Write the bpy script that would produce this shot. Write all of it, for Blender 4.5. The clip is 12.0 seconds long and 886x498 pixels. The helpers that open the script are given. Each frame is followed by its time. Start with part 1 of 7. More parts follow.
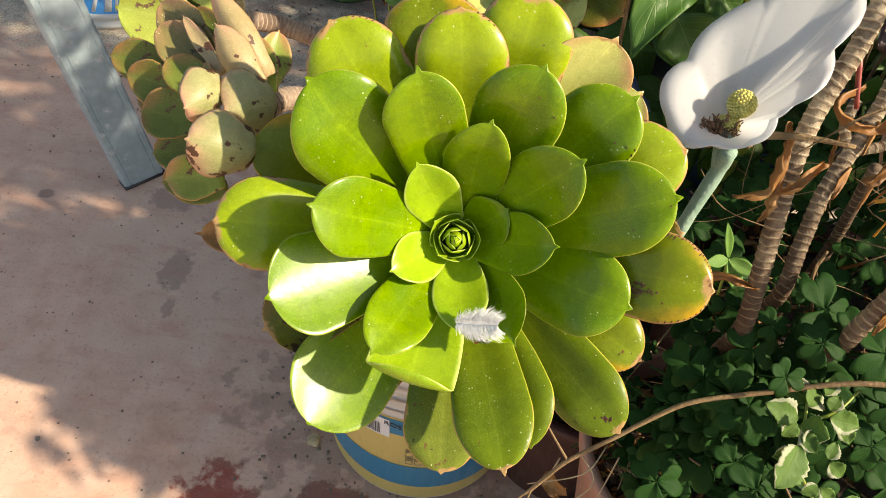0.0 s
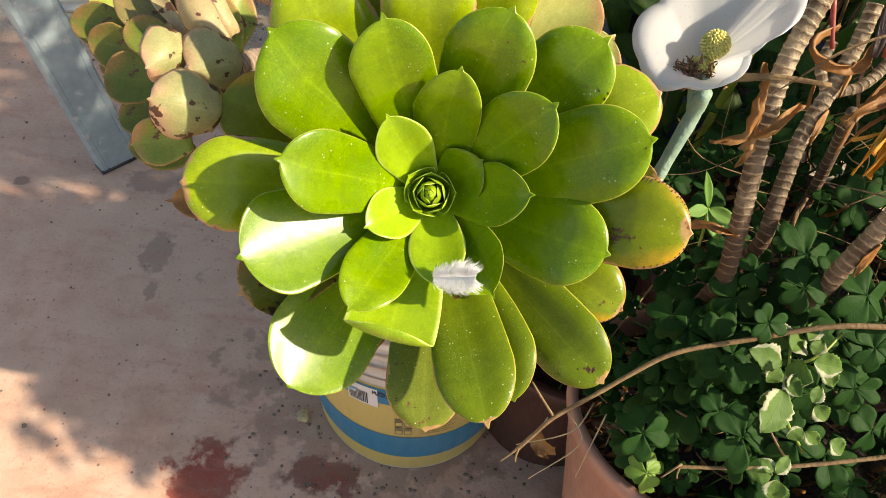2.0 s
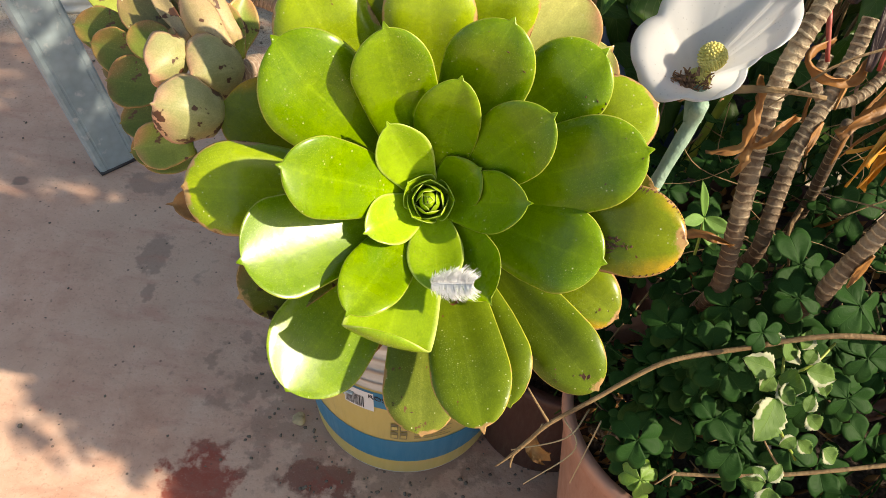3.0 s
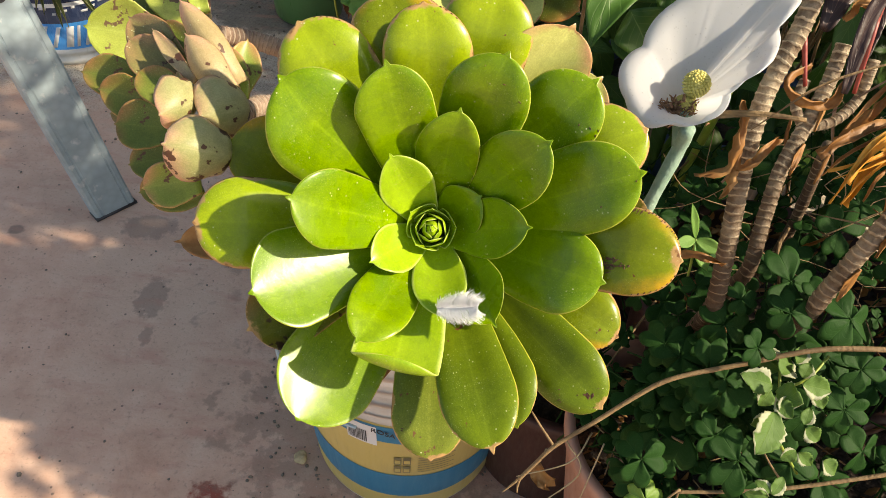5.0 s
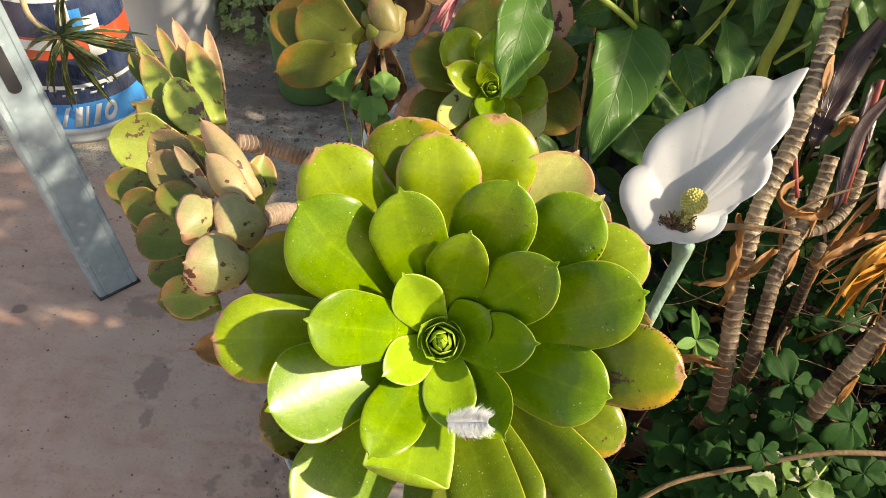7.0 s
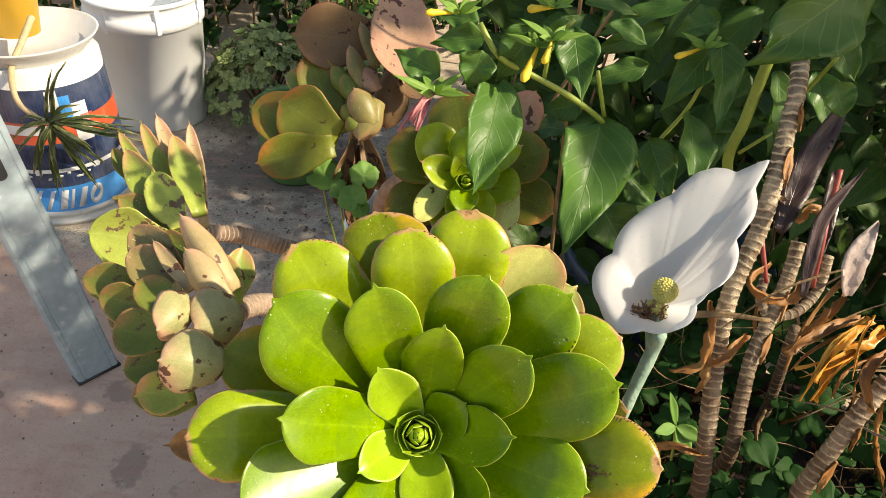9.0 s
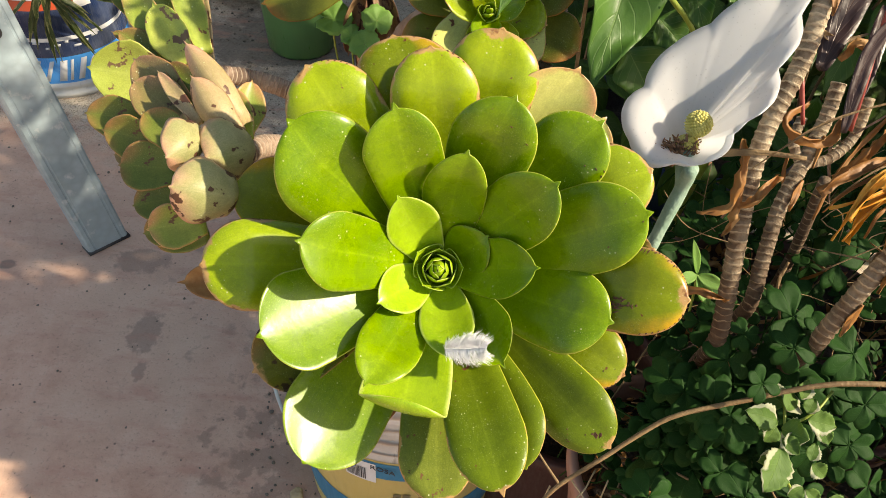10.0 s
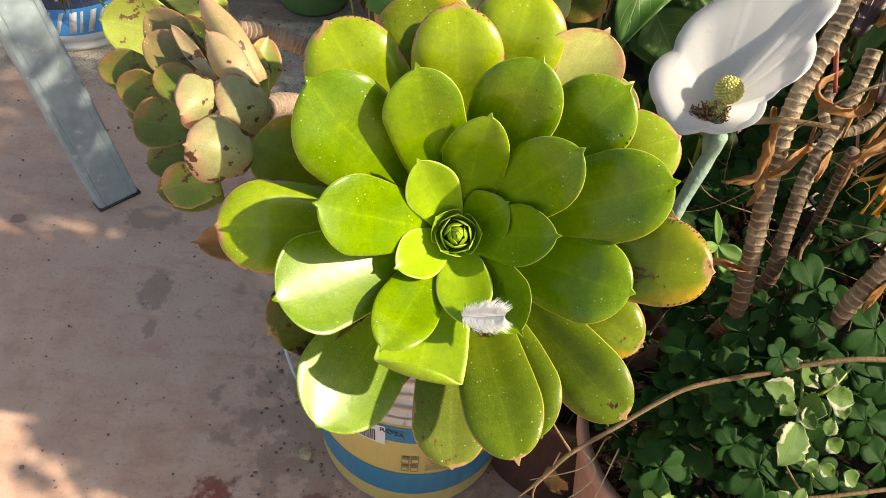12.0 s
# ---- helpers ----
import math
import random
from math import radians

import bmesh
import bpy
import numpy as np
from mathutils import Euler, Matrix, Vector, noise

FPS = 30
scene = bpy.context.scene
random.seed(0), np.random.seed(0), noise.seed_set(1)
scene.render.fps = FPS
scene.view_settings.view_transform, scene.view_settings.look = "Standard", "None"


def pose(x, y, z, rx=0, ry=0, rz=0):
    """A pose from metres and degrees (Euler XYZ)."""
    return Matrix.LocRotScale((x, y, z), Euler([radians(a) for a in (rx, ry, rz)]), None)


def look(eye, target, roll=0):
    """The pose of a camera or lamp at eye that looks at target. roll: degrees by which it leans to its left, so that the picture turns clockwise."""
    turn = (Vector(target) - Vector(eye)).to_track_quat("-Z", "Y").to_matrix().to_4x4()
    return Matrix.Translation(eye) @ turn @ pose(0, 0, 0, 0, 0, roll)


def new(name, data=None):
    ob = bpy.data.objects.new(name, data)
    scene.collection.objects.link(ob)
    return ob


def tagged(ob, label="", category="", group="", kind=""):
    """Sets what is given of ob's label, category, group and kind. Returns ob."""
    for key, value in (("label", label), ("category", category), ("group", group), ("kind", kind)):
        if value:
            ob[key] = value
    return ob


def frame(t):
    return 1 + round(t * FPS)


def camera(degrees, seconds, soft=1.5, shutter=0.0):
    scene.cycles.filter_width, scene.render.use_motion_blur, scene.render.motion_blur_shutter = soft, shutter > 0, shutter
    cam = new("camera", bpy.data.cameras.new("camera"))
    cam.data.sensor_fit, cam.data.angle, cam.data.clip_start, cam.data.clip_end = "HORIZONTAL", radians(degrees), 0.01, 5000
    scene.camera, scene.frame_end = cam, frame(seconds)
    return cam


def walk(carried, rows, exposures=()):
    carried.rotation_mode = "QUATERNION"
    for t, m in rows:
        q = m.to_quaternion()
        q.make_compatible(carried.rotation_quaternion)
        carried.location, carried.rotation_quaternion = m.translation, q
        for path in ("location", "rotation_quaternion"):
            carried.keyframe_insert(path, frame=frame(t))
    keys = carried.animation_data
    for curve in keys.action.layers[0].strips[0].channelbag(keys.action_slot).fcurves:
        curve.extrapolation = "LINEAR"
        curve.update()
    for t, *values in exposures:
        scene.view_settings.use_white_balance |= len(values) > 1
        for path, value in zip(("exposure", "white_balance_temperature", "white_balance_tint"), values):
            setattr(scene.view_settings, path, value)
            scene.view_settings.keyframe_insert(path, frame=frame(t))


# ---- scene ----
cam = camera(62.1, 12.0, soft=0.6)
PATH = [
    (0, (0.0651, 0.0279, 0.9929), (0.0296, 1.1391, -0.2805), 6.3),
    (0.5, (0.0676, 0.0287, 0.9861), (0.0296, 1.1247, -0.3), 5.0),
    (1, (0.071, 0.027, 0.9802), (0.038, 1.1222, -0.3067), 4.2),
    (1.5, (0.0735, 0.0237, 0.9768), (0.0575, 1.1078, -0.3194), 5.1),
    (2, (0.0744, 0.0211, 0.9777), (0.0701, 1.1019, -0.3219), 5.3),
    (2.5, (0.0786, 0.0194, 0.9768), (0.082, 1.0993, -0.3228), 5.5),
    (3, (0.0735, 0.0194, 0.9819), (0.0752, 1.1078, -0.311), 6.2),
    (4.8, (0.0659, 0.0051, 0.9853), (0.0786, 1.1636, -0.2442), 4.9),
    (5, (0.0659, 0.0034, 0.9878), (0.0828, 1.1593, -0.245), 4.9),
    (5.5, (0.0566, 0.0008, 0.9929), (0.0558, 1.1678, -0.2298), 5.4),
    (6, (0.0465, -0.0059, 0.9963), (0.0431, 1.1669, -0.2197), 4.9),
    (6.5, (0.0482, 0.0008, 1.0047), (0.0507, 1.1974, -0.1893), 4.5),
    (7, (0.0541, 0.0152, 1.0224), (0.071, 1.2692, -0.1115), 4.8),
    (7.5, (0.0566, 0.0262, 1.0427), (0.0769, 1.3495, -0.0084), 5.5),
    (7.7, (0.0583, 0.0296, 1.0478), (0.0786, 1.3773, 0.0287), 4.8),
    (8.5, (0.06, 0.0254, 1.052), (0.0887, 1.422, 0.0845), 4.7),
    (9.3, (0.0617, 0.0144, 1.0216), (0.0989, 1.3233, -0.0465), 4.5),
    (9.5, (0.0592, 0.011, 1.0106), (0.0946, 1.2785, -0.1065), 4.8),
    (10, (0.0541, 0.0084, 0.9929), (0.0921, 1.21, -0.1943), 5.2),
    (10.5, (0.0507, 0.0127, 0.9844), (0.0972, 1.1686, -0.2484), 6.2),
    (11, (0.0456, 0.0211, 0.9886), (0.0794, 1.156, -0.2636), 6.8),
    (11.5, (0.0448, 0.0186, 0.987), (0.0735, 1.1526, -0.2662), 6.1),
    (12, (0.0473, 0.0161, 0.987), (0.0752, 1.1551, -0.262), 6.1),
]
walk(cam, [(t, look(eye, target, roll)) for t, eye, target, roll in PATH], [(0, 0.75, 8250, 10), (12, 0.75, 8250, 10)])

# ---- light ----
SUN = Vector((0.804, -0.172, 0.560)).normalized()
sun = new("sun", bpy.data.lights.new("sun", "SUN"))
sun.data.energy, sun.data.angle, sun.data.color = 4.5, radians(1.1), (1.0, 0.948, 0.86)
sun.matrix_world = look(SUN * 8, (0, 0, 0))
world = bpy.data.worlds.new("world")
scene.world = world
world.use_nodes = True
sky = world.node_tree.nodes.new("ShaderNodeTexSky")
sky.sky_type, sky.sun_disc = "NISHITA", False
sky.sun_elevation, sky.sun_rotation = math.asin(SUN.z), math.atan2(SUN.x, SUN.y)
world.node_tree.links.new(sky.outputs[0], world.node_tree.nodes["Background"].inputs[0])
world.node_tree.nodes["Background"].inputs[1].default_value = 0.132


# ---- materials ----
def material(name, rough=0.6, metal=0.0, spec=0.5):
    m = bpy.data.materials.new(name)
    m.use_nodes = True
    b = m.node_tree.nodes["Principled BSDF"]
    b.inputs["Roughness"].default_value = rough
    b.inputs["Metallic"].default_value = metal
    b.inputs["Specular IOR Level"].default_value = spec
    return m, m.node_tree, b


def node(tree, kind, **inputs):
    n = tree.nodes.new("ShaderNode" + kind)
    for key, value in inputs.items():
        n.inputs[key.replace("_", " ")].default_value = value
    return n


def coords(tree, which="Object"):
    return tree.nodes.new("ShaderNodeTexCoord").outputs[which]


def noise_of(tree, scale, detail=4.0, rough=0.55, which="Object", vector=None):
    n = node(tree, "TexNoise", Scale=scale, Detail=detail, Roughness=rough)
    tree.links.new(vector if vector is not None else coords(tree, which), n.inputs["Vector"])
    return n.outputs["Fac"]


def ramp(tree, value, stops, ease="LINEAR"):
    r = tree.nodes.new("ShaderNodeValToRGB")
    r.color_ramp.interpolation = ease
    e = r.color_ramp.elements
    while len(e) < len(stops):
        e.new(0.5)
    for k, (p, c) in enumerate(stops):
        e[k].position = p
        e[k].color = (*c, 1) if len(c) == 3 else c
    tree.links.new(value, r.inputs[0])
    return r.outputs[0]


def grey(v):
    return (v, v, v)


def mix(tree, fac, a, b, blend="MIX"):
    n = tree.nodes.new("ShaderNodeMix")
    n.data_type, n.blend_type = "RGBA", blend
    for value, key in ((fac, 0), (a, 6), (b, 7)):
        if hasattr(value, "is_linked"):
            tree.links.new(value, n.inputs[key])
        elif key == 0:
            n.inputs[0].default_value = value
        else:
            n.inputs[key].default_value = (*value, 1)
    return n.outputs[2]


def maths(tree, op, a, b=0.0):
    n = tree.nodes.new("ShaderNodeMath")
    n.operation = op
    for k, value in enumerate((a, b)):
        if hasattr(value, "is_linked"):
            tree.links.new(value, n.inputs[k])
        else:
            n.inputs[k].default_value = value
    return n.outputs[0]


def bump(tree, bsdf, height, strength=0.3, distance=0.002):
    n = node(tree, "Bump", Strength=strength, Distance=distance)
    tree.links.new(height, n.inputs["Height"])
    tree.links.new(n.outputs[0], bsdf.inputs["Normal"])


def leaf_material(name, young, old, rim, scar, scars=0.0, rough=0.29, blush=None, speckle=0.5, sub=0.05, bumpy=0.14, burnt=0.0, rimw=0.965, spec=0.34, flush=(0.32, 0.85)):
    """Fleshy leaf: u runs along the leaf, v across it."""
    m, t, b = material(name, rough, 0.0, spec)
    uv = t.nodes.new("ShaderNodeSeparateXYZ")
    t.links.new(coords(t, "UV"), uv.inputs[0])
    u, v = uv.outputs[0], uv.outputs[1]
    rnd = t.nodes.new("ShaderNodeObjectInfo").outputs["Random"]
    base = mix(t, ramp(t, noise_of(t, 28, 4, 0.6), [(0.3, grey(0)), (0.7, grey(1))]), young, old)
    base = mix(t, maths(t, "MULTIPLY", rnd, 0.55), base, old)
    side = maths(t, "ABSOLUTE", maths(t, "SUBTRACT", maths(t, "MULTIPLY", v, 2.0), 1.0))
    base = mix(t, ramp(t, u, [(0.15, grey(0.55)), (0.5, grey(0.0))]), base, tuple(c * 1.25 for c in young))
    base = mix(t, ramp(t, u, [(0.45, grey(0.0)), (0.72, grey(0.15)), (0.95, grey(0.0))]), base, tuple(c * 0.85 for c in old))
    # a paler keel and fine veins fanning out
    wave = node(t, "TexNoise", Scale=6.0, Detail=2.0)
    stretch = node(t, "Mapping", Scale=(0.6, 9.0, 1.0))
    t.links.new(coords(t, "UV"), stretch.inputs[0])
    t.links.new(stretch.outputs[0], wave.inputs["Vector"])
    base = mix(t, maths(t, "MULTIPLY", wave.outputs["Fac"], 0.35), base, tuple(c * 1.35 for c in young))
    keel = ramp(t, side, [(0.0, grey(0.22)), (0.05, grey(0.06)), (0.20, grey(0.0))])
    base = mix(t, keel, base, tuple(min(1, c * 1.5 + 0.02) for c in young))
    if blush:
        edge = maths(t, "MULTIPLY", maths(t, "POWER", u, 3.0), maths(t, "ADD", 0.35, side))
        edge = maths(t, "MULTIPLY", edge, ramp(t, noise_of(t, 22, 3), [(0.3, grey(0.1)), (0.7, grey(1.0))]))
        base = mix(t, ramp(t, edge, [(flush[0], grey(0)), (flush[1], grey(0.9))]), base, blush)
    base = mix(t, ramp(t, side, [(rimw, grey(0)), (0.99, grey(0.8))]), base, rim)
    grain = noise_of(t, 1000, 3, 0.7)
    base = mix(t, ramp(t, grain, [(0.36, grey(0.22)), (0.55, grey(0))]), base, tuple(c * 0.55 for c in old))
    base = mix(t, ramp(t, noise_of(t, 110, 5, 0.7), [(0.40, grey(0.35)), (0.56, grey(0))]), base, tuple(c * 0.75 for c in old))
    base = mix(t, ramp(t, grain, [(0.54, grey(0)), (0.72, grey(0.12))]), base, tuple(min(1, c * 1.7 + 0.02) for c in young))
    if burnt:
        # dried, torn-looking margin
        brink = maths(t, "ADD", maths(t, "MAXIMUM", maths(t, "POWER", side, 2.0), maths(t, "POWER", u, 6.0)), maths(t, "MULTIPLY", maths(t, "SUBTRACT", noise_of(t, 45, 5, 0.65), 0.5), 0.9))
        brink = maths(t, "MULTIPLY", brink, ramp(t, u, [(0.45, grey(0.2)), (0.75, grey(1.0))]))
        base = mix(t, ramp(t, maths(t, "MULTIPLY", brink, 0.5), [(0.53 - burnt / 2, grey(0)), (0.56 - burnt / 2, grey(0.9))]), base, (0.42, 0.24, 0.11))
        base = mix(t, ramp(t, maths(t, "MULTIPLY", maths(t, "ADD", brink, maths(t, "MULTIPLY", noise_of(t, 150, 3), 0.25)), 0.5), [(0.66 - burnt / 2, grey(0)), (0.69 - burnt / 2, grey(0.85))]), base, scar)
    dust = ramp(t, noise_of(t, 1100, 2, 0.8), [(0.60, grey(0.0)), (0.72, grey(0.45))])
    dust = mix(t, ramp(t, noise_of(t, 30, 3), [(0.42, grey(0)), (0.66, grey(1))]), (0, 0, 0), dust)
    base = mix(t, dust, base, (0.55, 0.62, 0.28))
    dots = node(t, "TexVoronoi", Scale=210.0)
    t.links.new(coords(t, "Object"), dots.inputs["Vector"])
    dot = ramp(t, dots.outputs["Distance"], [(0.07, grey(min(1, speckle * 1.6))), (0.12, grey(0))])
    dot = mix(t, ramp(t, noise_of(t, 35, 2), [(0.46, grey(0)), (0.60, grey(1))]), (0, 0, 0), dot)
    base = mix(t, dot, base, (0.55, 0.6, 0.35))
    if scars:
        cut = ramp(t, noise_of(t, 75, 3, 0.6), [(0.72 - scars, grey(0)), (0.745 - scars, grey(1))])
        base = mix(t, cut, base, scar)
    t.links.new(base, b.inputs["Base Color"])
    b.inputs["Subsurface Weight"].default_value = sub
    b.inputs["Subsurface Radius"].default_value = (0.6, 1.0, 0.15)
    b.inputs["Subsurface Scale"].default_value = 0.006
    t.links.new(ramp(t, noise_of(t, 60, 3), [(0.3, grey(rough - 0.07)), (0.75, grey(rough + 0.07))]), b.inputs["Roughness"])
    bump(t, b, maths(t, "ADD", noise_of(t, 120, 3), maths(t, "MULTIPLY", grain, 0.12)), bumpy, 0.0008)
    return m


def mottled(name, stops, scale=30.0, rough=0.6, metal=0.0, relief=0.2, relief_scale=None, spec=0.5, distance=0.002, vary=0.0):
    m, t, b = material(name, rough, metal, spec)
    fine = noise_of(t, scale * 6, 4)
    coarse = noise_of(t, scale, 5, 0.6)
    base = ramp(t, maths(t, "ADD", maths(t, "MULTIPLY", coarse, 0.75), maths(t, "MULTIPLY", fine, 0.25)), stops)
    if vary:
        rnd = t.nodes.new("ShaderNodeObjectInfo").outputs["Random"]
        base = mix(t, maths(t, "MULTIPLY", rnd, vary), base, tuple(c * 0.45 for c in stops[0][1]))
    t.links.new(base, b.inputs["Base Color"])
    t.links.new(ramp(t, coarse, [(0.3, grey(max(0.05, rough - 0.1))), (0.7, grey(min(1, rough + 0.1)))]), b.inputs["Roughness"])
    if relief:
        bump(t, b, noise_of(t, relief_scale or scale * 5, 4), relief, distance)
    return m


def thin_leaf(name, dark, light, vein, rough=0.42, through_light=0.35, edge=None, spec=0.5):
    """Thin foliage with veins; some light passes through."""
    m, t, b = material(name, rough, 0.0, spec)
    uv = t.nodes.new("ShaderNodeSeparateXYZ")
    t.links.new(coords(t, "UV"), uv.inputs[0])
    u, v = uv.outputs[0], uv.outputs[1]
    side = maths(t, "ABSOLUTE", maths(t, "SUBTRACT", maths(t, "MULTIPLY", v, 2.0), 1.0))
    rnd = t.nodes.new("ShaderNodeObjectInfo").outputs["Random"]
    isl = t.nodes.new("ShaderNodeNewGeometry").outputs["Random Per Island"]
    base = mix(t, noise_of(t, 24, 4), dark, light)
    base = mix(t, maths(t, "MULTIPLY", maths(t, "FRACT", maths(t, "ADD", rnd, isl)), 0.6), base, dark)
    # side veins run forward from the midrib
    slant = maths(t, "SUBTRACT", maths(t, "MULTIPLY", u, 7.0), maths(t, "MULTIPLY", side, 2.2))
    line = maths(t, "ABSOLUTE", maths(t, "SUBTRACT", maths(t, "FRACT", slant), 0.5))
    ribs = ramp(t, line, [(0.0, grey(0.38)), (0.07, grey(0.0))])
    mid = ramp(t, side, [(0.0, grey(0.8)), (0.035, grey(0.0))])
    veins = mix(t, 1.0, ribs, mid, "LIGHTEN")
    base = mix(t, veins, base, vein)
    if edge:
        wob = maths(t, "ADD", maths(t, "MULTIPLY", side, 0.55), maths(t, "MULTIPLY", noise_of(t, 34, 3), 2.4))
        base = mix(t, ramp(t, maths(t, "MULTIPLY", wob, 0.5), [(0.80, grey(0)), (0.84, grey(0.95))]), base, edge)
    t.links.new(base, b.inputs["Base Color"])
    bump(t, b, maths(t, "SUBTRACT", maths(t, "MULTIPLY", noise_of(t, 70, 4), 1.1), maths(t, "MULTIPLY", veins, 0.55)), 0.5, 0.0016)
    tr = node(t, "BsdfTranslucent")
    t.links.new(mix(t, 1.0, base, (1.5, 1.5, 0.6), "MULTIPLY"), tr.inputs["Color"])
    sh = node(t, "MixShader", Fac=through_light)
    t.links.new(b.outputs[0], sh.inputs[1])
    t.links.new(tr.outputs[0], sh.inputs[2])
    t.links.new(sh.outputs[0], t.nodes["Material Output"].inputs[0])
    return m


GREEN_RIM = (0.50, 0.52, 0.10)
MAT_LEAF = leaf_material("aeonium_leaf", (0.225, 0.335, 0.004), (0.062, 0.155, 0.002), GREEN_RIM, (0.2, 0.1, 0.03), 0.0)
MAT_LEAF_INNER = leaf_material("aeonium_leaf_young", (0.33, 0.46, 0.02), (0.17, 0.31, 0.012), (0.58, 0.66, 0.20), (0.2, 0.1, 0.03), 0.0, speckle=0.15, rimw=0.88)
MAT_LEAF_OLD = leaf_material("aeonium_leaf_old", (0.21, 0.26, 0.010), (0.11, 0.16, 0.008), (0.55, 0.27, 0.08), (0.12, 0.04, 0.02), 0.03, blush=(0.55, 0.29, 0.02), burnt=0.13, rimw=0.95, spec=0.25, flush=(0.48, 1.0))
MAT_LEAF_PINK = leaf_material("aeonium_leaf_pink", (0.58, 0.60, 0.20), (0.48, 0.48, 0.14), (0.60, 0.30, 0.20), (0.18, 0.07, 0.04), 0.06, blush=(0.62, 0.26, 0.17), burnt=0.15, rimw=0.94, flush=(0.50, 1.05))
MAT_LEAF_SCARRED = leaf_material("aeonium_leaf_scarred", (0.13, 0.145, 0.012), (0.07, 0.075, 0.010), (0.30, 0.16, 0.05), (0.045, 0.022, 0.012), 0.16, blush=(0.24, 0.12, 0.03), burnt=0.20, rimw=0.95, spec=0.25)
MAT_LEAF_SCRAPED = leaf_material("aeonium_leaf_scraped", (0.20, 0.235, 0.03), (0.105, 0.145, 0.018), (0.46, 0.40, 0.12), (0.15, 0.075, 0.035), 0.05, rough=0.38, burnt=0.12, bumpy=0.45, spec=0.22, speckle=0.9)
# Dusty lower leaves, darkened so their colour also carries shade from the grazing sun.
MAT_DULL = leaf_material("aeonium_leaf_dusty_shaded", (0.155, 0.215, 0.010), (0.070, 0.120, 0.006), (0.52, 0.52, 0.06), (0.16, 0.06, 0.03), 0.02, rough=0.36, burnt=0.06, spec=0.22)
MAT_TOP_LEAF = leaf_material("aeonium_leaf_worn", (0.33, 0.41, 0.014), (0.18, 0.27, 0.010), GREEN_RIM, (0.16, 0.06, 0.03), 0.02, burnt=0.14)
MAT_SHELL = leaf_material("sunburnt_leaf", (0.38, 0.34, 0.175), (0.22, 0.25, 0.085), (0.60, 0.29, 0.20), (0.085, 0.038, 0.022), 0.125, rough=0.42, blush=(0.70, 0.37, 0.26), sub=0.08, bumpy=0.3, rimw=0.88, flush=(0.10, 0.55))
MAT_SPECK = leaf_material("speckled_leaf", (0.40, 0.44, 0.11), (0.27, 0.34, 0.05), (0.50, 0.38, 0.16), (0.15, 0.09, 0.05), 0.12, rough=0.36, sub=0.10)
MAT_TAN = leaf_material("tan_leaf", (0.44, 0.335, 0.19), (0.30, 0.24, 0.105), (0.62, 0.31, 0.20), (0.11, 0.05, 0.03), 0.10, rough=0.5, blush=(0.62, 0.31, 0.21), sub=0.08, bumpy=0.3, flush=(0.10, 0.55))
MAT_RUDDY = leaf_material("ruddy_leaf", (0.175, 0.195, 0.025), (0.095, 0.125, 0.014), (0.42, 0.13, 0.05), (0.09, 0.04, 0.02), 0.04, rough=0.42, blush=(0.40, 0.135, 0.035), speckle=0.06, sub=0.03, spec=0.3, rimw=0.96, flush=(0.18, 0.80), burnt=0.06)
MAT_ROSY = leaf_material("rosy_leaf", (0.20, 0.115, 0.055), (0.14, 0.085, 0.040), (0.26, 0.07, 0.04), (0.05, 0.02, 0.015), 0.09, rough=0.5, blush=(0.17, 0.06, 0.04), sub=0.0, spec=0.25, speckle=0.05)
MAT_PINKISH = leaf_material("pink_leaf", (0.40, 0.235, 0.16), (0.34, 0.20, 0.12), (0.50, 0.20, 0.13), (0.085, 0.032, 0.020), 0.13, rough=0.5, blush=(0.50, 0.20, 0.13), speckle=0.1, sub=0.05, bumpy=0.5, flush=(0.10, 0.55))
MAT_DUSKY = leaf_material("dusky_leaf", (0.25, 0.205, 0.075), (0.16, 0.15, 0.05), (0.42, 0.17, 0.09), (0.10, 0.05, 0.03), 0.03, rough=0.42, blush=(0.45, 0.22, 0.13), sub=0.06, rimw=0.90, flush=(0.10, 0.55))
MAT_PALE = leaf_material("pale_green_leaf", (0.28, 0.34, 0.06), (0.17, 0.235, 0.04), (0.55, 0.26, 0.14), (0.12, 0.06, 0.03), 0.04, rough=0.40, blush=(0.55, 0.25, 0.14), sub=0.10, rimw=0.88, flush=(0.10, 0.55))
MAT_OLIVE = leaf_material("olive_leaf", (0.17, 0.20, 0.035), (0.085, 0.13, 0.02), (0.45, 0.20, 0.08), (0.12, 0.06, 0.03), 0.03, rough=0.42, blush=(0.36, 0.17, 0.07), sub=0.06, rimw=0.90, flush=(0.10, 0.55))
MAT_SCAR = mottled("corky_scar", [(0.3, (0.045, 0.018, 0.01)), (0.7, (0.16, 0.07, 0.035))], 200, 0.8, relief=0.4)
MAT_DRY = mottled("dry_leaf", [(0.2, (0.10, 0.040, 0.011)), (0.5, (0.27, 0.115, 0.025)), (0.8, (0.50, 0.31, 0.13))], 22, 0.6, relief=0.5)
MAT_WITHERED = mottled("withered_leaf", [(0.25, (0.055, 0.022, 0.012)), (0.55, (0.14, 0.062, 0.030)), (0.8, (0.26, 0.14, 0.075))], 35, 0.75, relief=0.6)
MAT_CRUMB = mottled("dry_crumb", [(0.25, (0.07, 0.028, 0.014)), (0.5, (0.24, 0.115, 0.055)), (0.8, (0.48, 0.30, 0.17))], 300, 0.75, relief=0.4)
MAT_ORANGE = mottled("orange_dry_leaf", [(0.25, (0.34, 0.10, 0.008)), (0.5, (0.58, 0.24, 0.016)), (0.8, (0.72, 0.45, 0.10))], 26, 0.5, relief=0.45)
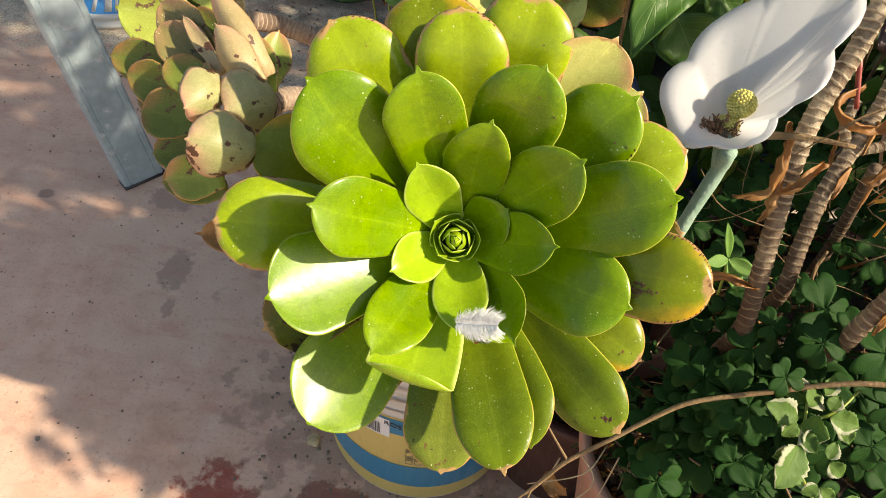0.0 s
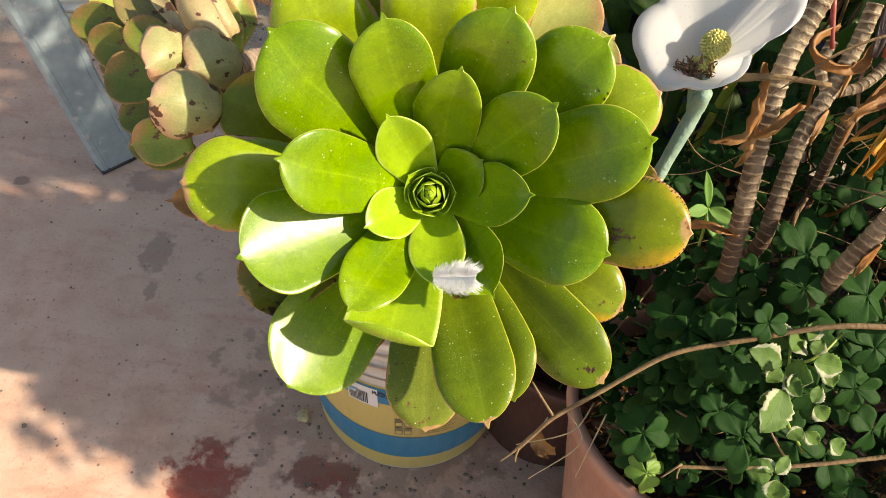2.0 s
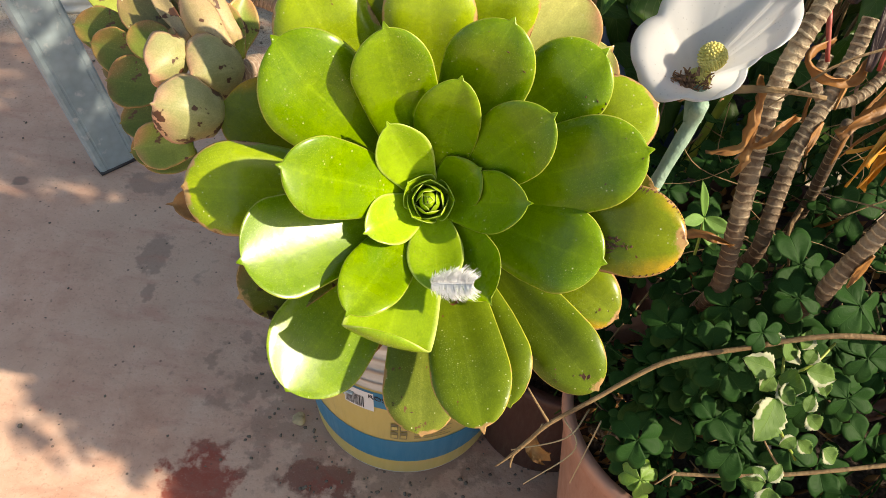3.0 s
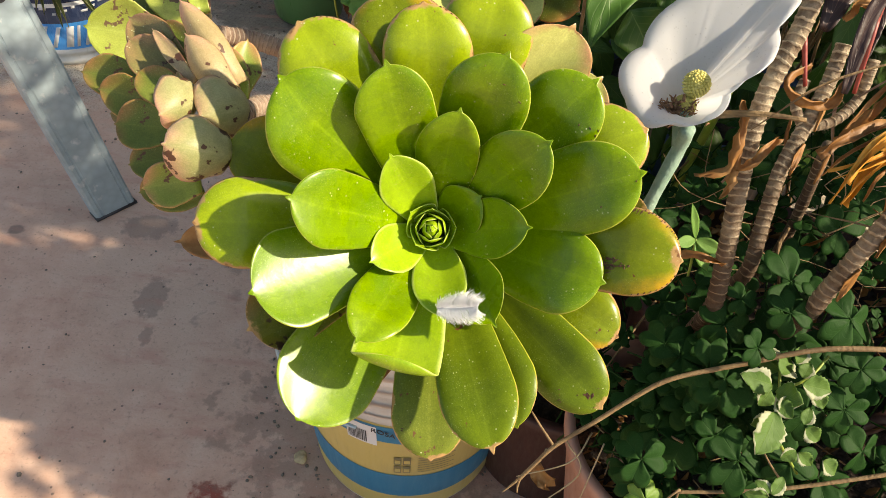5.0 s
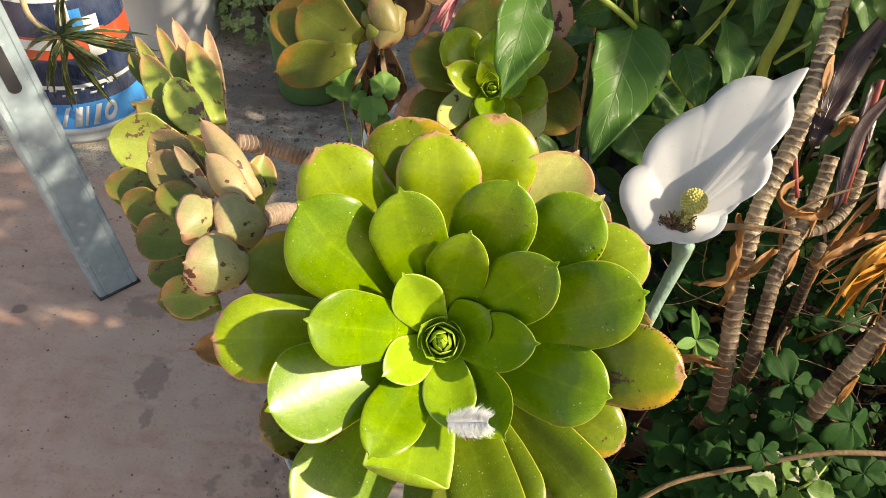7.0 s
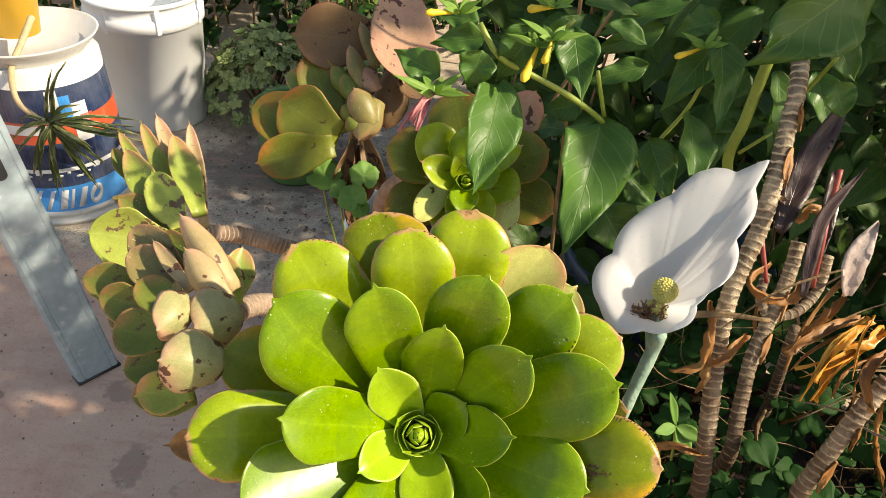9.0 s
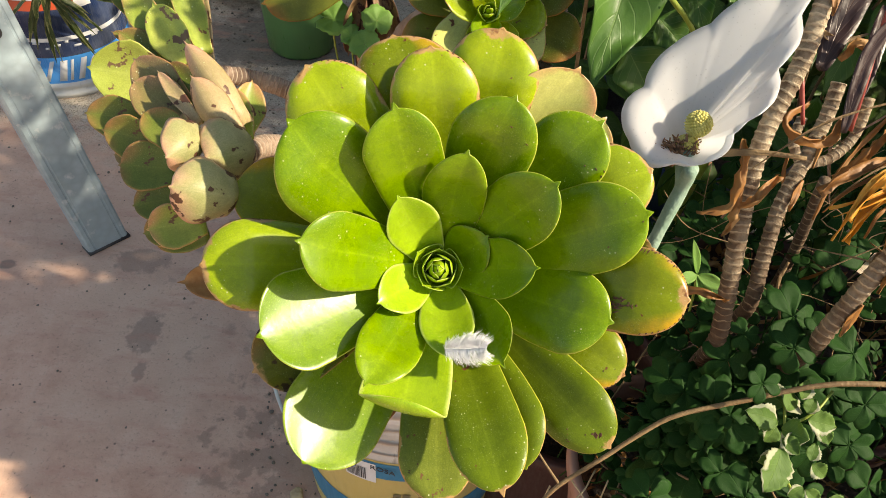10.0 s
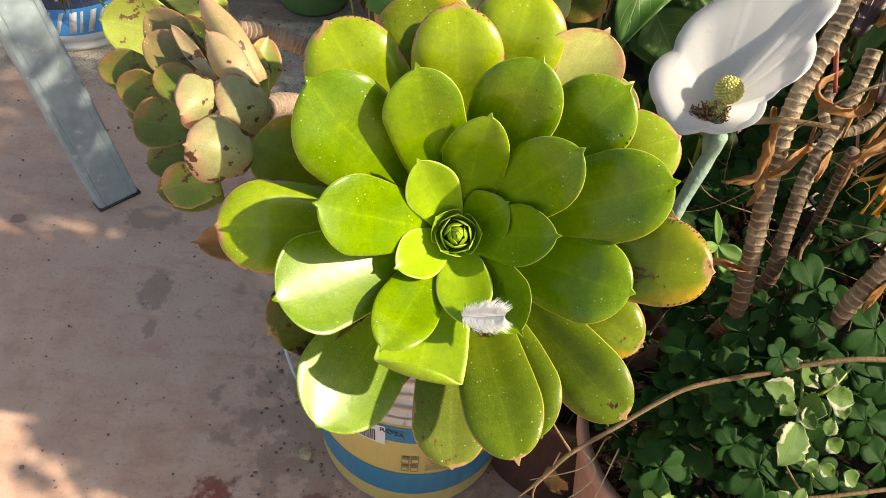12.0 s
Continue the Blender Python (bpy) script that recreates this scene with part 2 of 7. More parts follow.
MAT_STRAW = mottled("straw", [(0.2, (0.30, 0.20, 0.10)), (0.8, (0.62, 0.50, 0.30))], 40, 0.7)
MAT_BARK = mottled("pale_bark", [(0.25, (0.15, 0.085, 0.055)), (0.5, (0.30, 0.19, 0.13)), (0.8, (0.48, 0.38, 0.30))], 60, 0.8, relief=0.8, distance=0.003)
MAT_TWIG = mottled("twig_bark", [(0.25, (0.13, 0.075, 0.03)), (0.8, (0.36, 0.24, 0.12))], 70, 0.75, relief=0.6)
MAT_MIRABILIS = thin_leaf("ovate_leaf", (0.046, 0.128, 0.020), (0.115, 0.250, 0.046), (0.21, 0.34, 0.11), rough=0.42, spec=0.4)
# Clover green, darkened to carry the deep shade over the pots.
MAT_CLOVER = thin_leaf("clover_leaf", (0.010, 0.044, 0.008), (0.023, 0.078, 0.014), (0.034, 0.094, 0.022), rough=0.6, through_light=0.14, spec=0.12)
# Inner and back leaves: shade is put into these two darker greens.
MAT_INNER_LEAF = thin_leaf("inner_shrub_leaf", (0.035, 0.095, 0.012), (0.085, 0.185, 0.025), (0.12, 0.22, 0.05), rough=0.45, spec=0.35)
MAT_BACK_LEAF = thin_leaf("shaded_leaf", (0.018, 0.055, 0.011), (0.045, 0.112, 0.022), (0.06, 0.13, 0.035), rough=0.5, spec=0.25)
MAT_GERANIUM = thin_leaf("soft_green_leaf", (0.15, 0.33, 0.06), (0.27, 0.47, 0.12), (0.28, 0.48, 0.15), rough=0.6)
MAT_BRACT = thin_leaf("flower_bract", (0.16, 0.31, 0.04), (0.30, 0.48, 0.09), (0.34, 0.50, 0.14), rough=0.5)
MAT_MINT = thin_leaf("variegated_leaf", (0.075, 0.17, 0.025), (0.16, 0.29, 0.045), (0.20, 0.33, 0.07), rough=0.65, edge=(0.48, 0.50, 0.36))
MAT_TRAIL = thin_leaf("narrow_dark_leaf", (0.060, 0.095, 0.030), (0.18, 0.230, 0.08), (0.36, 0.39, 0.19), rough=0.32, edge=(0.36, 0.36, 0.17))
MAT_SEDUM = mottled("stonecrop_leaf", [(0.3, (0.10, 0.15, 0.045)), (0.7, (0.30, 0.37, 0.13))], 30, 0.5, relief=0.1)
MAT_PURPLE = thin_leaf("purple_strap_leaf", (0.030, 0.018, 0.016), (0.085, 0.040, 0.035), (0.16, 0.08, 0.06), rough=0.38, through_light=0.15)
MAT_SILVER = mottled("bleached_strap_leaf", [(0.3, (0.28, 0.22, 0.18)), (0.5, (0.42, 0.34, 0.30)), (0.7, (0.10, 0.07, 0.06))], 45, 0.6, relief=0.3)
MAT_RED = mottled("red_stem", [(0.3, (0.24, 0.03, 0.03)), (0.8, (0.40, 0.10, 0.07))], 40, 0.45)
MAT_GREEN_STEM = mottled("green_stem", [(0.3, (0.16, 0.24, 0.03)), (0.7, (0.30, 0.38, 0.07))], 40, 0.45, relief=0.15)
MAT_YELLOW = mottled("yellow_petal", [(0.3, (0.66, 0.38, 0.015)), (0.7, (0.80, 0.62, 0.05))], 60, 0.5)
MAT_PINKPETAL = mottled("wilted_pink_petal", [(0.3, (0.34, 0.075, 0.10)), (0.7, (0.58, 0.26, 0.25))], 80, 0.6, relief=0.4)
MAT_SOIL = mottled("potting_soil", [(0.2, (0.018, 0.012, 0.008)), (0.5, (0.05, 0.035, 0.024)), (0.85, (0.14, 0.105, 0.075))], 45, 0.95, relief=1.0, distance=0.006)
MAT_GRIT = mottled("grit", [(0.2, (0.09, 0.07, 0.055)), (0.8, (0.42, 0.35, 0.28))], 60, 0.9, relief=0.6, vary=0.6)


def concrete():
    """Worn reddish screed, bare grey further back, with damp spots, paint stains and darker patches around pots and
    bucket.
    """
    m, t, b = material("painted_screed", 0.78)
    pos = coords(t, "Object")
    xyz = t.nodes.new("ShaderNodeSeparateXYZ")
    t.links.new(pos, xyz.inputs[0])
    broad, mid, fine = noise_of(t, 3.2, 5), noise_of(t, 17, 6, 0.62), noise_of(t, 170, 5, 0.65)
    red = ramp(t, mid, [(0.25, (0.50, 0.278, 0.190)), (0.5, (0.64, 0.395, 0.290)), (0.78, (0.73, 0.525, 0.41))])
    red = mix(t, ramp(t, broad, [(0.40, grey(0)), (0.66, grey(0.75))]), red, (0.62, 0.44, 0.33))
    bare = ramp(t, noise_of(t, 30, 8, 0.78), [(0.30, (0.24, 0.19, 0.14)), (0.5, (0.54, 0.465, 0.36)), (0.72, (0.70, 0.62, 0.50))])
    bare = mix(t, ramp(t, noise_of(t, 300, 3, 0.7), [(0.36, grey(0.75)), (0.48, grey(0))]), bare, (0.07, 0.056, 0.042))
    bare = mix(t, ramp(t, noise_of(t, 240, 2, 0.6), [(0.60, grey(0)), (0.70, grey(0.7))]), bare, (0.55, 0.50, 0.42))
    reach = maths(t, "ADD", xyz.outputs[1], maths(t, "MULTIPLY", xyz.outputs[0], 0.22))
    reach = maths(t, "ADD", reach, maths(t, "MULTIPLY", maths(t, "SUBTRACT", mid, 0.5), 0.28))
    base = mix(t, ramp(t, maths(t, "MULTIPLY", reach, 0.5), [(0.535, grey(0)), (0.60, grey(1))]), red, bare)

    def patch(x, y, rx, ry, colour, strength, torn=0.6, scale=30):
        nonlocal base
        mp = node(t, "Mapping", Location=(-x / rx, -y / ry, 0), Scale=(1 / rx, 1 / ry, 0))
        t.links.new(pos, mp.inputs[0])
        ln = node(t, "VectorMath")
        ln.operation = "LENGTH"
        t.links.new(mp.outputs[0], ln.inputs[0])
        far = maths(t, "ADD", ln.outputs["Value"], maths(t, "MULTIPLY", maths(t, "SUBTRACT", noise_of(t, scale, 5, 0.6), 0.5), torn * 3))
        base = mix(t, ramp(t, far, [(0.75, grey(strength)), (1.0, grey(0))]), base, colour)

    patch(-0.215, 0.385, 0.055, 0.065, (0.31, 0.060, 0.036), 0.95, 0.8)
    patch(-0.055, 0.415, 0.055, 0.028, (0.27, 0.060, 0.038), 0.9, 0.9)
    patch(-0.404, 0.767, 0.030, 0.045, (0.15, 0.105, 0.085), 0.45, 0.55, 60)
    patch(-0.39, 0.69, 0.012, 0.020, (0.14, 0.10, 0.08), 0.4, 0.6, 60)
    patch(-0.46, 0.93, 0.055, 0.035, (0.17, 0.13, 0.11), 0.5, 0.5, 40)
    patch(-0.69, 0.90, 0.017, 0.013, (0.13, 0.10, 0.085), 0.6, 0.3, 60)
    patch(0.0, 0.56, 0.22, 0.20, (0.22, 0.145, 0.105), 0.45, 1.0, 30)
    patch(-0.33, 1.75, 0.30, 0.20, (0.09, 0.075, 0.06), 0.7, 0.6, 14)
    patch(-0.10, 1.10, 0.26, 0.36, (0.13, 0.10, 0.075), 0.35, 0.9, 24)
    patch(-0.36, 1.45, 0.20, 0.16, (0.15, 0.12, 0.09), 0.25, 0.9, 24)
    spots = node(t, "TexVoronoi", Scale=34.0)
    t.links.new(pos, spots.inputs["Vector"])
    base = mix(t, ramp(t, spots.outputs["Distance"], [(0.045, grey(0.75)), (0.085, grey(0))]), base, (0.07, 0.055, 0.045))
    pale = node(t, "TexVoronoi", Scale=60.0)
    t.links.new(pos, pale.inputs["Vector"])
    smear = node(t, "Mapping", Scale=(1.0, 3.2, 1.0), Rotation=(0.0, 0.0, 0.6))
    t.links.new(pos, smear.inputs[0])
    base = mix(t, ramp(t, noise_of(t, 9, 5, 0.6, vector=smear.outputs[0]), [(0.52, grey(0)), (0.68, grey(0.5))]), base, (0.50, 0.235, 0.17))
    base = mix(t, ramp(t, noise_of(t, 7, 6, 0.65), [(0.54, grey(0)), (0.70, grey(0.3))]), base, (0.36, 0.245, 0.185))
    base = mix(t, ramp(t, pale.outputs["Distance"], [(0.03, grey(0.5)), (0.06, grey(0))]), base, (0.55, 0.5, 0.45))
    base = mix(t, ramp(t, fine, [(0.30, grey(0.4)), (0.44, grey(0))]), base, (0.22, 0.135, 0.10))
    base = mix(t, ramp(t, noise_of(t, 420, 3, 0.7), [(0.60, grey(0)), (0.78, grey(0.35))]), base, (0.70, 0.58, 0.48))
    # hairline cracks
    crack = node(t, "TexVoronoi", Scale=3.3)
    crack.feature = "DISTANCE_TO_EDGE"
    warp = node(t, "TexNoise", Scale=5.0, Detail=5.0)
    t.links.new(pos, warp.inputs["Vector"])
    shift = mix(t, 0.16, pos, warp.outputs["Color"])
    t.links.new(shift, crack.inputs["Vector"])
    base = mix(t, ramp(t, crack.outputs["Distance"], [(0.0, grey(0.08)), (0.008, grey(0))]), base, (0.16, 0.10, 0.08))
    t.links.new(base, b.inputs["Base Color"])
    t.links.new(ramp(t, mid, [(0.3, grey(0.62)), (0.7, grey(0.88))]), b.inputs["Roughness"])
    bump(t, b, maths(t, "ADD", maths(t, "MULTIPLY", fine, 0.5), mid), 0.35, 0.004)
    return m


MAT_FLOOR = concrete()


def plastic(name, colour, grime=(0.30, 0.27, 0.22), dirt=0.35, rough=0.42):
    m, t, b = material(name, rough)
    base = mix(t, ramp(t, noise_of(t, 7, 6, 0.65), [(0.42, grey(0)), (0.75, grey(dirt))]), colour, grime)
    scratch = node(t, "Mapping", Scale=(60.0, 60.0, 7.0))
    t.links.new(coords(t), scratch.inputs[0])
    lines = noise_of(t, 1.5, 6, 0.7, vector=scratch.outputs[0])
    base = mix(t, ramp(t, lines, [(0.60, grey(0)), (0.72, grey(dirt))]), base, grime)
    t.links.new(base, b.inputs["Base Color"])
    t.links.new(ramp(t, lines, [(0.3, grey(rough - 0.1)), (0.7, grey(rough + 0.2))]), b.inputs["Roughness"])
    bump(t, b, noise_of(t, 140, 3), 0.08, 0.001)
    return m


MAT_WHITE_PLASTIC = plastic("white_plastic", (0.68, 0.68, 0.66))
MAT_DIRTY_PLASTIC = plastic("grimy_white_plastic", (0.66, 0.64, 0.60), (0.20, 0.17, 0.13), 0.65)
MAT_GREY_PLASTIC = plastic("grey_white_plastic", (0.80, 0.83, 0.85), dirt=0.12)
MAT_CREAM = plastic("cream_label", (0.60, 0.465, 0.155), dirt=0.25)
MAT_BLUE = plastic("teal_label", (0.020, 0.20, 0.36), (0.18, 0.26, 0.30), 0.25)
MAT_BRIGHT_BLUE = plastic("blue_label", (0.02, 0.30, 0.78), (0.25, 0.42, 0.60), 0.35, 0.28)
MAT_NAVY = plastic("navy_label", (0.014, 0.030, 0.085), (0.28, 0.31, 0.36), 0.4, 0.22)
MAT_ORANGE_RED = plastic("orange_red_print", (0.55, 0.08, 0.03), dirt=0.3)
MAT_PRINT = plastic("white_print", (0.72, 0.73, 0.74), dirt=0.2)
MAT_INK = plastic("dark_ink", (0.03, 0.03, 0.035), dirt=0.1)
MAT_FADED = plastic("faded_ink", (0.20, 0.17, 0.09), (0.45, 0.36, 0.17), 0.6)
MAT_PINK_POT = plastic("pink_plastic", (0.47, 0.245, 0.175), (0.22, 0.11, 0.08), 0.5, 0.5)
MAT_BROWN_POT = plastic("brown_plastic", (0.062, 0.022, 0.015), (0.06, 0.036, 0.026), 0.4, 0.55)
MAT_GREEN_POT = plastic("green_plastic", (0.10, 0.24, 0.075), (0.10, 0.13, 0.05), 0.5, 0.35)
MAT_YELLOW_POT = plastic("yellow_plastic", (0.75, 0.42, 0.02), dirt=0.2)
MAT_NAVY_POT = plastic("dark_blue_plastic", (0.015, 0.05, 0.11), dirt=0.2)
MAT_SPATHE = mottled("white_artificial_petal", [(0.2, (0.76, 0.775, 0.79)), (0.5, (0.86, 0.865, 0.87)), (0.9, (0.88, 0.885, 0.885))], 16, 0.45, relief=0.12)
tree = MAT_SPATHE.node_tree
specks = node(tree, "TexVoronoi", Scale=300.0)
tree.links.new(coords(tree), specks.inputs["Vector"])
petal = tree.nodes["Principled BSDF"]
plain = petal.inputs["Base Color"].links[0].from_socket
where = ramp(tree, noise_of(tree, 22, 3), [(0.40, grey(0)), (0.60, grey(1))])
spot = mix(tree, where, (0, 0, 0), ramp(tree, specks.outputs["Distance"], [(0.10, grey(0.7)), (0.2, grey(0))]))
tree.links.new(mix(tree, spot, plain, (0.22, 0.22, 0.22)), petal.inputs["Base Color"])
sheer = node(tree, "BsdfTranslucent", Color=(0.90, 0.915, 0.93, 1))
blend = node(tree, "MixShader", Fac=0.66)
tree.links.new(petal.outputs[0], blend.inputs[1])
tree.links.new(sheer.outputs[0], blend.inputs[2])
tree.links.new(blend.outputs[0], tree.nodes["Material Output"].inputs[0])
MAT_SPADIX = mottled("yellow_spadix", [(0.3, (0.62, 0.53, 0.10)), (0.7, (0.84, 0.78, 0.32))], 120, 0.8, relief=0.8)
MAT_TAPE = mottled("green_florist_tape", [(0.3, (0.13, 0.24, 0.17)), (0.7, (0.30, 0.42, 0.33))], 55, 0.6, relief=0.5)
MAT_FEATHER = mottled("white_down", [(0.3, (0.86, 0.87, 0.88)), (0.7, (0.92, 0.92, 0.92))], 60, 0.9, relief=0)


def galvanised():
    m, t, b = material("galvanised_steel", 0.5, 0.35)
    sp = node(t, "TexVoronoi", Scale=70.0)
    t.links.new(coords(t), sp.inputs["Vector"])
    base = mix(t, ramp(t, noise_of(t, 12, 5), [(0.35, grey(0)), (0.7, grey(1))]), (0.46, 0.57, 0.62), (0.31, 0.41, 0.46))
    base = mix(t, ramp(t, noise_of(t, 45, 4), [(0.60, grey(0)), (0.68, grey(0.7))]), base, (0.70, 0.73, 0.74))
    base = mix(t, maths(t, "MULTIPLY", sp.outputs["Distance"], 0.35), base, (0.16, 0.19, 0.21))
    t.links.new(base, b.inputs["Base Color"])
    t.links.new(ramp(t, noise_of(t, 30, 4), [(0.3, grey(0.42)), (0.7, grey(0.66))]), b.inputs["Roughness"])
    bump(t, b, noise_of(t, 80, 4), 0.12, 0.001)
    return m


MAT_STEEL = galvanised()


def ringed_bark(name="ringed_cane_bark", pale=(0.80, 0.69, 0.50), tone=(0.40, 0.28, 0.16), dark=(0.115, 0.058, 0.026), low=0.58, high=0.70, least=0.06):
    """Cane bark: pale leaf scars between brown bands, u along the cane in ring counts; brown below, pale above."""
    m, t, b = material(name, 0.75)
    uv = t.nodes.new("ShaderNodeSeparateXYZ")
    t.links.new(coords(t, "UV"), uv.inputs[0])
    wob = maths(t, "ADD", uv.outputs[0], maths(t, "ADD", maths(t, "MULTIPLY", noise_of(t, 110, 4), 0.9), maths(t, "MULTIPLY", noise_of(t, 34, 2), 1.0)))
    line = maths(t, "FRACT", wob)
    cream = mix(t, noise_of(t, 150, 4, 0.7), tone, pale)
    brown = mix(t, noise_of(t, 70, 5, 0.65), (0.028, 0.014, 0.007), dark)
    xyz = t.nodes.new("ShaderNodeSeparateXYZ")
    t.links.new(coords(t), xyz.inputs[0])
    young = ramp(t, maths(t, "ADD", xyz.outputs[2], maths(t, "MULTIPLY", maths(t, "SUBTRACT", noise_of(t, 45, 3), 0.5), 0.16)), [(low, grey(least)), (high, grey(0.9))])
    blotch = ramp(t, noise_of(t, 48, 5, 0.65), [(0.36, grey(0.10)), (0.58, grey(0.95))])
    husk = ramp(t, line, [(0.0, grey(0)), (0.16, grey(0.0)), (0.26, grey(0.95)), (0.90, grey(0.75)), (0.97, grey(0))])
    husk = mix(t, 1.0, husk, blotch, "MULTIPLY")
    weathered = mix(t, young, brown, mix(t, husk, cream, brown))
    ridge = ramp(t, line, [(0.0, grey(0.75)), (0.06, grey(0.6)), (0.14, grey(0)), (0.93, grey(0)), (1.0, grey(0.75))])
    ridge = mix(t, ramp(t, noise_of(t, 90, 3), [(0.35, grey(0)), (0.60, grey(1))]), (0, 0, 0), ridge)
    base = mix(t, ridge, weathered, mix(t, young, tone, pale))
    t.links.new(base, b.inputs["Base Color"])
    bump(t, b, maths(t, "ADD", noise_of(t, 260, 5, 0.7), maths(t, "MULTIPLY", ramp(t, line, [(0.0, grey(1)), (0.3, grey(0))]), 0.8)), 0.8, 0.002)
    return m


MAT_CANE = ringed_bark()
MAT_STALK = ringed_bark("ringed_succulent_bark", (0.56, 0.47, 0.37), (0.28, 0.18, 0.12), (0.36, 0.21, 0.14), 0.50, 0.64, 0.9)


# ---- building blocks ----
def mesh_of(name, verts, faces, mat, uvs=None, smooth=True):
    me = bpy.data.meshes.new(name)
    me.from_pydata([tuple(v) for v in verts], [], faces)
    if uvs is not None:
        layer = me.uv_layers.new(name="uv")
        idx = np.empty(len(me.loops), dtype=np.int32)
        me.loops.foreach_get("vertex_index", idx)
        layer.data.foreach_set("uv", np.asarray(uvs, dtype=np.float32)[idx].ravel())
    me.materials.append(mat)
    if smooth:
        me.polygons.foreach_set("use_smooth", [True] * len(me.polygons))
    me.update()
    return me


def part(name, me, parent=None, m=None, label=""):
    ob = new(name, me)
    if m is not None:
        ob.matrix_world = m
    ob.parent = parent
    if label:
        ob["label"] = label
    return ob


def thing(name, label, category, group="", kind="", place=(0, 0, 0)):
    ob = new(name)
    ob.empty_display_size = 0.02
    ob.location = place
    return tagged(ob, label, category, group, kind)


def join_data(pieces):
    """Several (verts, faces, uvs) into one."""
    verts, faces, uvs, n = [], [], [], 0
    for v, f, w in pieces:
        verts.append(np.asarray(v, float))
        uvs.append(np.asarray(w, float))
        faces += [tuple(i + n for i in q) for q in f]
        n += len(v)
    return np.concatenate(verts), faces, np.concatenate(uvs)


def move(data, m):
    v, f, w = data
    a = np.array(m)
    return np.asarray(v) @ a[:3, :3].T + a[:3, 3], f, w


def blade(L, W, sag=0.06, cup=0.10, thick=0.0016, base=0.32, peak=0.66, mucro=0.03, rows=18, cols=12, wave=0.0, seed=0, blunt=2.2, tip_curl=0.0, sway=0.0, roll=0.0, hook=None):
    """A fleshy leaf from the origin along +x, its upper face to +z: verts, faces, uvs. sag sinks its middle below
    the chord, cup raises its margins, roll turns them down again, tip_curl lifts its end, sway bends it sideways,
    hook = (from, degrees) rolls its end upward."""
    rnd = random.Random(seed)
    ph = [rnd.uniform(0, 6.28) for _ in range(4)]
    lower = max(3, int(rows * 0.42))
    s = np.concatenate([np.linspace(0, peak, lower, endpoint=False), peak + (1 - peak) * np.sin(np.linspace(0, 1, rows - lower - 1) * radians(85)), [1.0]])
    verts, uvs, faces = [], [], []
    v = np.sin(np.linspace(-1, 1, cols) * math.pi / 2)
    n_ring = 2 * cols - 2
    for k, u in enumerate(s):
        if u < peak:
            x = u / peak
            w = base + (1 - base) * (x * x * (3 - 2 * x)) ** 0.85
        else:
            w = max(0.0, 1 - ((u - peak) / (1 - peak)) ** blunt) ** 0.5
        w = max(w, 0.012)
        if k == rows - 1:
            w = 0.012
        half = W / 2 * w * (1 + wave * math.sin(9 * u + ph[0]))
        cx = L * u + (mucro * L if k == rows - 1 else 0)
        cz = -sag * L * 4 * u * (1 - u) + tip_curl * L * max(0, u - 0.6) ** 2 * 6
        cy = sway * L * (u / peak) ** 2 if u < peak else sway * L * (1 - ((u - peak) / (1 - peak)) ** 2)
        tx, tz = 1.0, 0.0
        if hook and u > hook[0]:
            bend = radians(hook[1])
            rho = (1 - hook[0]) * L / bend
            turn = (u - hook[0]) * L / rho
            cx, cz = hook[0] * L + rho * math.sin(turn), cz + rho * (1 - math.cos(turn))
            tx, tz = math.cos(turn), math.sin(turn)
        if roll:
            cz -= roll * W * 0.55 * max(0.0, (u - 0.78) / 0.22) ** 2
        th = thick * (0.55 + 0.45 * min(1, w * 1.4)) * (1.5 - 0.7 * u) if k < rows - 1 else thick * 0.15

        def at(a, rise, out):
            lift = cup * half * (a * a) * 2 + wave * half * 0.7 * math.sin(7 * u + 2.5 * a + ph[1]) * abs(a)
            lift -= roll * half * max(0.0, abs(a) - 0.45) ** 2 * 2.4
            lift += rise
            return cx - lift * tz, cy + a * half * out, cz + lift * tx

        out = 1 + wave * 0.35 * math.sin(23 * u + ph[2])
        ring = []
        for a in v:
            ring.append(at(a, th * max(0.0, 1 - a ** 8) ** 0.5, out))
            uvs.append((u, (a + 1) / 2))
        for a in v[-2:0:-1]:
            ring.append(at(a, -th * 1.1 * max(0.0, 1 - a ** 6) ** 0.5, 1.0))
            uvs.append((u, (a + 1) / 2))
        verts += ring
        if k:
            o, p = (k - 1) * n_ring, k * n_ring
            for j in range(n_ring):
                q = (j + 1) % n_ring
                faces.append((o + j, p + j, p + q, o + q))
    faces.append(tuple(range(n_ring)))
    faces.append(tuple(range((rows - 1) * n_ring, rows * n_ring))[::-1])
    return np.array(verts), faces, np.array(uvs)


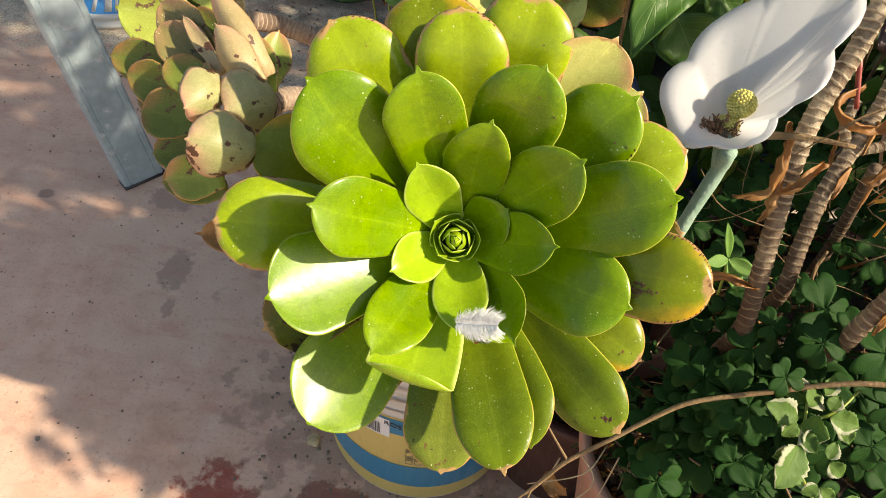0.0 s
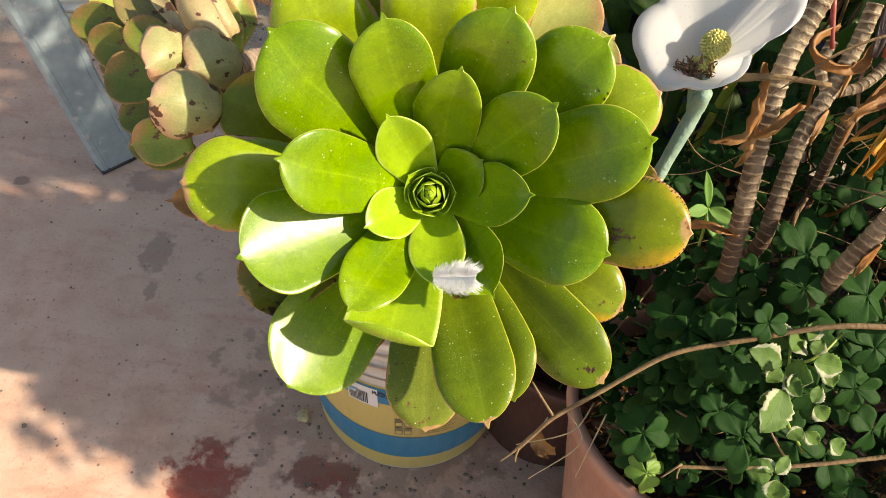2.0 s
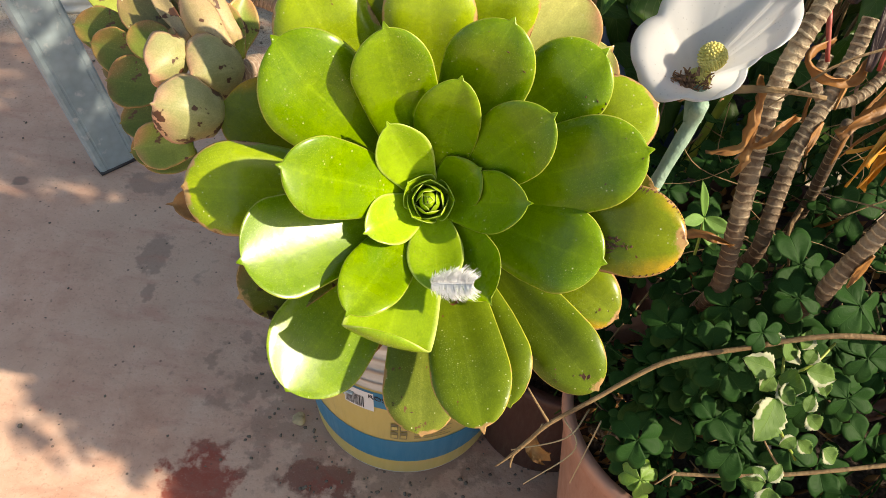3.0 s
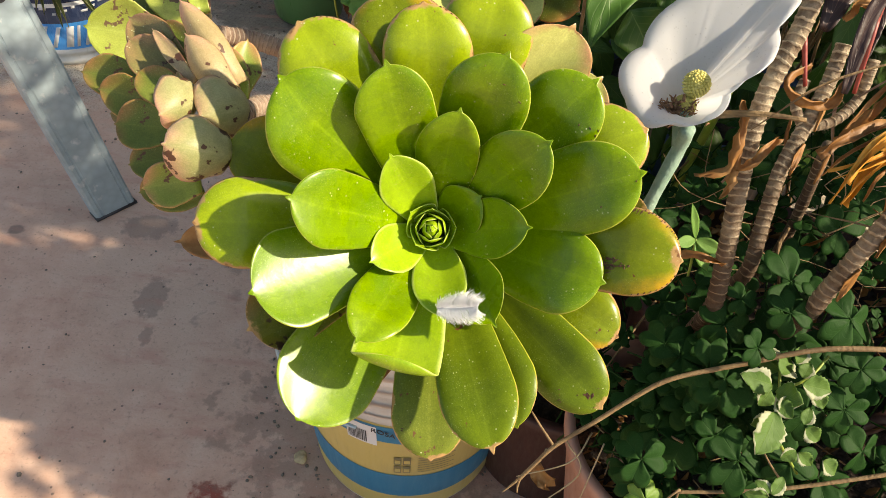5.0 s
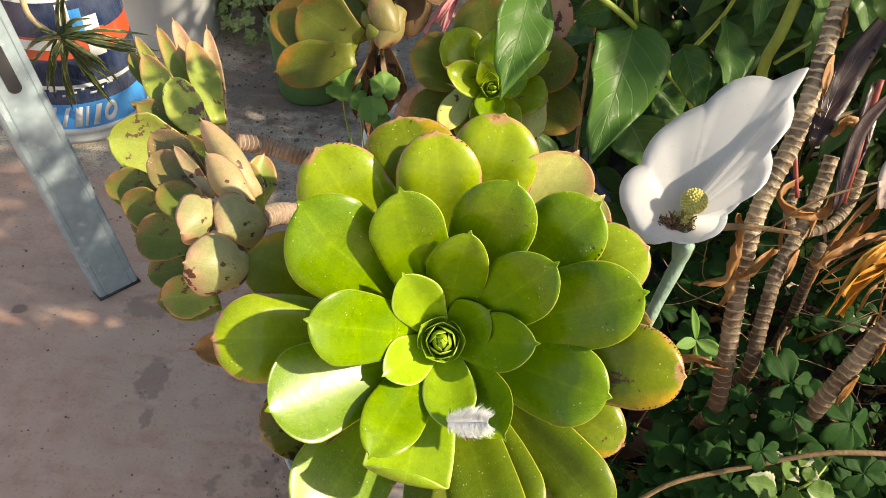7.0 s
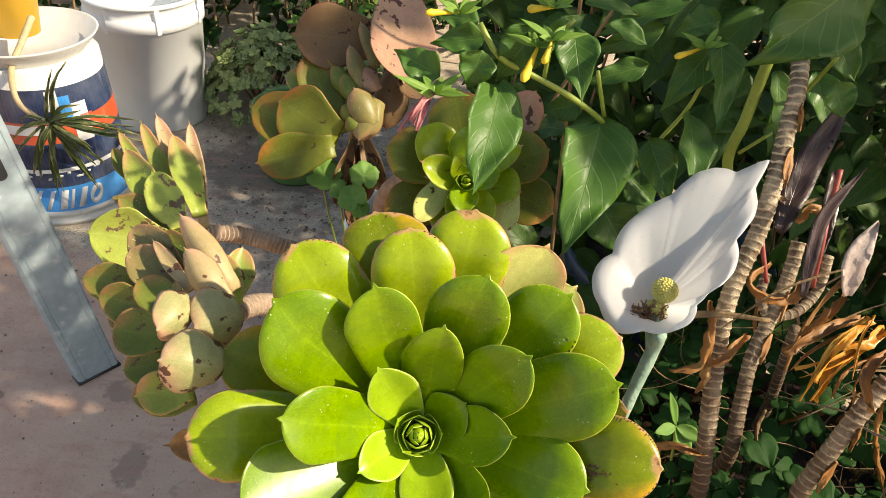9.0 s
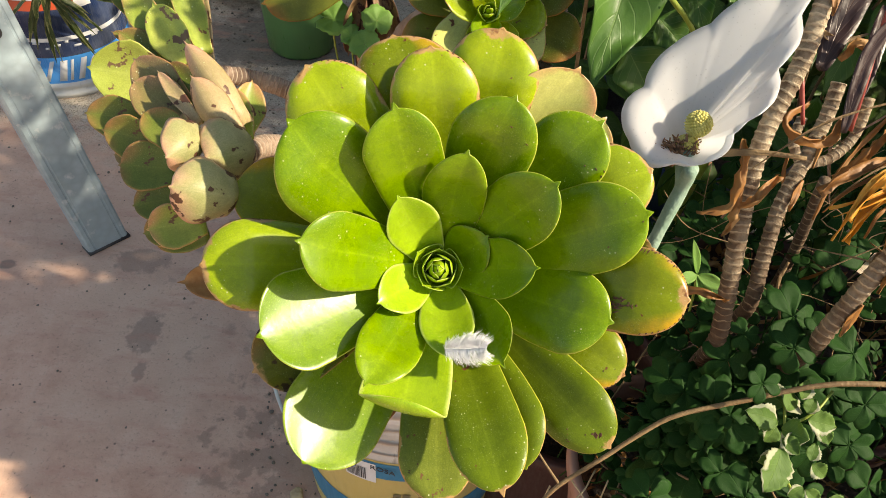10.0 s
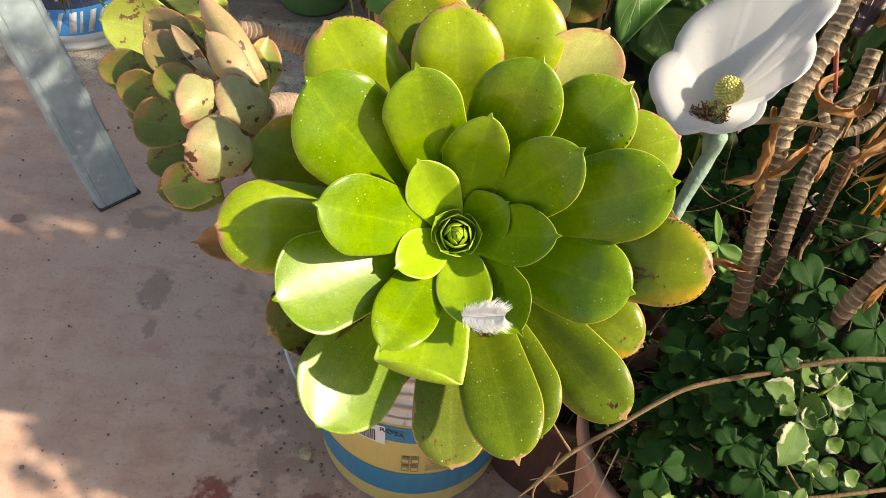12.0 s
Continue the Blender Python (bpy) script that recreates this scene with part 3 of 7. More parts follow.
def flat_leaf(L, W, peak=0.4, point=1.3, sag=0.05, cup=0.12, wave=0.04, rows=12, cols=7, seed=0, teeth=0.0, thick=0.0004):
    """A thin leaf of ovate outline along +x with a real, if small, thickness."""
    rnd = random.Random(seed)
    ph = rnd.uniform(0, 6.28), rnd.uniform(0, 6.28)
    top, uvs, faces = [], [], []
    s = np.linspace(0, 1, rows)
    v = np.linspace(-1, 1, cols)
    for k, u in enumerate(s):
        x = u / peak if u < peak else (1 - u) / (1 - peak)
        w = math.sin(min(1, x) * math.pi / 2) ** (0.75 if u < peak else point)
        w = max(w, 0.015)
        if teeth:
            w *= 1 + teeth * (1 if k % 2 else -1)
        half = W / 2 * w * (1 + 0.35 * wave * math.sin(17 * u + ph[1]))
        for a in v:
            z = -sag * L * (u * u) * 2 + cup * half * abs(a) ** 1.4 * 2 + wave * W * (0.7 * math.sin(8 * u + ph[0] + 1.5 * a) + 0.4 * math.sin(19 * u + ph[1] + 2 * a)) * abs(a)
            top.append((L * u, a * half, z))
            uvs.append((u, (a + 1) / 2))
    n = rows * cols
    top = np.array(top)
    low = top - np.array((0, 0, thick))
    for k in range(rows - 1):
        for j in range(cols - 1):
            a, b = k * cols + j, (k + 1) * cols + j
            faces.append((a, b, b + 1, a + 1))
            faces.append((n + a + 1, n + b + 1, n + b, n + a))
    rim = [k * cols for k in range(rows)] + [(rows - 1) * cols + j for j in range(1, cols)] + [k * cols + cols - 1 for k in range(rows - 2, -1, -1)] + list(range(cols - 2, 0, -1))
    for a, b in zip(rim, rim[1:] + rim[:1]):
        faces.append((b, a, n + a, n + b))
    return np.concatenate([top, low]), faces, np.array(uvs * 2)


def smooth_line(points, step):
    """Evenly spaced points of a rounded curve through the given ones."""
    p = [Vector(q) for q in points]
    p = [p[0] * 2 - p[1], *p, p[-1] * 2 - p[-2]]
    out = []
    for a, b, c, d in zip(p, p[1:], p[2:], p[3:]):
        n = max(2, int((c - b).length / step))
        for k in range(n):
            x = k / n
            out.append(0.5 * ((2 * b) + (c - a) * x + (2 * a - 5 * b + 4 * c - d) * x * x + (3 * b - a - 3 * c + d) * x ** 3))
    out.append(p[-2])
    return out


def tube(points, radius, step=0.006, sides=10, taper=1.0, rough=0.0, rings=0.0, ring_depth=0.0, seed=0, close=True):
    """A round stem along a curve. rings: spacing of raised leaf scars in metres."""
    rnd = random.Random(seed)
    line = smooth_line(points, step)
    verts, faces, uvs = [], [], []
    run, side = 0.0, None
    total = sum((b - a).length for a, b in zip(line, line[1:])) or 1
    for k, p in enumerate(line):
        q = line[min(k + 1, len(line) - 1)] - line[max(k - 1, 0)]
        q.normalize()
        if side is None:
            side = q.orthogonal().normalized()
        side = (side - q * side.dot(q)).normalized()
        up = q.cross(side)
        if k:
            run += (p - line[k - 1]).length
        r = radius * (1 + (taper - 1) * run / total)
        if rings:
            f = (run / rings) % 1.0
            r *= 1 + ring_depth * (math.exp(-((f - 0.1) / 0.14) ** 2) + math.exp(-((f - 1.1) / 0.14) ** 2))
        for j in range(sides):
            a = 2 * math.pi * j / sides
            rr = r * (1 + rough * rnd.uniform(-1, 1))
            verts.append(p + (side * math.cos(a) + up * math.sin(a)) * rr)
            uvs.append((run / rings if rings else run / total, j / sides))
        if k:
            o, n = (k - 1) * sides, k * sides
            for j in range(sides):
                h = (j + 1) % sides
                faces.append((o + j, o + h, n + h, n + j))
    if close:
        faces.append(tuple(range(sides))[::-1])
        faces.append(tuple(range(len(verts) - sides, len(verts))))
    return np.array([tuple(v) for v in verts]), faces, np.array(uvs)


def lathe(profile, sides=64, arc=(0.0, 360.0)):
    """Turns (radius, z) pairs about z."""
    verts, faces, uvs = [], [], []
    full = arc[1] - arc[0] >= 359.9
    n = sides if full else sides + 1
    for i, (r, z) in enumerate(profile):
        for j in range(n):
            a = radians(arc[0] + (arc[1] - arc[0]) * j / sides)
            verts.append((r * math.cos(a), r * math.sin(a), z))
            uvs.append((j / sides, i / (len(profile) - 1)))
        if i:
            o, p = (i - 1) * n, i * n
            for j in range(n if full else n - 1):
                h = (j + 1) % n
                faces.append((o + j, o + h, p + h, p + j))
    return np.array(verts), faces, np.array(uvs)


def aim(base, tip, facing, twist=0.0):
    """A frame at base whose x runs to tip and whose z leans toward facing; and the length."""
    b, t = Vector(base), Vector(tip)
    x = (t - b).normalized()
    y = Vector(facing).cross(x).normalized()
    z = x.cross(y)
    m = Matrix((x, y, z)).transposed().to_4x4()
    m.translation = b
    return m @ Matrix.Rotation(radians(twist), 4, "X"), (t - b).length


# ---- the setting ----
def ground():
    n, reach = 40, 14.0
    g = np.concatenate([-np.geomspace(reach, 0.1, n // 2), np.geomspace(0.1, reach, n // 2)])
    verts, faces = [], []
    for y in g:
        for x in g:
            verts.append((x, y + 0.8, -0.0008))
    for i in range(n - 1):
        for j in range(n - 1):
            a = i * n + j
            faces.append((a, a + 1, a + n + 1, a + n))
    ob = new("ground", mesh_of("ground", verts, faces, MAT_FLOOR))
    return tagged(ob, "worn reddish cement floor, bare and grey further back", "floor", kind="structure")


ground()


def garden_wall():
    """A plain plastered wall closes the yard behind the plants."""
    m = mottled("wall_plaster", [(0.3, (0.22, 0.20, 0.17)), (0.7, (0.36, 0.33, 0.29))], 4, 0.9, relief=0.5)
    bm = bmesh.new()
    bmesh.ops.create_cube(bm, size=1.0, matrix=Matrix.Translation((0.2, 3.9, 1.0)) @ Matrix.Diagonal((7.0, 0.18, 2.0, 1)))
    bmesh.ops.bevel(bm, geom=bm.edges[:], offset=0.012, segments=2, affect="EDGES")
    me = bpy.data.meshes.new("wall")
    bm.to_mesh(me)
    me.materials.append(m)
    tagged(new("wall_back", me), "plain cement-plastered garden wall", "wall", kind="structure")


garden_wall()

# ---- the large rosette ----
AXIS = Vector((-0.013, -0.700, 0.714)).normalized()
E1 = (Vector((1, 0, 0)) - AXIS * AXIS.x).normalized()
E2 = AXIS.cross(E1)
CENTRE = Vector((0.0625, 0.3296, 0.6574))


def on_rosette(azimuth, r, a):
    c, s = math.cos(radians(azimuth)), math.sin(radians(azimuth))
    return CENTRE + (E1 * c + E2 * s) * r + AXIS * a


# azimuth, radius and height of the tip about the rosette's heart, width, place of the widest part, sideways bend
INNER = [(123, 0.046, 0.033, 0.034, 0.60, 0.01), (38, 0.034, 0.013, 0.034, 0.62, 0.0), (-147, 0.039, 0.021, 0.032, 0.56, 0.0),
         (-77, 0.051, 0.024, 0.035, 0.60, 0.0), (-52, 0.065, 0.030, 0.040, 0.74, 0.0), (5, 0.055, 0.034, 0.038, 0.60, 0.0)]
MIDDLE = [(80, 0.065, 0.047, 0.037, 0.66, 0.02), (40, 0.078, 0.054, 0.043, 0.72, 0.0), (172, 0.072, 0.070, 0.044, 0.76, 0.01),
          (-119, 0.073, 0.045, 0.037, 0.70, 0.0), (109, 0.089, 0.061, 0.044, 0.78, 0.02)]
OUTER = [(70, 0.098, 0.063, 0.048, 0.77, 0.01), (19, 0.118, 0.053, 0.052, 0.77, 0.0), (-13, 0.100, 0.038, 0.051, 0.77, -0.01),
         (-70, 0.128, 0.043, 0.045, 0.78, 0.0), (-156, 0.106, 0.050, 0.055, 0.80, 0.0), (139, 0.109, 0.063, 0.061, 0.75, 0.03),
         (46, 0.123, 0.042, 0.050, 0.80, 0.0)]
LOWER = [(96, 0.119, 0.055, 0.053, 0.81, -0.01), (127, 0.134, 0.046, 0.056, 0.82, 0.0), (79, 0.136, 0.052, 0.054, 0.84, -0.01),
         (-178, 0.132, 0.041, 0.056, 0.82, 0.0), (-121, 0.148, -0.002, 0.067, 0.76, 0.0), (-86, 0.144, 0.0, 0.049, 0.82, -0.01),
         (-43, 0.155, -0.002, 0.047, 0.80, 0.01), (-3, 0.139, 0.048, 0.052, 0.82, 0.01), (29, 0.137, 0.029, 0.050, 0.82, 0.02),
         (-63, 0.129, 0.015, 0.040, 0.80, 0.04), (-26, 0.138, -0.015, 0.044, 0.82, 0.01), (105, 0.142, 0.019, 0.058, 0.86, -0.02)]
OLDEST = [(59, 0.142, 0.036, 0.056, 0.84, 0.01), (161, 0.140, -0.006, 0.052, 0.82, -0.02), (-147, 0.134, -0.010, 0.048, 0.84, 0.01),
          (9, 0.141, -0.017, 0.038, 0.75, 0.0), (46, 0.141, 0.0, 0.050, 0.84, 0.01)]


def scarring(leaf, verts, dashes, rows, cols):
    """Dark corky strokes on a leaf's upper face: each from (row, column) to (row, column) of its grid."""
    ring = 2 * cols - 2

    def at(u, c):
        k, j = min(int(u), rows - 2), min(int(c), cols - 2)
        f, h = u - k, c - j
        q = [Vector(verts[i]) for i in (k * ring + j, k * ring + j + 1, (k + 1) * ring + j, (k + 1) * ring + j + 1)]
        return q[0].lerp(q[1], h).lerp(q[2].lerp(q[3], h), f)

    pieces = []
    for u0, c0, u1, c1, w in dashes:
        a, b = at(u0, c0), at(u1, c1)
        side = Vector((0, 0, 1)).cross(b - a).normalized() * w
        up = Vector((0, 0, 0.00045))
        mid = (a + b) / 2
        top = [a + up * 0.5, mid - side + up, mid + side + up, b + up * 0.5]
        low = [p - up * 2 for p in top]
        f = [(0, 1, 2), (1, 3, 2), (0, 4, 5, 1), (1, 5, 7, 3), (3, 7, 6, 2), (2, 6, 4, 0)]
        pieces.append((np.array([tuple(p) for p in top + low]), f, np.zeros((8, 2))))
    v, f, w = join_data(pieces)
    part("leaf_scar", mesh_of("leaf_scar", v, f, MAT_SCAR, w, smooth=False), leaf, None, "dark brown corky scars")["kind"] = "stuff"


def big_rosette():
    plant = thing("succulent_rosette_plant", "large glossy yellow-green aeonium rosette growing in a striped bucket", "succulent", place=(0.042, 0.564, 0.39))
    plant_inv = Matrix.Translation((-0.042, -0.564, -0.39))
    k = 0
    rnd = random.Random(64)
    edge_dash = [(6.0 + 0.45 * i, 10.7, 5.8 + 0.45 * i, 10.6 - rnd.uniform(0.3, 1.8), rnd.uniform(0.0003, 0.0008)) for i in range(21)]
    cluster = [(q, c, q + rnd.uniform(-0.4, 0.4), c + rnd.uniform(-0.35, 0.35), rnd.uniform(0.0003, 0.0010)) for q, c in ((rnd.gauss(6.3, 0.4), rnd.gauss(4.4, 0.4)) for _ in range(26))]
    few = [(rnd.uniform(5, 15), rnd.uniform(2, 9), 0, 0, rnd.uniform(0.0002, 0.0005)) for _ in range(7)]
    few = [(u, c, u + rnd.uniform(-0.3, 0.3), c + rnd.uniform(-0.5, 0.5), w) for u, c, _, _, w in few]
    rim_dash = [(8 + 0.8 * i, 0.7, 8.3 + 0.8 * i, 0.7 + rnd.uniform(0.2, 0.7), rnd.uniform(0.0002, 0.0006)) for i in range(9)]
    patch = [(12.2, 5.0, 11.2, 5.6, 0.0016), (12.4, 5.4, 12.0, 6.2, 0.0012), (11.4, 5.1, 11.0, 5.2, 0.0010)]
    marks = {(-3, 0.139): edge_dash + cluster + rim_dash, (-43, 0.155): patch + few, (-26, 0.138): rim_dash + few, (19, 0.118): few[:3], (70, 0.098): few[2:5], (46, 0.123): few[1:4] + rim_dash[:3],
             (-86, 0.144): few, (-77, 0.051): [(12.0, 4.5, 11.2, 5.2, 0.0003), (11.2, 5.2, 11.6, 6.0, 0.0003)], (96, 0.119): rim_dash[5:], (127, 0.134): rim_dash[4:], (-63, 0.129): few + rim_dash}

    def put(az, r, a, w, foot, mat, sag, cup, **kw):
        nonlocal k
        k += 1
        tip, root = on_rosette(az, r, a), on_rosette(az, kw.pop("root_r", 0.006), foot)
        m, L = aim(root, tip, kw.pop("facing", AXIS), kw.pop("twist", 0.0))
        data = blade(L, w, sag, cup, seed=k, **kw)
        me = mesh_of("leaf", data[0], data[1], mat, data[2])
        leaf = part("leaf", me, plant, plant_inv @ m)
        dashes = marks.get((az, round(r, 3)))
        if dashes:
            nr, nc = kw.get("rows", 18), kw.get("cols", 12)
            scarring(leaf, data[0], [(a0 * (nr - 1) / 17, b0 * (nc - 1) / 11, a1 * (nr - 1) / 17, b1 * (nc - 1) / 11, w0) for a0, b0, a1, b1, w0 in dashes], nr, nc)

    for i in range(15):  # the tight heart, its leaves leaning in over one another
        f = i / 14
        az = 137.5 * i + 20
        inward = on_rosette(az, -1.0, 0.75) - CENTRE
        put(az, 0.0002 + 0.0165 * f ** 1.2, 0.0125 - 0.0095 * f, 0.0085 + 0.0185 * f, -0.008 - 0.006 * f, MAT_LEAF_INNER, 0.10 - 0.06 * f, 0.34 - 0.16 * f,
            facing=inward, root_r=0.0035 + 0.0035 * f, thick=0.0006, base=0.85, peak=0.52, mucro=0.07, rows=16, cols=10, blunt=1.7)
    # Inner leaves turned from the sun get a darker green in place of shade.
    for az, r, a, w, peak, sway in INNER:
        put(az, r, a, w, -0.024 if az == -52 else -0.016, MAT_LEAF if az in (38, 5, -52) else MAT_LEAF_INNER, 0.05, 0.34 if az == -52 else 0.16, thick=0.0009, base=0.55, peak=peak, sway=sway, mucro=0.05, wave=0.008, blunt=1.9, rows=22, cols=14, roll=0.15)
    for az, r, a, w, peak, sway in MIDDLE:
        put(az, r, a, w * 1.06, -0.024, MAT_LEAF, 0.03, 0.13, thick=0.0010, base=0.50, peak=peak, sway=sway, mucro=0.035, wave=0.010, blunt=2.0, rows=24, cols=14, roll=0.22)
    put(-101, 0.104, 0.022, 0.056, -0.024, MAT_LEAF_INNER, 0.02, 0.06, thick=0.0010, base=0.50, peak=0.80, mucro=0.02, blunt=3.6, rows=44, cols=16, hook=(0.78, 150))
    for az, r, a, w, peak, sway in OUTER:
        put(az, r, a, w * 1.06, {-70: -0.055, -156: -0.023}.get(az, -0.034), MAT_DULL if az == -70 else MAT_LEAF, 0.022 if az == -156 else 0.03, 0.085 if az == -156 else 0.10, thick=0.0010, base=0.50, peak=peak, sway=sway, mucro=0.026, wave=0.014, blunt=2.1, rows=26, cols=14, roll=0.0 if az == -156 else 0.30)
    for n, (az, r, a, w, peak, sway) in enumerate(LOWER):
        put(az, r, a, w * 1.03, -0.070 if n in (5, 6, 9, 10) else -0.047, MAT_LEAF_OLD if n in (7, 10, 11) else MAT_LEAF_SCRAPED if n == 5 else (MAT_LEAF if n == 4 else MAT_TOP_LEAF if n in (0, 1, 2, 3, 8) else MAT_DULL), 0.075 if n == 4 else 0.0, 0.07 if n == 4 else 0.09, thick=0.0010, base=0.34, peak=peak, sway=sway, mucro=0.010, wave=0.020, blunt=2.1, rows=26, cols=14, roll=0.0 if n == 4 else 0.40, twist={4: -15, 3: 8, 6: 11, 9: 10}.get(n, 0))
    for az, r, a, w, peak, sway in OLDEST:
        put(az, r, a, w, -0.056, MAT_LEAF_PINK if az in (59, 46) else MAT_LEAF_SCARRED if az in (-147, 9) else MAT_LEAF_OLD, 0.0, 0.08, thick=0.0009, base=0.34, peak=peak, sway=sway, mucro=0.02, wave=0.03, rows=24, cols=14, twist={59: 24, 46: 18}.get(az, 0))
    put(-173, 0.177, -0.051, 0.032, -0.065, MAT_DRY, -0.05, 0.25, wave=0.08)
    put(-110, 0.120, -0.045, 0.034, -0.065, MAT_DRY, -0.05, 0.25, wave=0.08)
    data = tube([CENTRE - AXIS * 0.030, CENTRE - AXIS * 0.09, (0.055, 0.47, 0.52), (0.048, 0.55, 0.44), (0.044, 0.565, 0.37)], 0.014, rings=0.007, ring_depth=0.06, step=0.0015, sides=14, taper=1.25)
    part("stem", mesh_of("stem", data[0], data[1], MAT_CANE, data[2]), plant, plant_inv, "woody stem ringed with leaf scars")
    return plant


big_rosette()


def feather():
    """A downy feather lying on a leaf."""
    root, tip = on_rosette(-82, 0.0475, 0.0245), on_rosette(-54, 0.054, 0.0325)
    m, L = aim(root, tip, AXIS)
    rnd = random.Random(4)
    pieces = [tube([(0, 0, 0), (L * 0.5, 0, 0.001), (L, 0.001, 0.0005)], 0.00022, step=0.003, sides=5)]
    for i in range(900):
        x = L * (0.04 + 0.94 * (i // 2) / 450)
        sd = 1 if i % 2 else -1
        ln = (0.0022 + 0.0082 * math.sqrt(max(0.0, 1 - (2 * x / L - 1) ** 2))) * rnd.uniform(0.7, 1.1)
        a = (x + ln * rnd.uniform(-0.1, 1.0), sd * ln * rnd.uniform(0.7, 1.0), rnd.uniform(0.0, 0.003))
        pieces.append(tube([(x, 0, 0.0005), ((x + a[0]) / 2 - 0.0005, a[1] * 0.6, a[2] * 0.8 + 0.0004), a], 0.00013, step=0.003, sides=3, taper=0.5))
    v, f, w = join_data(pieces)
    ob = new("feather", mesh_of("feather", v, f, MAT_FEATHER, w))
    ob.matrix_world = m
    tagged(ob, "small white downy feather resting on the green leaves", "feather")


feather()


# ---- the striped bucket ----
def bucket_wall(r0, r1, h, thick=0.003):
    lip = [(r1 + 0.006, h - 0.035), (r1 + 0.007, h - 0.030), (r1 + 0.002, h - 0.027), (r1 + 0.002, h - 0.018), (r1 + 0.007, h - 0.015), (r1 + 0.007, h - 0.003), (r1 + 0.004, h), (r1 - thick, h), (r1 - thick - 0.001, h - 0.01)]
    return [(0.001, 0.002), (r0 - 0.012, 0.002), (r0 - 0.004, 0.0), (r0, 0.006)] + [(r0 + (r1 - r0) * f, h * f) for f in (0.25, 0.5, 0.75)] + [(r1 - 0.0012, h - 0.040)] + lip + [(r0 - thick, 0.012), (0.001, 0.012)]


def band(r0, r1, h, z0, z1, arc=(0, 360), proud=0.0008):
    def rad(z):
        return r0 + (r1 - r0) * z / h + proud
    return lathe([(rad(z0), z0), (rad((z0 + z1) / 2), (z0 + z1) / 2), (rad(z1), z1)], 64, arc)


def put_data(name, data, mat, parent, m=None, label=""):
    return part(name, mesh_of(name, data[0], data[1], mat, data[2]), parent, m, label)


def striped_bucket():
    r0, r1, h = 0.131, 0.156, 0.425
    ob = thing("paint_bucket", "white paint bucket with cream and blue striped label, holding plants", "bucket", place=(0.042, 0.564, 0))
    put_data("bucket_body", lathe(bucket_wall(r0, r1, h), 72), MAT_DIRTY_PLASTIC, ob)
    paper = put_data("label_base", band(r0, r1, h, 0.012, 0.250, proud=0.0006), MAT_CREAM, ob, label="cream printed label")
    put_data("blue_band", band(r0, r1, h, 0.052, 0.118, proud=0.0012), MAT_BLUE, ob, label="blue label stripe")
    put_data("blue_band", band(r0, r1, h, 0.208, 0.246, proud=0.0012), MAT_BLUE, ob, label="blue label stripe")

    for z0, z1, proud in ((0.266, 0.271, 0.003), (0.292, 0.300, 0.006), (0.322, 0.327, 0.005), (0.350, 0.358, 0.007), (0.385, 0.390, 0.005)):
        put_data("collar_ridge", band(r0, r1, h, z0, z1, proud=proud), MAT_DIRTY_PLASTIC, ob, label="raised grimy ridge")

    def stamp(name, a0, a1, z0, z1, mat, proud=0.0019):
        put_data(name, band(r0, r1, h, z0, z1, (a0, a1), proud), mat, paper)

    stamp("barcode_patch", 244, 259, 0.196, 0.242, MAT_PRINT, 0.0017)
    rnd = random.Random(8)
    a = 244.8
    while a < 254:
        w = rnd.choice((0.2, 0.35, 0.6))
        stamp("barcode_bar", a, a + w, 0.200, 0.228, MAT_INK, 0.0022)
        a += w + rnd.choice((0.25, 0.4))
    for k in range(2):
        for i in range(2):
            stamp("pictogram", 267 + 4.6 * i, 270.8 + 4.6 * i, 0.128 + 0.024 * k, 0.148 + 0.024 * k, MAT_FADED, 0.0018)
            stamp("pictogram_mark", 267.5 + 4.6 * i, 270.3 + 4.6 * i, 0.132 + 0.024 * k, 0.141 + 0.024 * k, MAT_CREAM, 0.0023)
    for k in range(7):
        stamp("text_bar", 279, 298 - 3 * (k % 2), 0.130 + 0.0065 * k, 0.1314 + 0.0065 * k, MAT_FADED, 0.0016)
    # lettering in the barcode patch
    txt = bpy.data.curves.new("label_text", "FONT")
    txt.body, txt.size, txt.extrude, txt.align_x = "ROSA", 0.012, 0.0003, "LEFT"
    txt.materials.append(MAT_INK)
    t = new("label_text", txt)
    ang = radians(255.5)
    zt = 0.222
    rr = r0 + (r1 - r0) * zt / h + 0.0026
    t.matrix_world = Matrix.Translation((rr * math.cos(ang), rr * math.sin(ang), zt)) @ Matrix.Rotation(ang + math.pi / 2, 4, "Z") @ Matrix.Rotation(math.pi / 2, 4, "X") @ Matrix.Translation((0.002, 0.008, 0))
    t.parent = paper
    soil = lathe([(0.001, h - 0.052), (0.06, h - 0.045), (0.11, h - 0.05), (r1 - 0.006, h - 0.056), (r1 - 0.008, h - 0.075), (0.001, h - 0.075)], 40)
    rnd = random.Random(3)
    soil[0][:, 2] += np.array([rnd.uniform(-0.004, 0.004) for _ in soil[0]])
    put_data("soil", soil, MAT_SOIL, ob, label="dark potting soil")
    put_data("bail_handle", tube([(-0.150, -0.02, 0.335), (-0.158, -0.05, 0.28), (-0.140, -0.085, 0.24), (-0.10, -0.125, 0.235), (-0.05, -0.150, 0.25)], 0.0022, sides=8), MAT_STEEL, ob, label="thin wire handle")


striped_bucket()


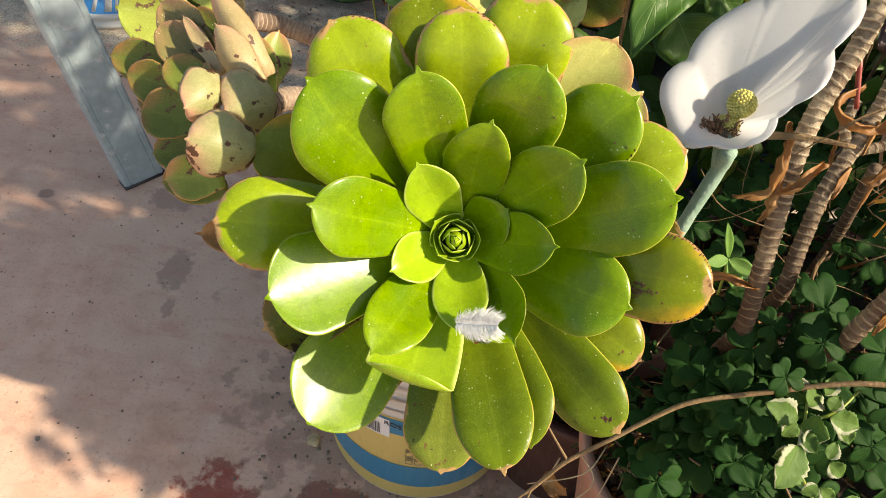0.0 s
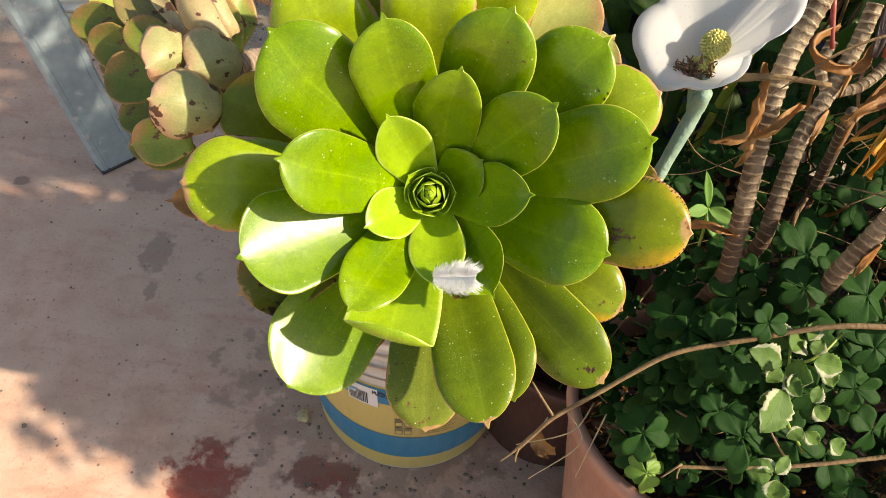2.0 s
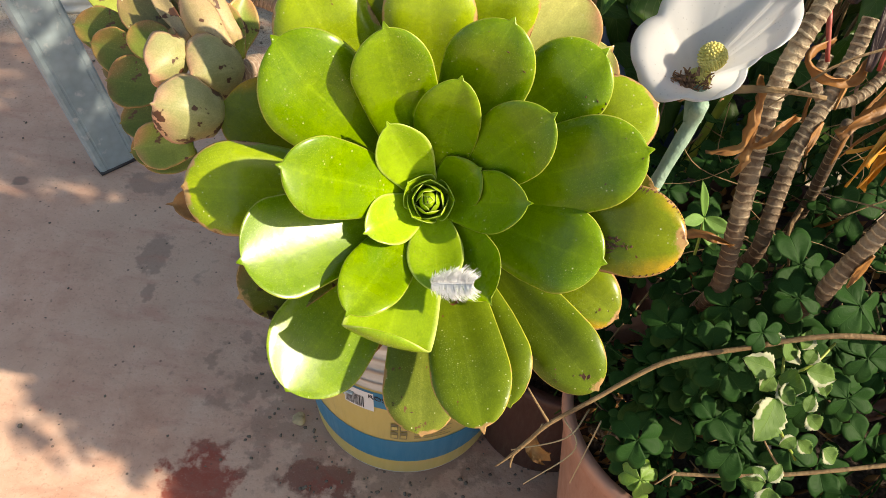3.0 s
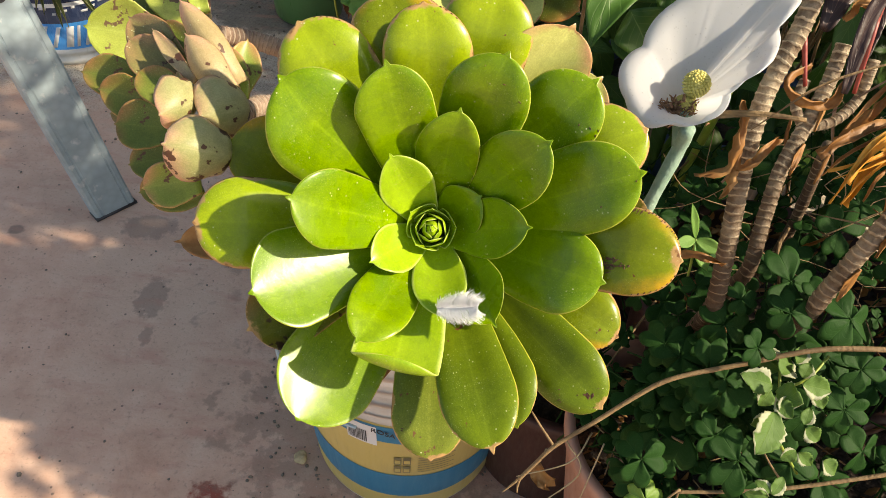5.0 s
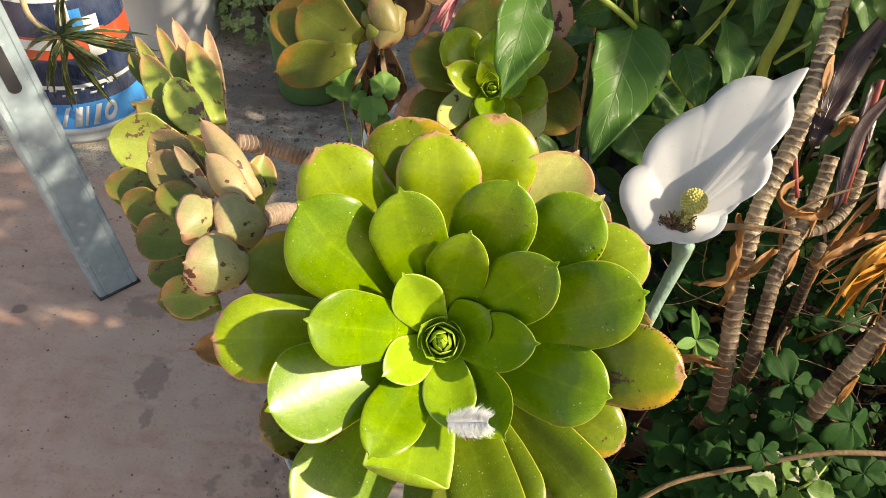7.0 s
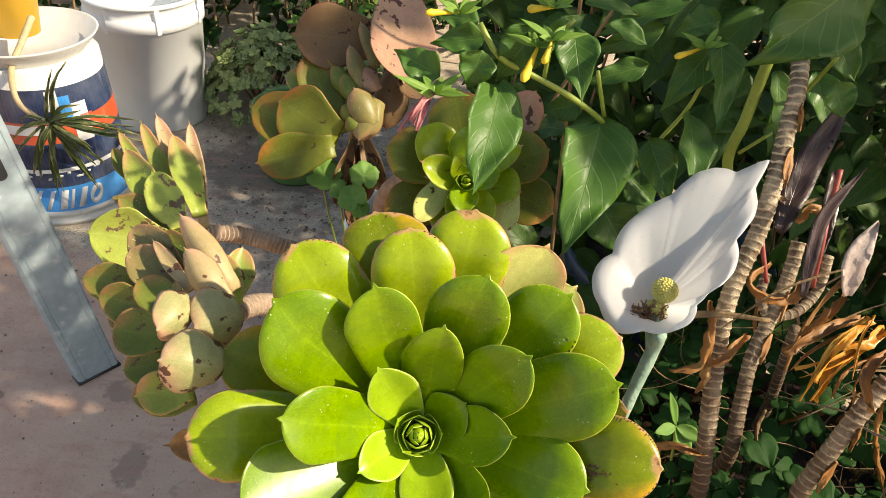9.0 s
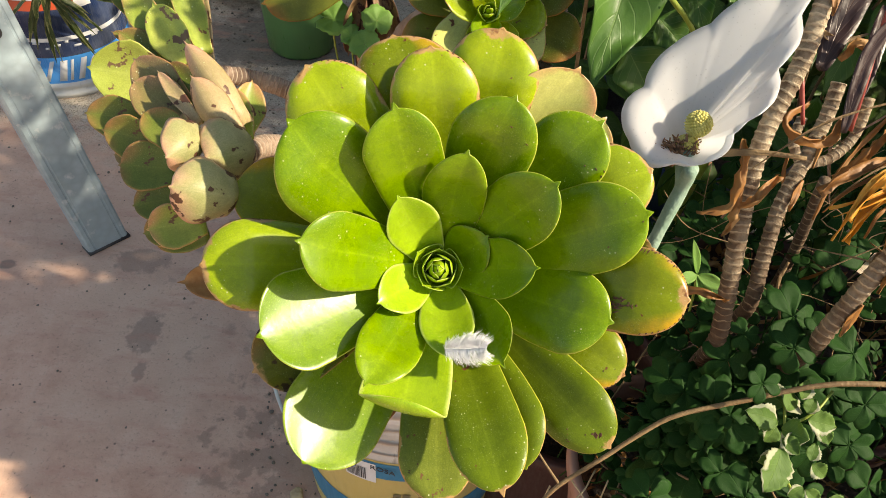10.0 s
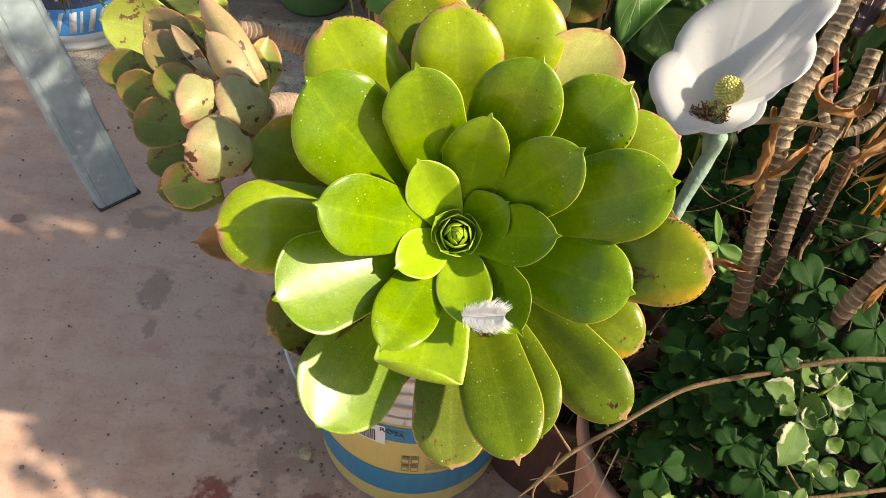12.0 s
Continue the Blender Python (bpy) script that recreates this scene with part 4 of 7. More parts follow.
# ---- the branching succulent with sunburnt leaves ----
HEAD_OPEN = [
    ((-0.149, 0.439, 0.675), (-0.194, 0.442, 0.676), 0.022),
    ((-0.133, 0.420, 0.672), (-0.176, 0.425, 0.675), 0.023),
    ((-0.146, 0.416, 0.659), (-0.169, 0.416, 0.661), 0.012),
    ((-0.119, 0.399, 0.666), (-0.158, 0.399, 0.666), 0.027),
    ((-0.120, 0.387, 0.650), (-0.147, 0.380, 0.647), 0.020),
    ((-0.111, 0.373, 0.640), (-0.137, 0.364, 0.637), 0.018),
    ((-0.095, 0.369, 0.636), (-0.129, 0.360, 0.632), 0.014),
    ((-0.120, 0.440, 0.685), (-0.163, 0.471, 0.704), 0.024),
    ((-0.116, 0.426, 0.683), (-0.158, 0.451, 0.699), 0.025),
    ((-0.110, 0.405, 0.678), (-0.145, 0.426, 0.691), 0.021),
    ((-0.106, 0.420, 0.690), (-0.139, 0.450, 0.709), 0.008),
    ((-0.111, 0.409, 0.684), (-0.116, 0.421, 0.697), 0.006),
    ((-0.094, 0.429, 0.682), (-0.137, 0.467, 0.706), 0.018),
    ((-0.083, 0.434, 0.672), (-0.079, 0.463, 0.698), 0.019),
    ((-0.078, 0.422, 0.676), (-0.093, 0.453, 0.699), 0.017),
    ((-0.094, 0.365, 0.654), (-0.129, 0.356, 0.649), 0.024),
]
HEAD_SHELL = [
    ((-0.076, 0.423, 0.690), (-0.118, 0.456, 0.729), 0.016),
    ((-0.078, 0.404, 0.694), (-0.107, 0.426, 0.722), 0.018),
    ((-0.094, 0.392, 0.701), (-0.107, 0.361, 0.707), 0.027),
    ((-0.065, 0.399, 0.689), (-0.087, 0.371, 0.700), 0.037),
    ((-0.067, 0.356, 0.683), (-0.098, 0.337, 0.704), 0.032),
]
TUFT = [
    ((-0.172, 0.543, 0.686), (-0.210, 0.581, 0.724), 0.010),
    ((-0.160, 0.524, 0.680), (-0.198, 0.562, 0.718), 0.020),
    ((-0.150, 0.538, 0.675), (-0.195, 0.594, 0.727), 0.013),
    ((-0.144, 0.546, 0.676), (-0.185, 0.605, 0.729), 0.013),
    ((-0.134, 0.532, 0.676), (-0.165, 0.583, 0.723), 0.020),
    ((-0.130, 0.529, 0.667), (-0.155, 0.599, 0.727), 0.012),
    ((-0.143, 0.513, 0.678), (-0.171, 0.543, 0.709), 0.025),
    ((-0.193, 0.555, 0.689), (-0.215, 0.574, 0.712), 0.012),
    ((-0.168, 0.532, 0.675), (-0.205, 0.535, 0.688), 0.010),
    ((-0.146, 0.513, 0.669), (-0.197, 0.529, 0.692), 0.021),
    ((-0.152, 0.500, 0.670), (-0.210, 0.495, 0.680), 0.040),
]


def leafy_head(plant, rows, mat, facing, fat=1.0, **kw):
    inv = Matrix.Translation(-plant.location)
    for k, (root, tip, w) in enumerate(rows):
        m, L = aim(root, tip, facing, kw.get("twist", 0) + 14 * math.sin(5 * k))
        data = blade(L, w * fat, kw.get("sag", 0.05), kw.get("cup", 0.2), thick=0.0014, base=kw.get("base", 0.45), peak=kw.get("peak", 0.6), mucro=0.05, rows=14, cols=10, wave=0.035, seed=k + 40, blunt=kw.get("blunt", 2.0), tip_curl=kw.get("tip_curl", 0.0))
        put_data("leaf", data, mat[k % len(mat)], plant, inv @ m)


def branching_succulent():
    plant = thing("branching_succulent", "branching succulent with olive and sunburnt pinkish leaves on woody stems", "succulent", place=(0.03, 0.60, 0.40))
    inv = Matrix.Translation(-plant.location)
    leafy_head(plant, HEAD_OPEN, [MAT_OLIVE, MAT_OLIVE, MAT_DUSKY, MAT_OLIVE, MAT_OLIVE, MAT_OLIVE, MAT_OLIVE, MAT_DUSKY, MAT_DUSKY, MAT_OLIVE, MAT_TAN, MAT_DUSKY, MAT_OLIVE, MAT_PALE, MAT_PALE, MAT_PALE], (0.25, -0.75, 0.6), fat=1.34, sag=0.0, cup=0.20, base=0.62, peak=0.54, blunt=1.55)
    leafy_head(plant, HEAD_SHELL, [MAT_TAN, MAT_TAN, MAT_SHELL, MAT_SHELL, MAT_SHELL], (-0.35, 0.75, -0.35), fat=1.30, sag=0.14, cup=0.36, base=0.66, peak=0.48, blunt=1.8)
    leafy_head(plant, TUFT, [MAT_PALE, MAT_PALE, MAT_PALE, MAT_TAN, MAT_PALE, MAT_TAN, MAT_SPECK, MAT_OLIVE, MAT_OLIVE, MAT_OLIVE, MAT_SPECK], (0.35, -0.75, 0.45), fat=1.28, sag=0.02, cup=0.24, base=0.5, peak=0.50, blunt=1.6)
    for line, r in (([(-0.136, 0.534, 0.658), (-0.103, 0.553, 0.643), (-0.059, 0.559, 0.626), (-0.019, 0.568, 0.614), (0.018, 0.576, 0.575)], 0.0075), ([(-0.098, 0.4, 0.654), (-0.081, 0.45, 0.648), (-0.06, 0.477, 0.632), (-0.028, 0.509, 0.608)], 0.0085)):
        line = line + [(0.03, 0.60, 0.40)]
        put_data("stem", tube(line, r, rings=0.0038, ring_depth=0.025, step=0.0010, sides=14, taper=1.2, rough=0.06), MAT_STALK, plant, inv, "woody stem ringed with leaf scars")


branching_succulent()


# ---- smaller rosette behind ----
# root, tip and width of each leaf
ROSE_INNER = [
    ((0.087, 0.511, 0.742), (0.078, 0.506, 0.764), 0.018),
    ((0.089, 0.510, 0.741), (0.111, 0.504, 0.756), 0.021),
    ((0.087, 0.510, 0.741), (0.085, 0.482, 0.731), 0.021),
    ((0.087, 0.512, 0.737), (0.054, 0.503, 0.760), 0.024),
    ((0.089, 0.511, 0.736), (0.106, 0.482, 0.722), 0.023),
    ((0.084, 0.513, 0.735), (0.081, 0.479, 0.721), 0.020),
    ((0.087, 0.520, 0.744), (0.085, 0.527, 0.779), 0.026),
    ((0.093, 0.522, 0.743), (0.127, 0.523, 0.768), 0.020),
]
ROSE_OUTER = [
    ((0.083, 0.525, 0.740), (0.051, 0.531, 0.773), 0.030),
    ((0.094, 0.523, 0.735), (0.128, 0.504, 0.740), 0.026),
    ((0.073, 0.525, 0.737), (0.052, 0.484, 0.720), 0.018),
    ((0.080, 0.520, 0.727), (0.068, 0.486, 0.710), 0.019),
    ((0.078, 0.533, 0.737), (0.026, 0.527, 0.758), 0.037),
    ((0.098, 0.534, 0.736), (0.149, 0.531, 0.763), 0.035),
    ((0.079, 0.528, 0.724), (0.027, 0.499, 0.713), 0.033),
    ((0.089, 0.539, 0.740), (0.074, 0.556, 0.793), 0.041),
    ((0.104, 0.535, 0.728), (0.157, 0.508, 0.720), 0.034),
    ((0.114, 0.549, 0.742), (0.139, 0.571, 0.792), 0.027),
    ((0.124, 0.515, 0.738), (0.115, 0.483, 0.713), 0.019),
]


def back_rosette():
    heart = Vector((0.0865, 0.505, 0.744))
    ax = Vector((0.0, -0.72, 0.69)).normalized()
    plant = thing("small_succulent_rosette", "smaller green aeonium rosette with red-edged outer leaves", "succulent", place=(0.03, 0.66, 0.42))
    inv = Matrix.Translation(-plant.location)
    e1 = Vector((1, 0, 0))
    e2 = ax.cross(e1).normalized()
    for i in range(7):
        d = e1 * math.cos(2.4 * i) + e2 * math.sin(2.4 * i)
        m, L = aim(heart - ax * (0.006 + 0.001 * i) + d * 0.001, heart + d * (0.001 + 0.0017 * i) + ax * (0.009 - 0.0004 * i), ax)
        put_data("leaf", blade(L, 0.006 + 0.0014 * i, 0.06, 0.26, thick=0.0006, base=0.8, peak=0.5, mucro=0.06, rows=12, cols=8, seed=i + 300, blunt=1.7), MAT_LEAF_INNER, plant, inv @ m)
    for k, (root, tip, w) in enumerate(ROSE_INNER):
        m, L = aim(root, tip, ax)
        put_data("leaf", blade(L, w * 1.08, 0.04, 0.24, thick=0.0008, base=0.62, peak=0.58, mucro=0.05, rows=18, cols=12, wave=0.012, seed=k + 90, blunt=1.7, roll=0.2), MAT_LEAF if k in (1, 2, 6) else MAT_TOP_LEAF, plant, inv @ m)
    for k, (root, tip, w) in enumerate(ROSE_OUTER):
        m, L = aim(root, tip, (0.3, 0.72, -0.6) if k == 10 else ax)
        mat = (MAT_TOP_LEAF, MAT_TOP_LEAF, MAT_LEAF_PINK, MAT_TOP_LEAF, MAT_RUDDY, MAT_RUDDY, MAT_RUDDY, MAT_RUDDY, MAT_RUDDY, MAT_PINKISH, MAT_LEAF_PINK)[k]
        put_data("leaf", blade(L, w * 1.24, 0.03, 0.14, thick=0.0008, base=0.58, peak=0.64, mucro=0.03, rows=18, cols=12, wave=0.025, seed=k + 120, blunt=1.9, roll=0.25), mat, plant, inv @ m)
    line = [heart - ax * 0.014, (0.080, 0.535, 0.722), (0.05, 0.580, 0.70), (0.022, 0.610, 0.665), (0.012, 0.633, 0.601), (0.03, 0.66, 0.42)]
    put_data("stem", tube(line, 0.0095, rings=0.008, ring_depth=0.04, sides=12, rough=0.03), MAT_BARK, plant, inv, "pale grey woody stem")


back_rosette()

SUCC = [
    ((-0.034, 0.661, 0.688), (-0.119, 0.678, 0.708), 0.040),
    ((-0.033, 0.660, 0.693), (-0.090, 0.671, 0.720), 0.045),
    ((-0.037, 0.654, 0.685), (-0.107, 0.634, 0.672), 0.034),
    ((-0.033, 0.664, 0.692), (-0.069, 0.715, 0.750), 0.032),
    ((-0.055, 0.695, 0.722), (-0.089, 0.709, 0.732), 0.021),
    ((0.004, 0.741, 0.760), (-0.082, 0.719, 0.769), 0.048),
    ((0.018, 0.755, 0.811), (0.028, 0.671, 0.751), 0.053),
    ((0.029, 0.704, 0.755), (0.045, 0.678, 0.729), 0.026),
]
SUCC_SMALL = [
    ((-0.011, 0.682, 0.732), (-0.027, 0.706, 0.766), 0.014),
    ((-0.024, 0.682, 0.725), (-0.043, 0.699, 0.747), 0.016),
    ((-0.018, 0.675, 0.723), (-0.031, 0.689, 0.744), 0.016),
    ((0.002, 0.660, 0.707), (-0.019, 0.673, 0.737), 0.025),
    ((0.003, 0.680, 0.724), (-0.012, 0.649, 0.696), 0.023),
    ((0.002, 0.682, 0.732), (-0.017, 0.693, 0.750), 0.018),
    ((-0.016, 0.664, 0.709), (-0.030, 0.668, 0.721), 0.017),
    ((-0.011, 0.658, 0.701), (-0.024, 0.660, 0.713), 0.015),
    ((0.017, 0.713, 0.740), (0.012, 0.678, 0.695), 0.029),
    ((-0.001, 0.705, 0.746), (-0.019, 0.732, 0.780), 0.012),
]


def reddish_succulent():
    plant = thing("reddish_succulent", "succulent with olive leaves flushed orange and pink", "succulent", place=(0.02, 0.80, 0.30))
    inv = Matrix.Translation(-plant.location)
    leafy_head(plant, SUCC, [MAT_RUDDY, MAT_RUDDY, MAT_RUDDY, MAT_RUDDY, MAT_PALE, MAT_ROSY, MAT_PINKISH, MAT_ROSY], (0.1, -0.8, 0.5), fat=1.32, sag=0.02, cup=0.12, base=0.50, peak=0.64, blunt=1.9)
    leafy_head(plant, SUCC_SMALL, [MAT_DUSKY, MAT_OLIVE, MAT_OLIVE, MAT_DUSKY, MAT_DUSKY, MAT_PINKISH, MAT_OLIVE, MAT_OLIVE, MAT_ROSY, MAT_DUSKY], (-0.2, 0.7, -0.4), fat=1.25, sag=0.10, cup=0.25, base=0.6, peak=0.5, blunt=1.7)
    put_data("stem", tube([(-0.020, 0.700, 0.686), (-0.024, 0.690, 0.651), (-0.020, 0.676, 0.589), (-0.013, 0.667, 0.503), (0.02, 0.80, 0.30)], 0.0055, rings=0.008, ring_depth=0.05), MAT_TWIG, plant, inv, "brown woody stem")
    withered = [((-0.022, 0.690, 0.672), (-0.036, 0.660, 0.612), 0.020), ((-0.018, 0.688, 0.668), (-0.008, 0.656, 0.620), 0.022), ((-0.020, 0.686, 0.650), (-0.022, 0.650, 0.600), 0.018), ((-0.012, 0.690, 0.680), (0.010, 0.665, 0.630), 0.020), ((-0.024, 0.684, 0.632), (-0.014, 0.652, 0.580), 0.016)]
    leafy_head(plant, withered, [MAT_ROSY, MAT_WITHERED, MAT_WITHERED], (0.1, -0.8, 0.5), fat=1.1, sag=-0.06, cup=0.5, base=0.4, peak=0.55)


reddish_succulent()


def round_pot(name, label, place, r0, r1, h, mat, category="pot", soil=True, thick=0.005, lip=0.006):
    ob = thing(name, label, category, place=place)
    prof = [(0.001, 0.002), (r0 - 0.006, 0.0), (r0, 0.008), (r0 + (r1 - r0) * 0.5, h * 0.5), (r1 - 0.001, h - 0.022), (r1 + lip, h - 0.02), (r1 + lip + 0.001, h - 0.003), (r1 + lip - 0.002, h), (r1 - thick, h), (r1 - thick - 0.001, h - 0.01), (r0 - thick, 0.014), (0.001, 0.014)]
    put_data("pot_wall", lathe(prof, 64), mat, ob)
    if soil:
        s = lathe([(0.001, h - 0.03), (r1 * 0.5, h - 0.028), (r1 - thick - 0.0015, h - 0.035), (r1 - thick - 0.004, h - 0.06), (0.001, h - 0.06)], 36)
        put_data("soil", s, MAT_SOIL, ob, label="dark potting soil")
    return ob


round_pot("pink_flowerpot", "faded pink plastic flowerpot full of clover", (0.322, 0.376, 0), 0.062, 0.112, 0.355, MAT_PINK_POT, lip=0.003)
round_pot("brown_flowerpot", "dark reddish-brown plastic pot standing in shade", (0.245, 0.555, 0), 0.10, 0.125, 0.25, MAT_BROWN_POT)
round_pot("clay_flowerpot", "weathered clay pot overgrown with clover and canes", (0.44, 0.52, 0), 0.12, 0.15, 0.40, MAT_BROWN_POT)
round_pot("dark_blue_pot", "dark blue plastic pot among the canes", (0.40, 0.86, 0), 0.12, 0.14, 0.44, MAT_NAVY_POT)
round_pot("grey_white_pot", "weathered white plastic pot behind the rosettes", (0.06, 0.97, 0), 0.105, 0.125, 0.385, MAT_GREY_PLASTIC)
round_pot("green_jar_pot", "cut green plastic bottle used as a plant pot", (-0.305, 1.735, 0), 0.085, 0.10, 0.20, MAT_GREEN_POT, lip=0.001)
round_pot("black_flowerpot", "black plastic pot overgrown with clover", (0.535, 0.275, 0), 0.15, 0.17, 0.40, MAT_INK)


# ---- the white calla ----
def calla():
    plant = thing("artificial_calla_lily", "white artificial calla lily with speckled petal and yellow spadix", "artificial flower", place=(0.206, 0.40, 0.40))
    inv = Matrix.Translation(-plant.location)
    view, right, up = Vector((0.0209, 0.75, -0.661)), Vector((0.9976, 0.0275, 0.0628)), Vector((-0.0653, 0.6608, 0.7477))
    heart = Vector((0.2188, 0.3886, 0.7255))
    # outline of the petal about its throat: bearing in degrees, reach, and how far it stands toward the viewer
    rim = [(50.9, 0.1368, -0.018), (50.0, 0.1244, -0.016), (49.3, 0.1117, -0.015), (45.8, 0.1030, -0.008), (43.3, 0.0917, -0.003), (42.5, 0.0816, -0.002), (42.3, 0.0702, -0.001), (37.6, 0.0645, 0.008), (30.1, 0.0484, 0.021), (27.2, 0.0370, 0.026), (26.5, 0.0250, 0.026), (14.6, 0.0100, 0.032), (289.1, 0.0089, 0.022), (238.7, 0.0176, 0.016), (220.7, 0.0201, 0.010), (212.3, 0.0290, 0.007), (202.8, 0.0359, 0.004), (187.9, 0.0378, -0.003), (175.0, 0.0393, -0.008), (164.8, 0.0435, -0.013), (151.0, 0.0476, -0.018), (140.6, 0.0489, -0.022), (130.3, 0.0488, -0.026), (120.9, 0.0474, -0.028), (115.2, 0.0533, -0.029), (105.8, 0.0610, -0.030), (93.7, 0.0698, -0.032), (82.5, 0.0798, -0.031), (76.6, 0.0853, -0.029), (73.3, 0.0949, -0.029), (68.7, 0.1063, -0.028), (64.0, 0.1132, -0.026), (59.7, 0.1166, -0.025), (56.9, 0.1167, -0.024), (54.2, 0.1260, -0.022), (52.8, 0.1316, -0.021)]
    rim = sorted((a % 360, r, d) for a, r, d in rim)
    rim.append((rim[0][0] + 360, rim[0][1], rim[0][2]))
    xs = [(r * math.cos(radians(a)), r * math.sin(radians(a))) for a, r, d in rim]
    run = [0.0]
    for i in range(1, len(xs)):
        run.append(run[-1] + math.hypot(xs[i][0] - xs[i - 1][0], xs[i][1] - xs[i - 1][1]))
    n, rows = 240, 18
    at = np.linspace(0, run[-1], n, endpoint=False)
    bear, reach, fwd = (np.interp(at, run, [q[k] for q in rim]) for k in (0, 1, 2))
    fwd = sum(np.roll(fwd, i) for i in range(-6, 7)) / 13
    smooth = (np.roll(reach, 1) + 2 * reach + np.roll(reach, -1)) / 4
    even = sum(np.roll(smooth, i) for i in range(-20, 21)) / 41
    verts, faces, uvs = [], [], []
    depth = 0.030
    for side in (0, 1):
        for i in range(rows + 1):
            f = i / rows
            for j in range(n):
                a, d1 = bear[j], fwd[j]
                r1 = even[j] + (smooth[j] - even[j]) * f ** 5
                r = 0.006 + (r1 - 0.006) * (0.30 * f + 0.70 * f ** 1.7)
                z = -depth + (depth + d1) * (1 - (1 - f) ** 1.8) + 0.02 * (smooth[j] - even[j]) * f * (1 - f) * 4
                if f > 0.86:
                    z -= 0.006 * ((f - 0.86) / 0.14) ** 2
                z -= side * 0.0011
                q = heart + right * (r * math.cos(radians(a))) + up * (r * math.sin(radians(a))) - view * z
                verts.append(q)
                uvs.append((f, j / n))
    o2 = (rows + 1) * n
    for i in range(rows):
        for j in range(n):
            h = (j + 1) % n
            faces.append((i * n + j, i * n + h, (i + 1) * n + h, (i + 1) * n + j))
            faces.append((o2 + (i + 1) * n + j, o2 + (i + 1) * n + h, o2 + i * n + h, o2 + i * n + j))
    for j in range(n):
        h = (j + 1) % n
        faces.append((rows * n + j, rows * n + h, o2 + rows * n + h, o2 + rows * n + j))
    verts = np.array([tuple(v) for v in verts])
    put_data("spathe", (verts, faces, np.array(uvs)), MAT_SPATHE, plant, inv, "white petal with grey speckles")
    # knobbly spadix
    foot, head = heart + view * 0.024 - up * 0.003 + right * 0.002, heart + right * 0.005 + up * 0.0135 + view * 0.012
    rnd = random.Random(5)
    pieces = [tube([foot, (foot + head) / 2, head], 0.0032, step=0.0025, sides=12, taper=1.0)]
    for centre, big, count in ((head, 0.0080, 210), (foot.lerp(head, 0.18) - right * 0.003 - view * 0.003, 0.0072, 150)):
        for i in range(count):
            zz = 1 - 2 * (i + 0.5) / count
            a = 2.39996 * i
            q = math.sqrt(1 - zz * zz)
            c = centre + Vector((q * math.cos(a), q * math.sin(a), zz)) * big
            e = 0.00125 * rnd.uniform(0.8, 1.25)
            oct_v = np.array([(e, 0, 0), (-e, 0, 0), (0, e, 0), (0, -e, 0), (0, 0, e), (0, 0, -e)]) + np.array(c)
            oct_f = [(0, 2, 4), (2, 1, 4), (1, 3, 4), (3, 0, 4), (2, 0, 5), (1, 2, 5), (3, 1, 5), (0, 3, 5)]
            pieces.append((oct_v, oct_f, np.zeros((6, 2))))
        ball = lathe([(0.0004, -big * 0.96)] + [(big * 0.96 * math.cos(t), big * 0.96 * math.sin(t)) for t in (-1.2, -0.8, -0.4, 0, 0.4, 0.8, 1.2)] + [(0.0004, big * 0.96)], 16)
        pieces.append((ball[0] + np.array(centre), ball[1], ball[2]))
    put_data("spadix", join_data(pieces), MAT_SPADIX, plant, inv, "knobbly yellow spadix")
    crumbs = []
    for i in range(260):
        c = heart + right * rnd.gauss(-0.007, 0.0075) - up * rnd.gauss(0.004, 0.0035)
        c = c + view * rnd.uniform(0.011, 0.019)
        e = c + Vector((rnd.uniform(-1, 1), rnd.uniform(-1, 1), rnd.uniform(-0.4, 0.8))) * 0.0045
        crumbs.append(tube([c, (c + e) / 2 + Vector((0, 0, 0.001)), e], rnd.uniform(0.0004, 0.0009), step=0.002, sides=5, taper=0.6))
    put_data("debris", join_data(crumbs), MAT_CRUMB, plant, inv, "dry brown plant crumbs")
    line = [(0.217, 0.378, 0.714), (0.218, 0.383, 0.696), (0.211, 0.375, 0.672), (0.202, 0.364, 0.637), (0.196, 0.364, 0.568)] + [(0.206, 0.40, 0.40)]
    put_data("stem", tube(line, 0.0043, rings=0.006, ring_depth=0.10, sides=14, rough=0.05), MAT_TAPE, plant, inv, "stem wrapped in green florist tape")
    base = heart + view * 0.034
    put_data("calyx", tube([base - view * 0.004, (base + Vector(line[0])) / 2, line[1]], 0.0072, sides=14, taper=0.75), MAT_TAPE, plant, inv, "green taped collar")


calla()


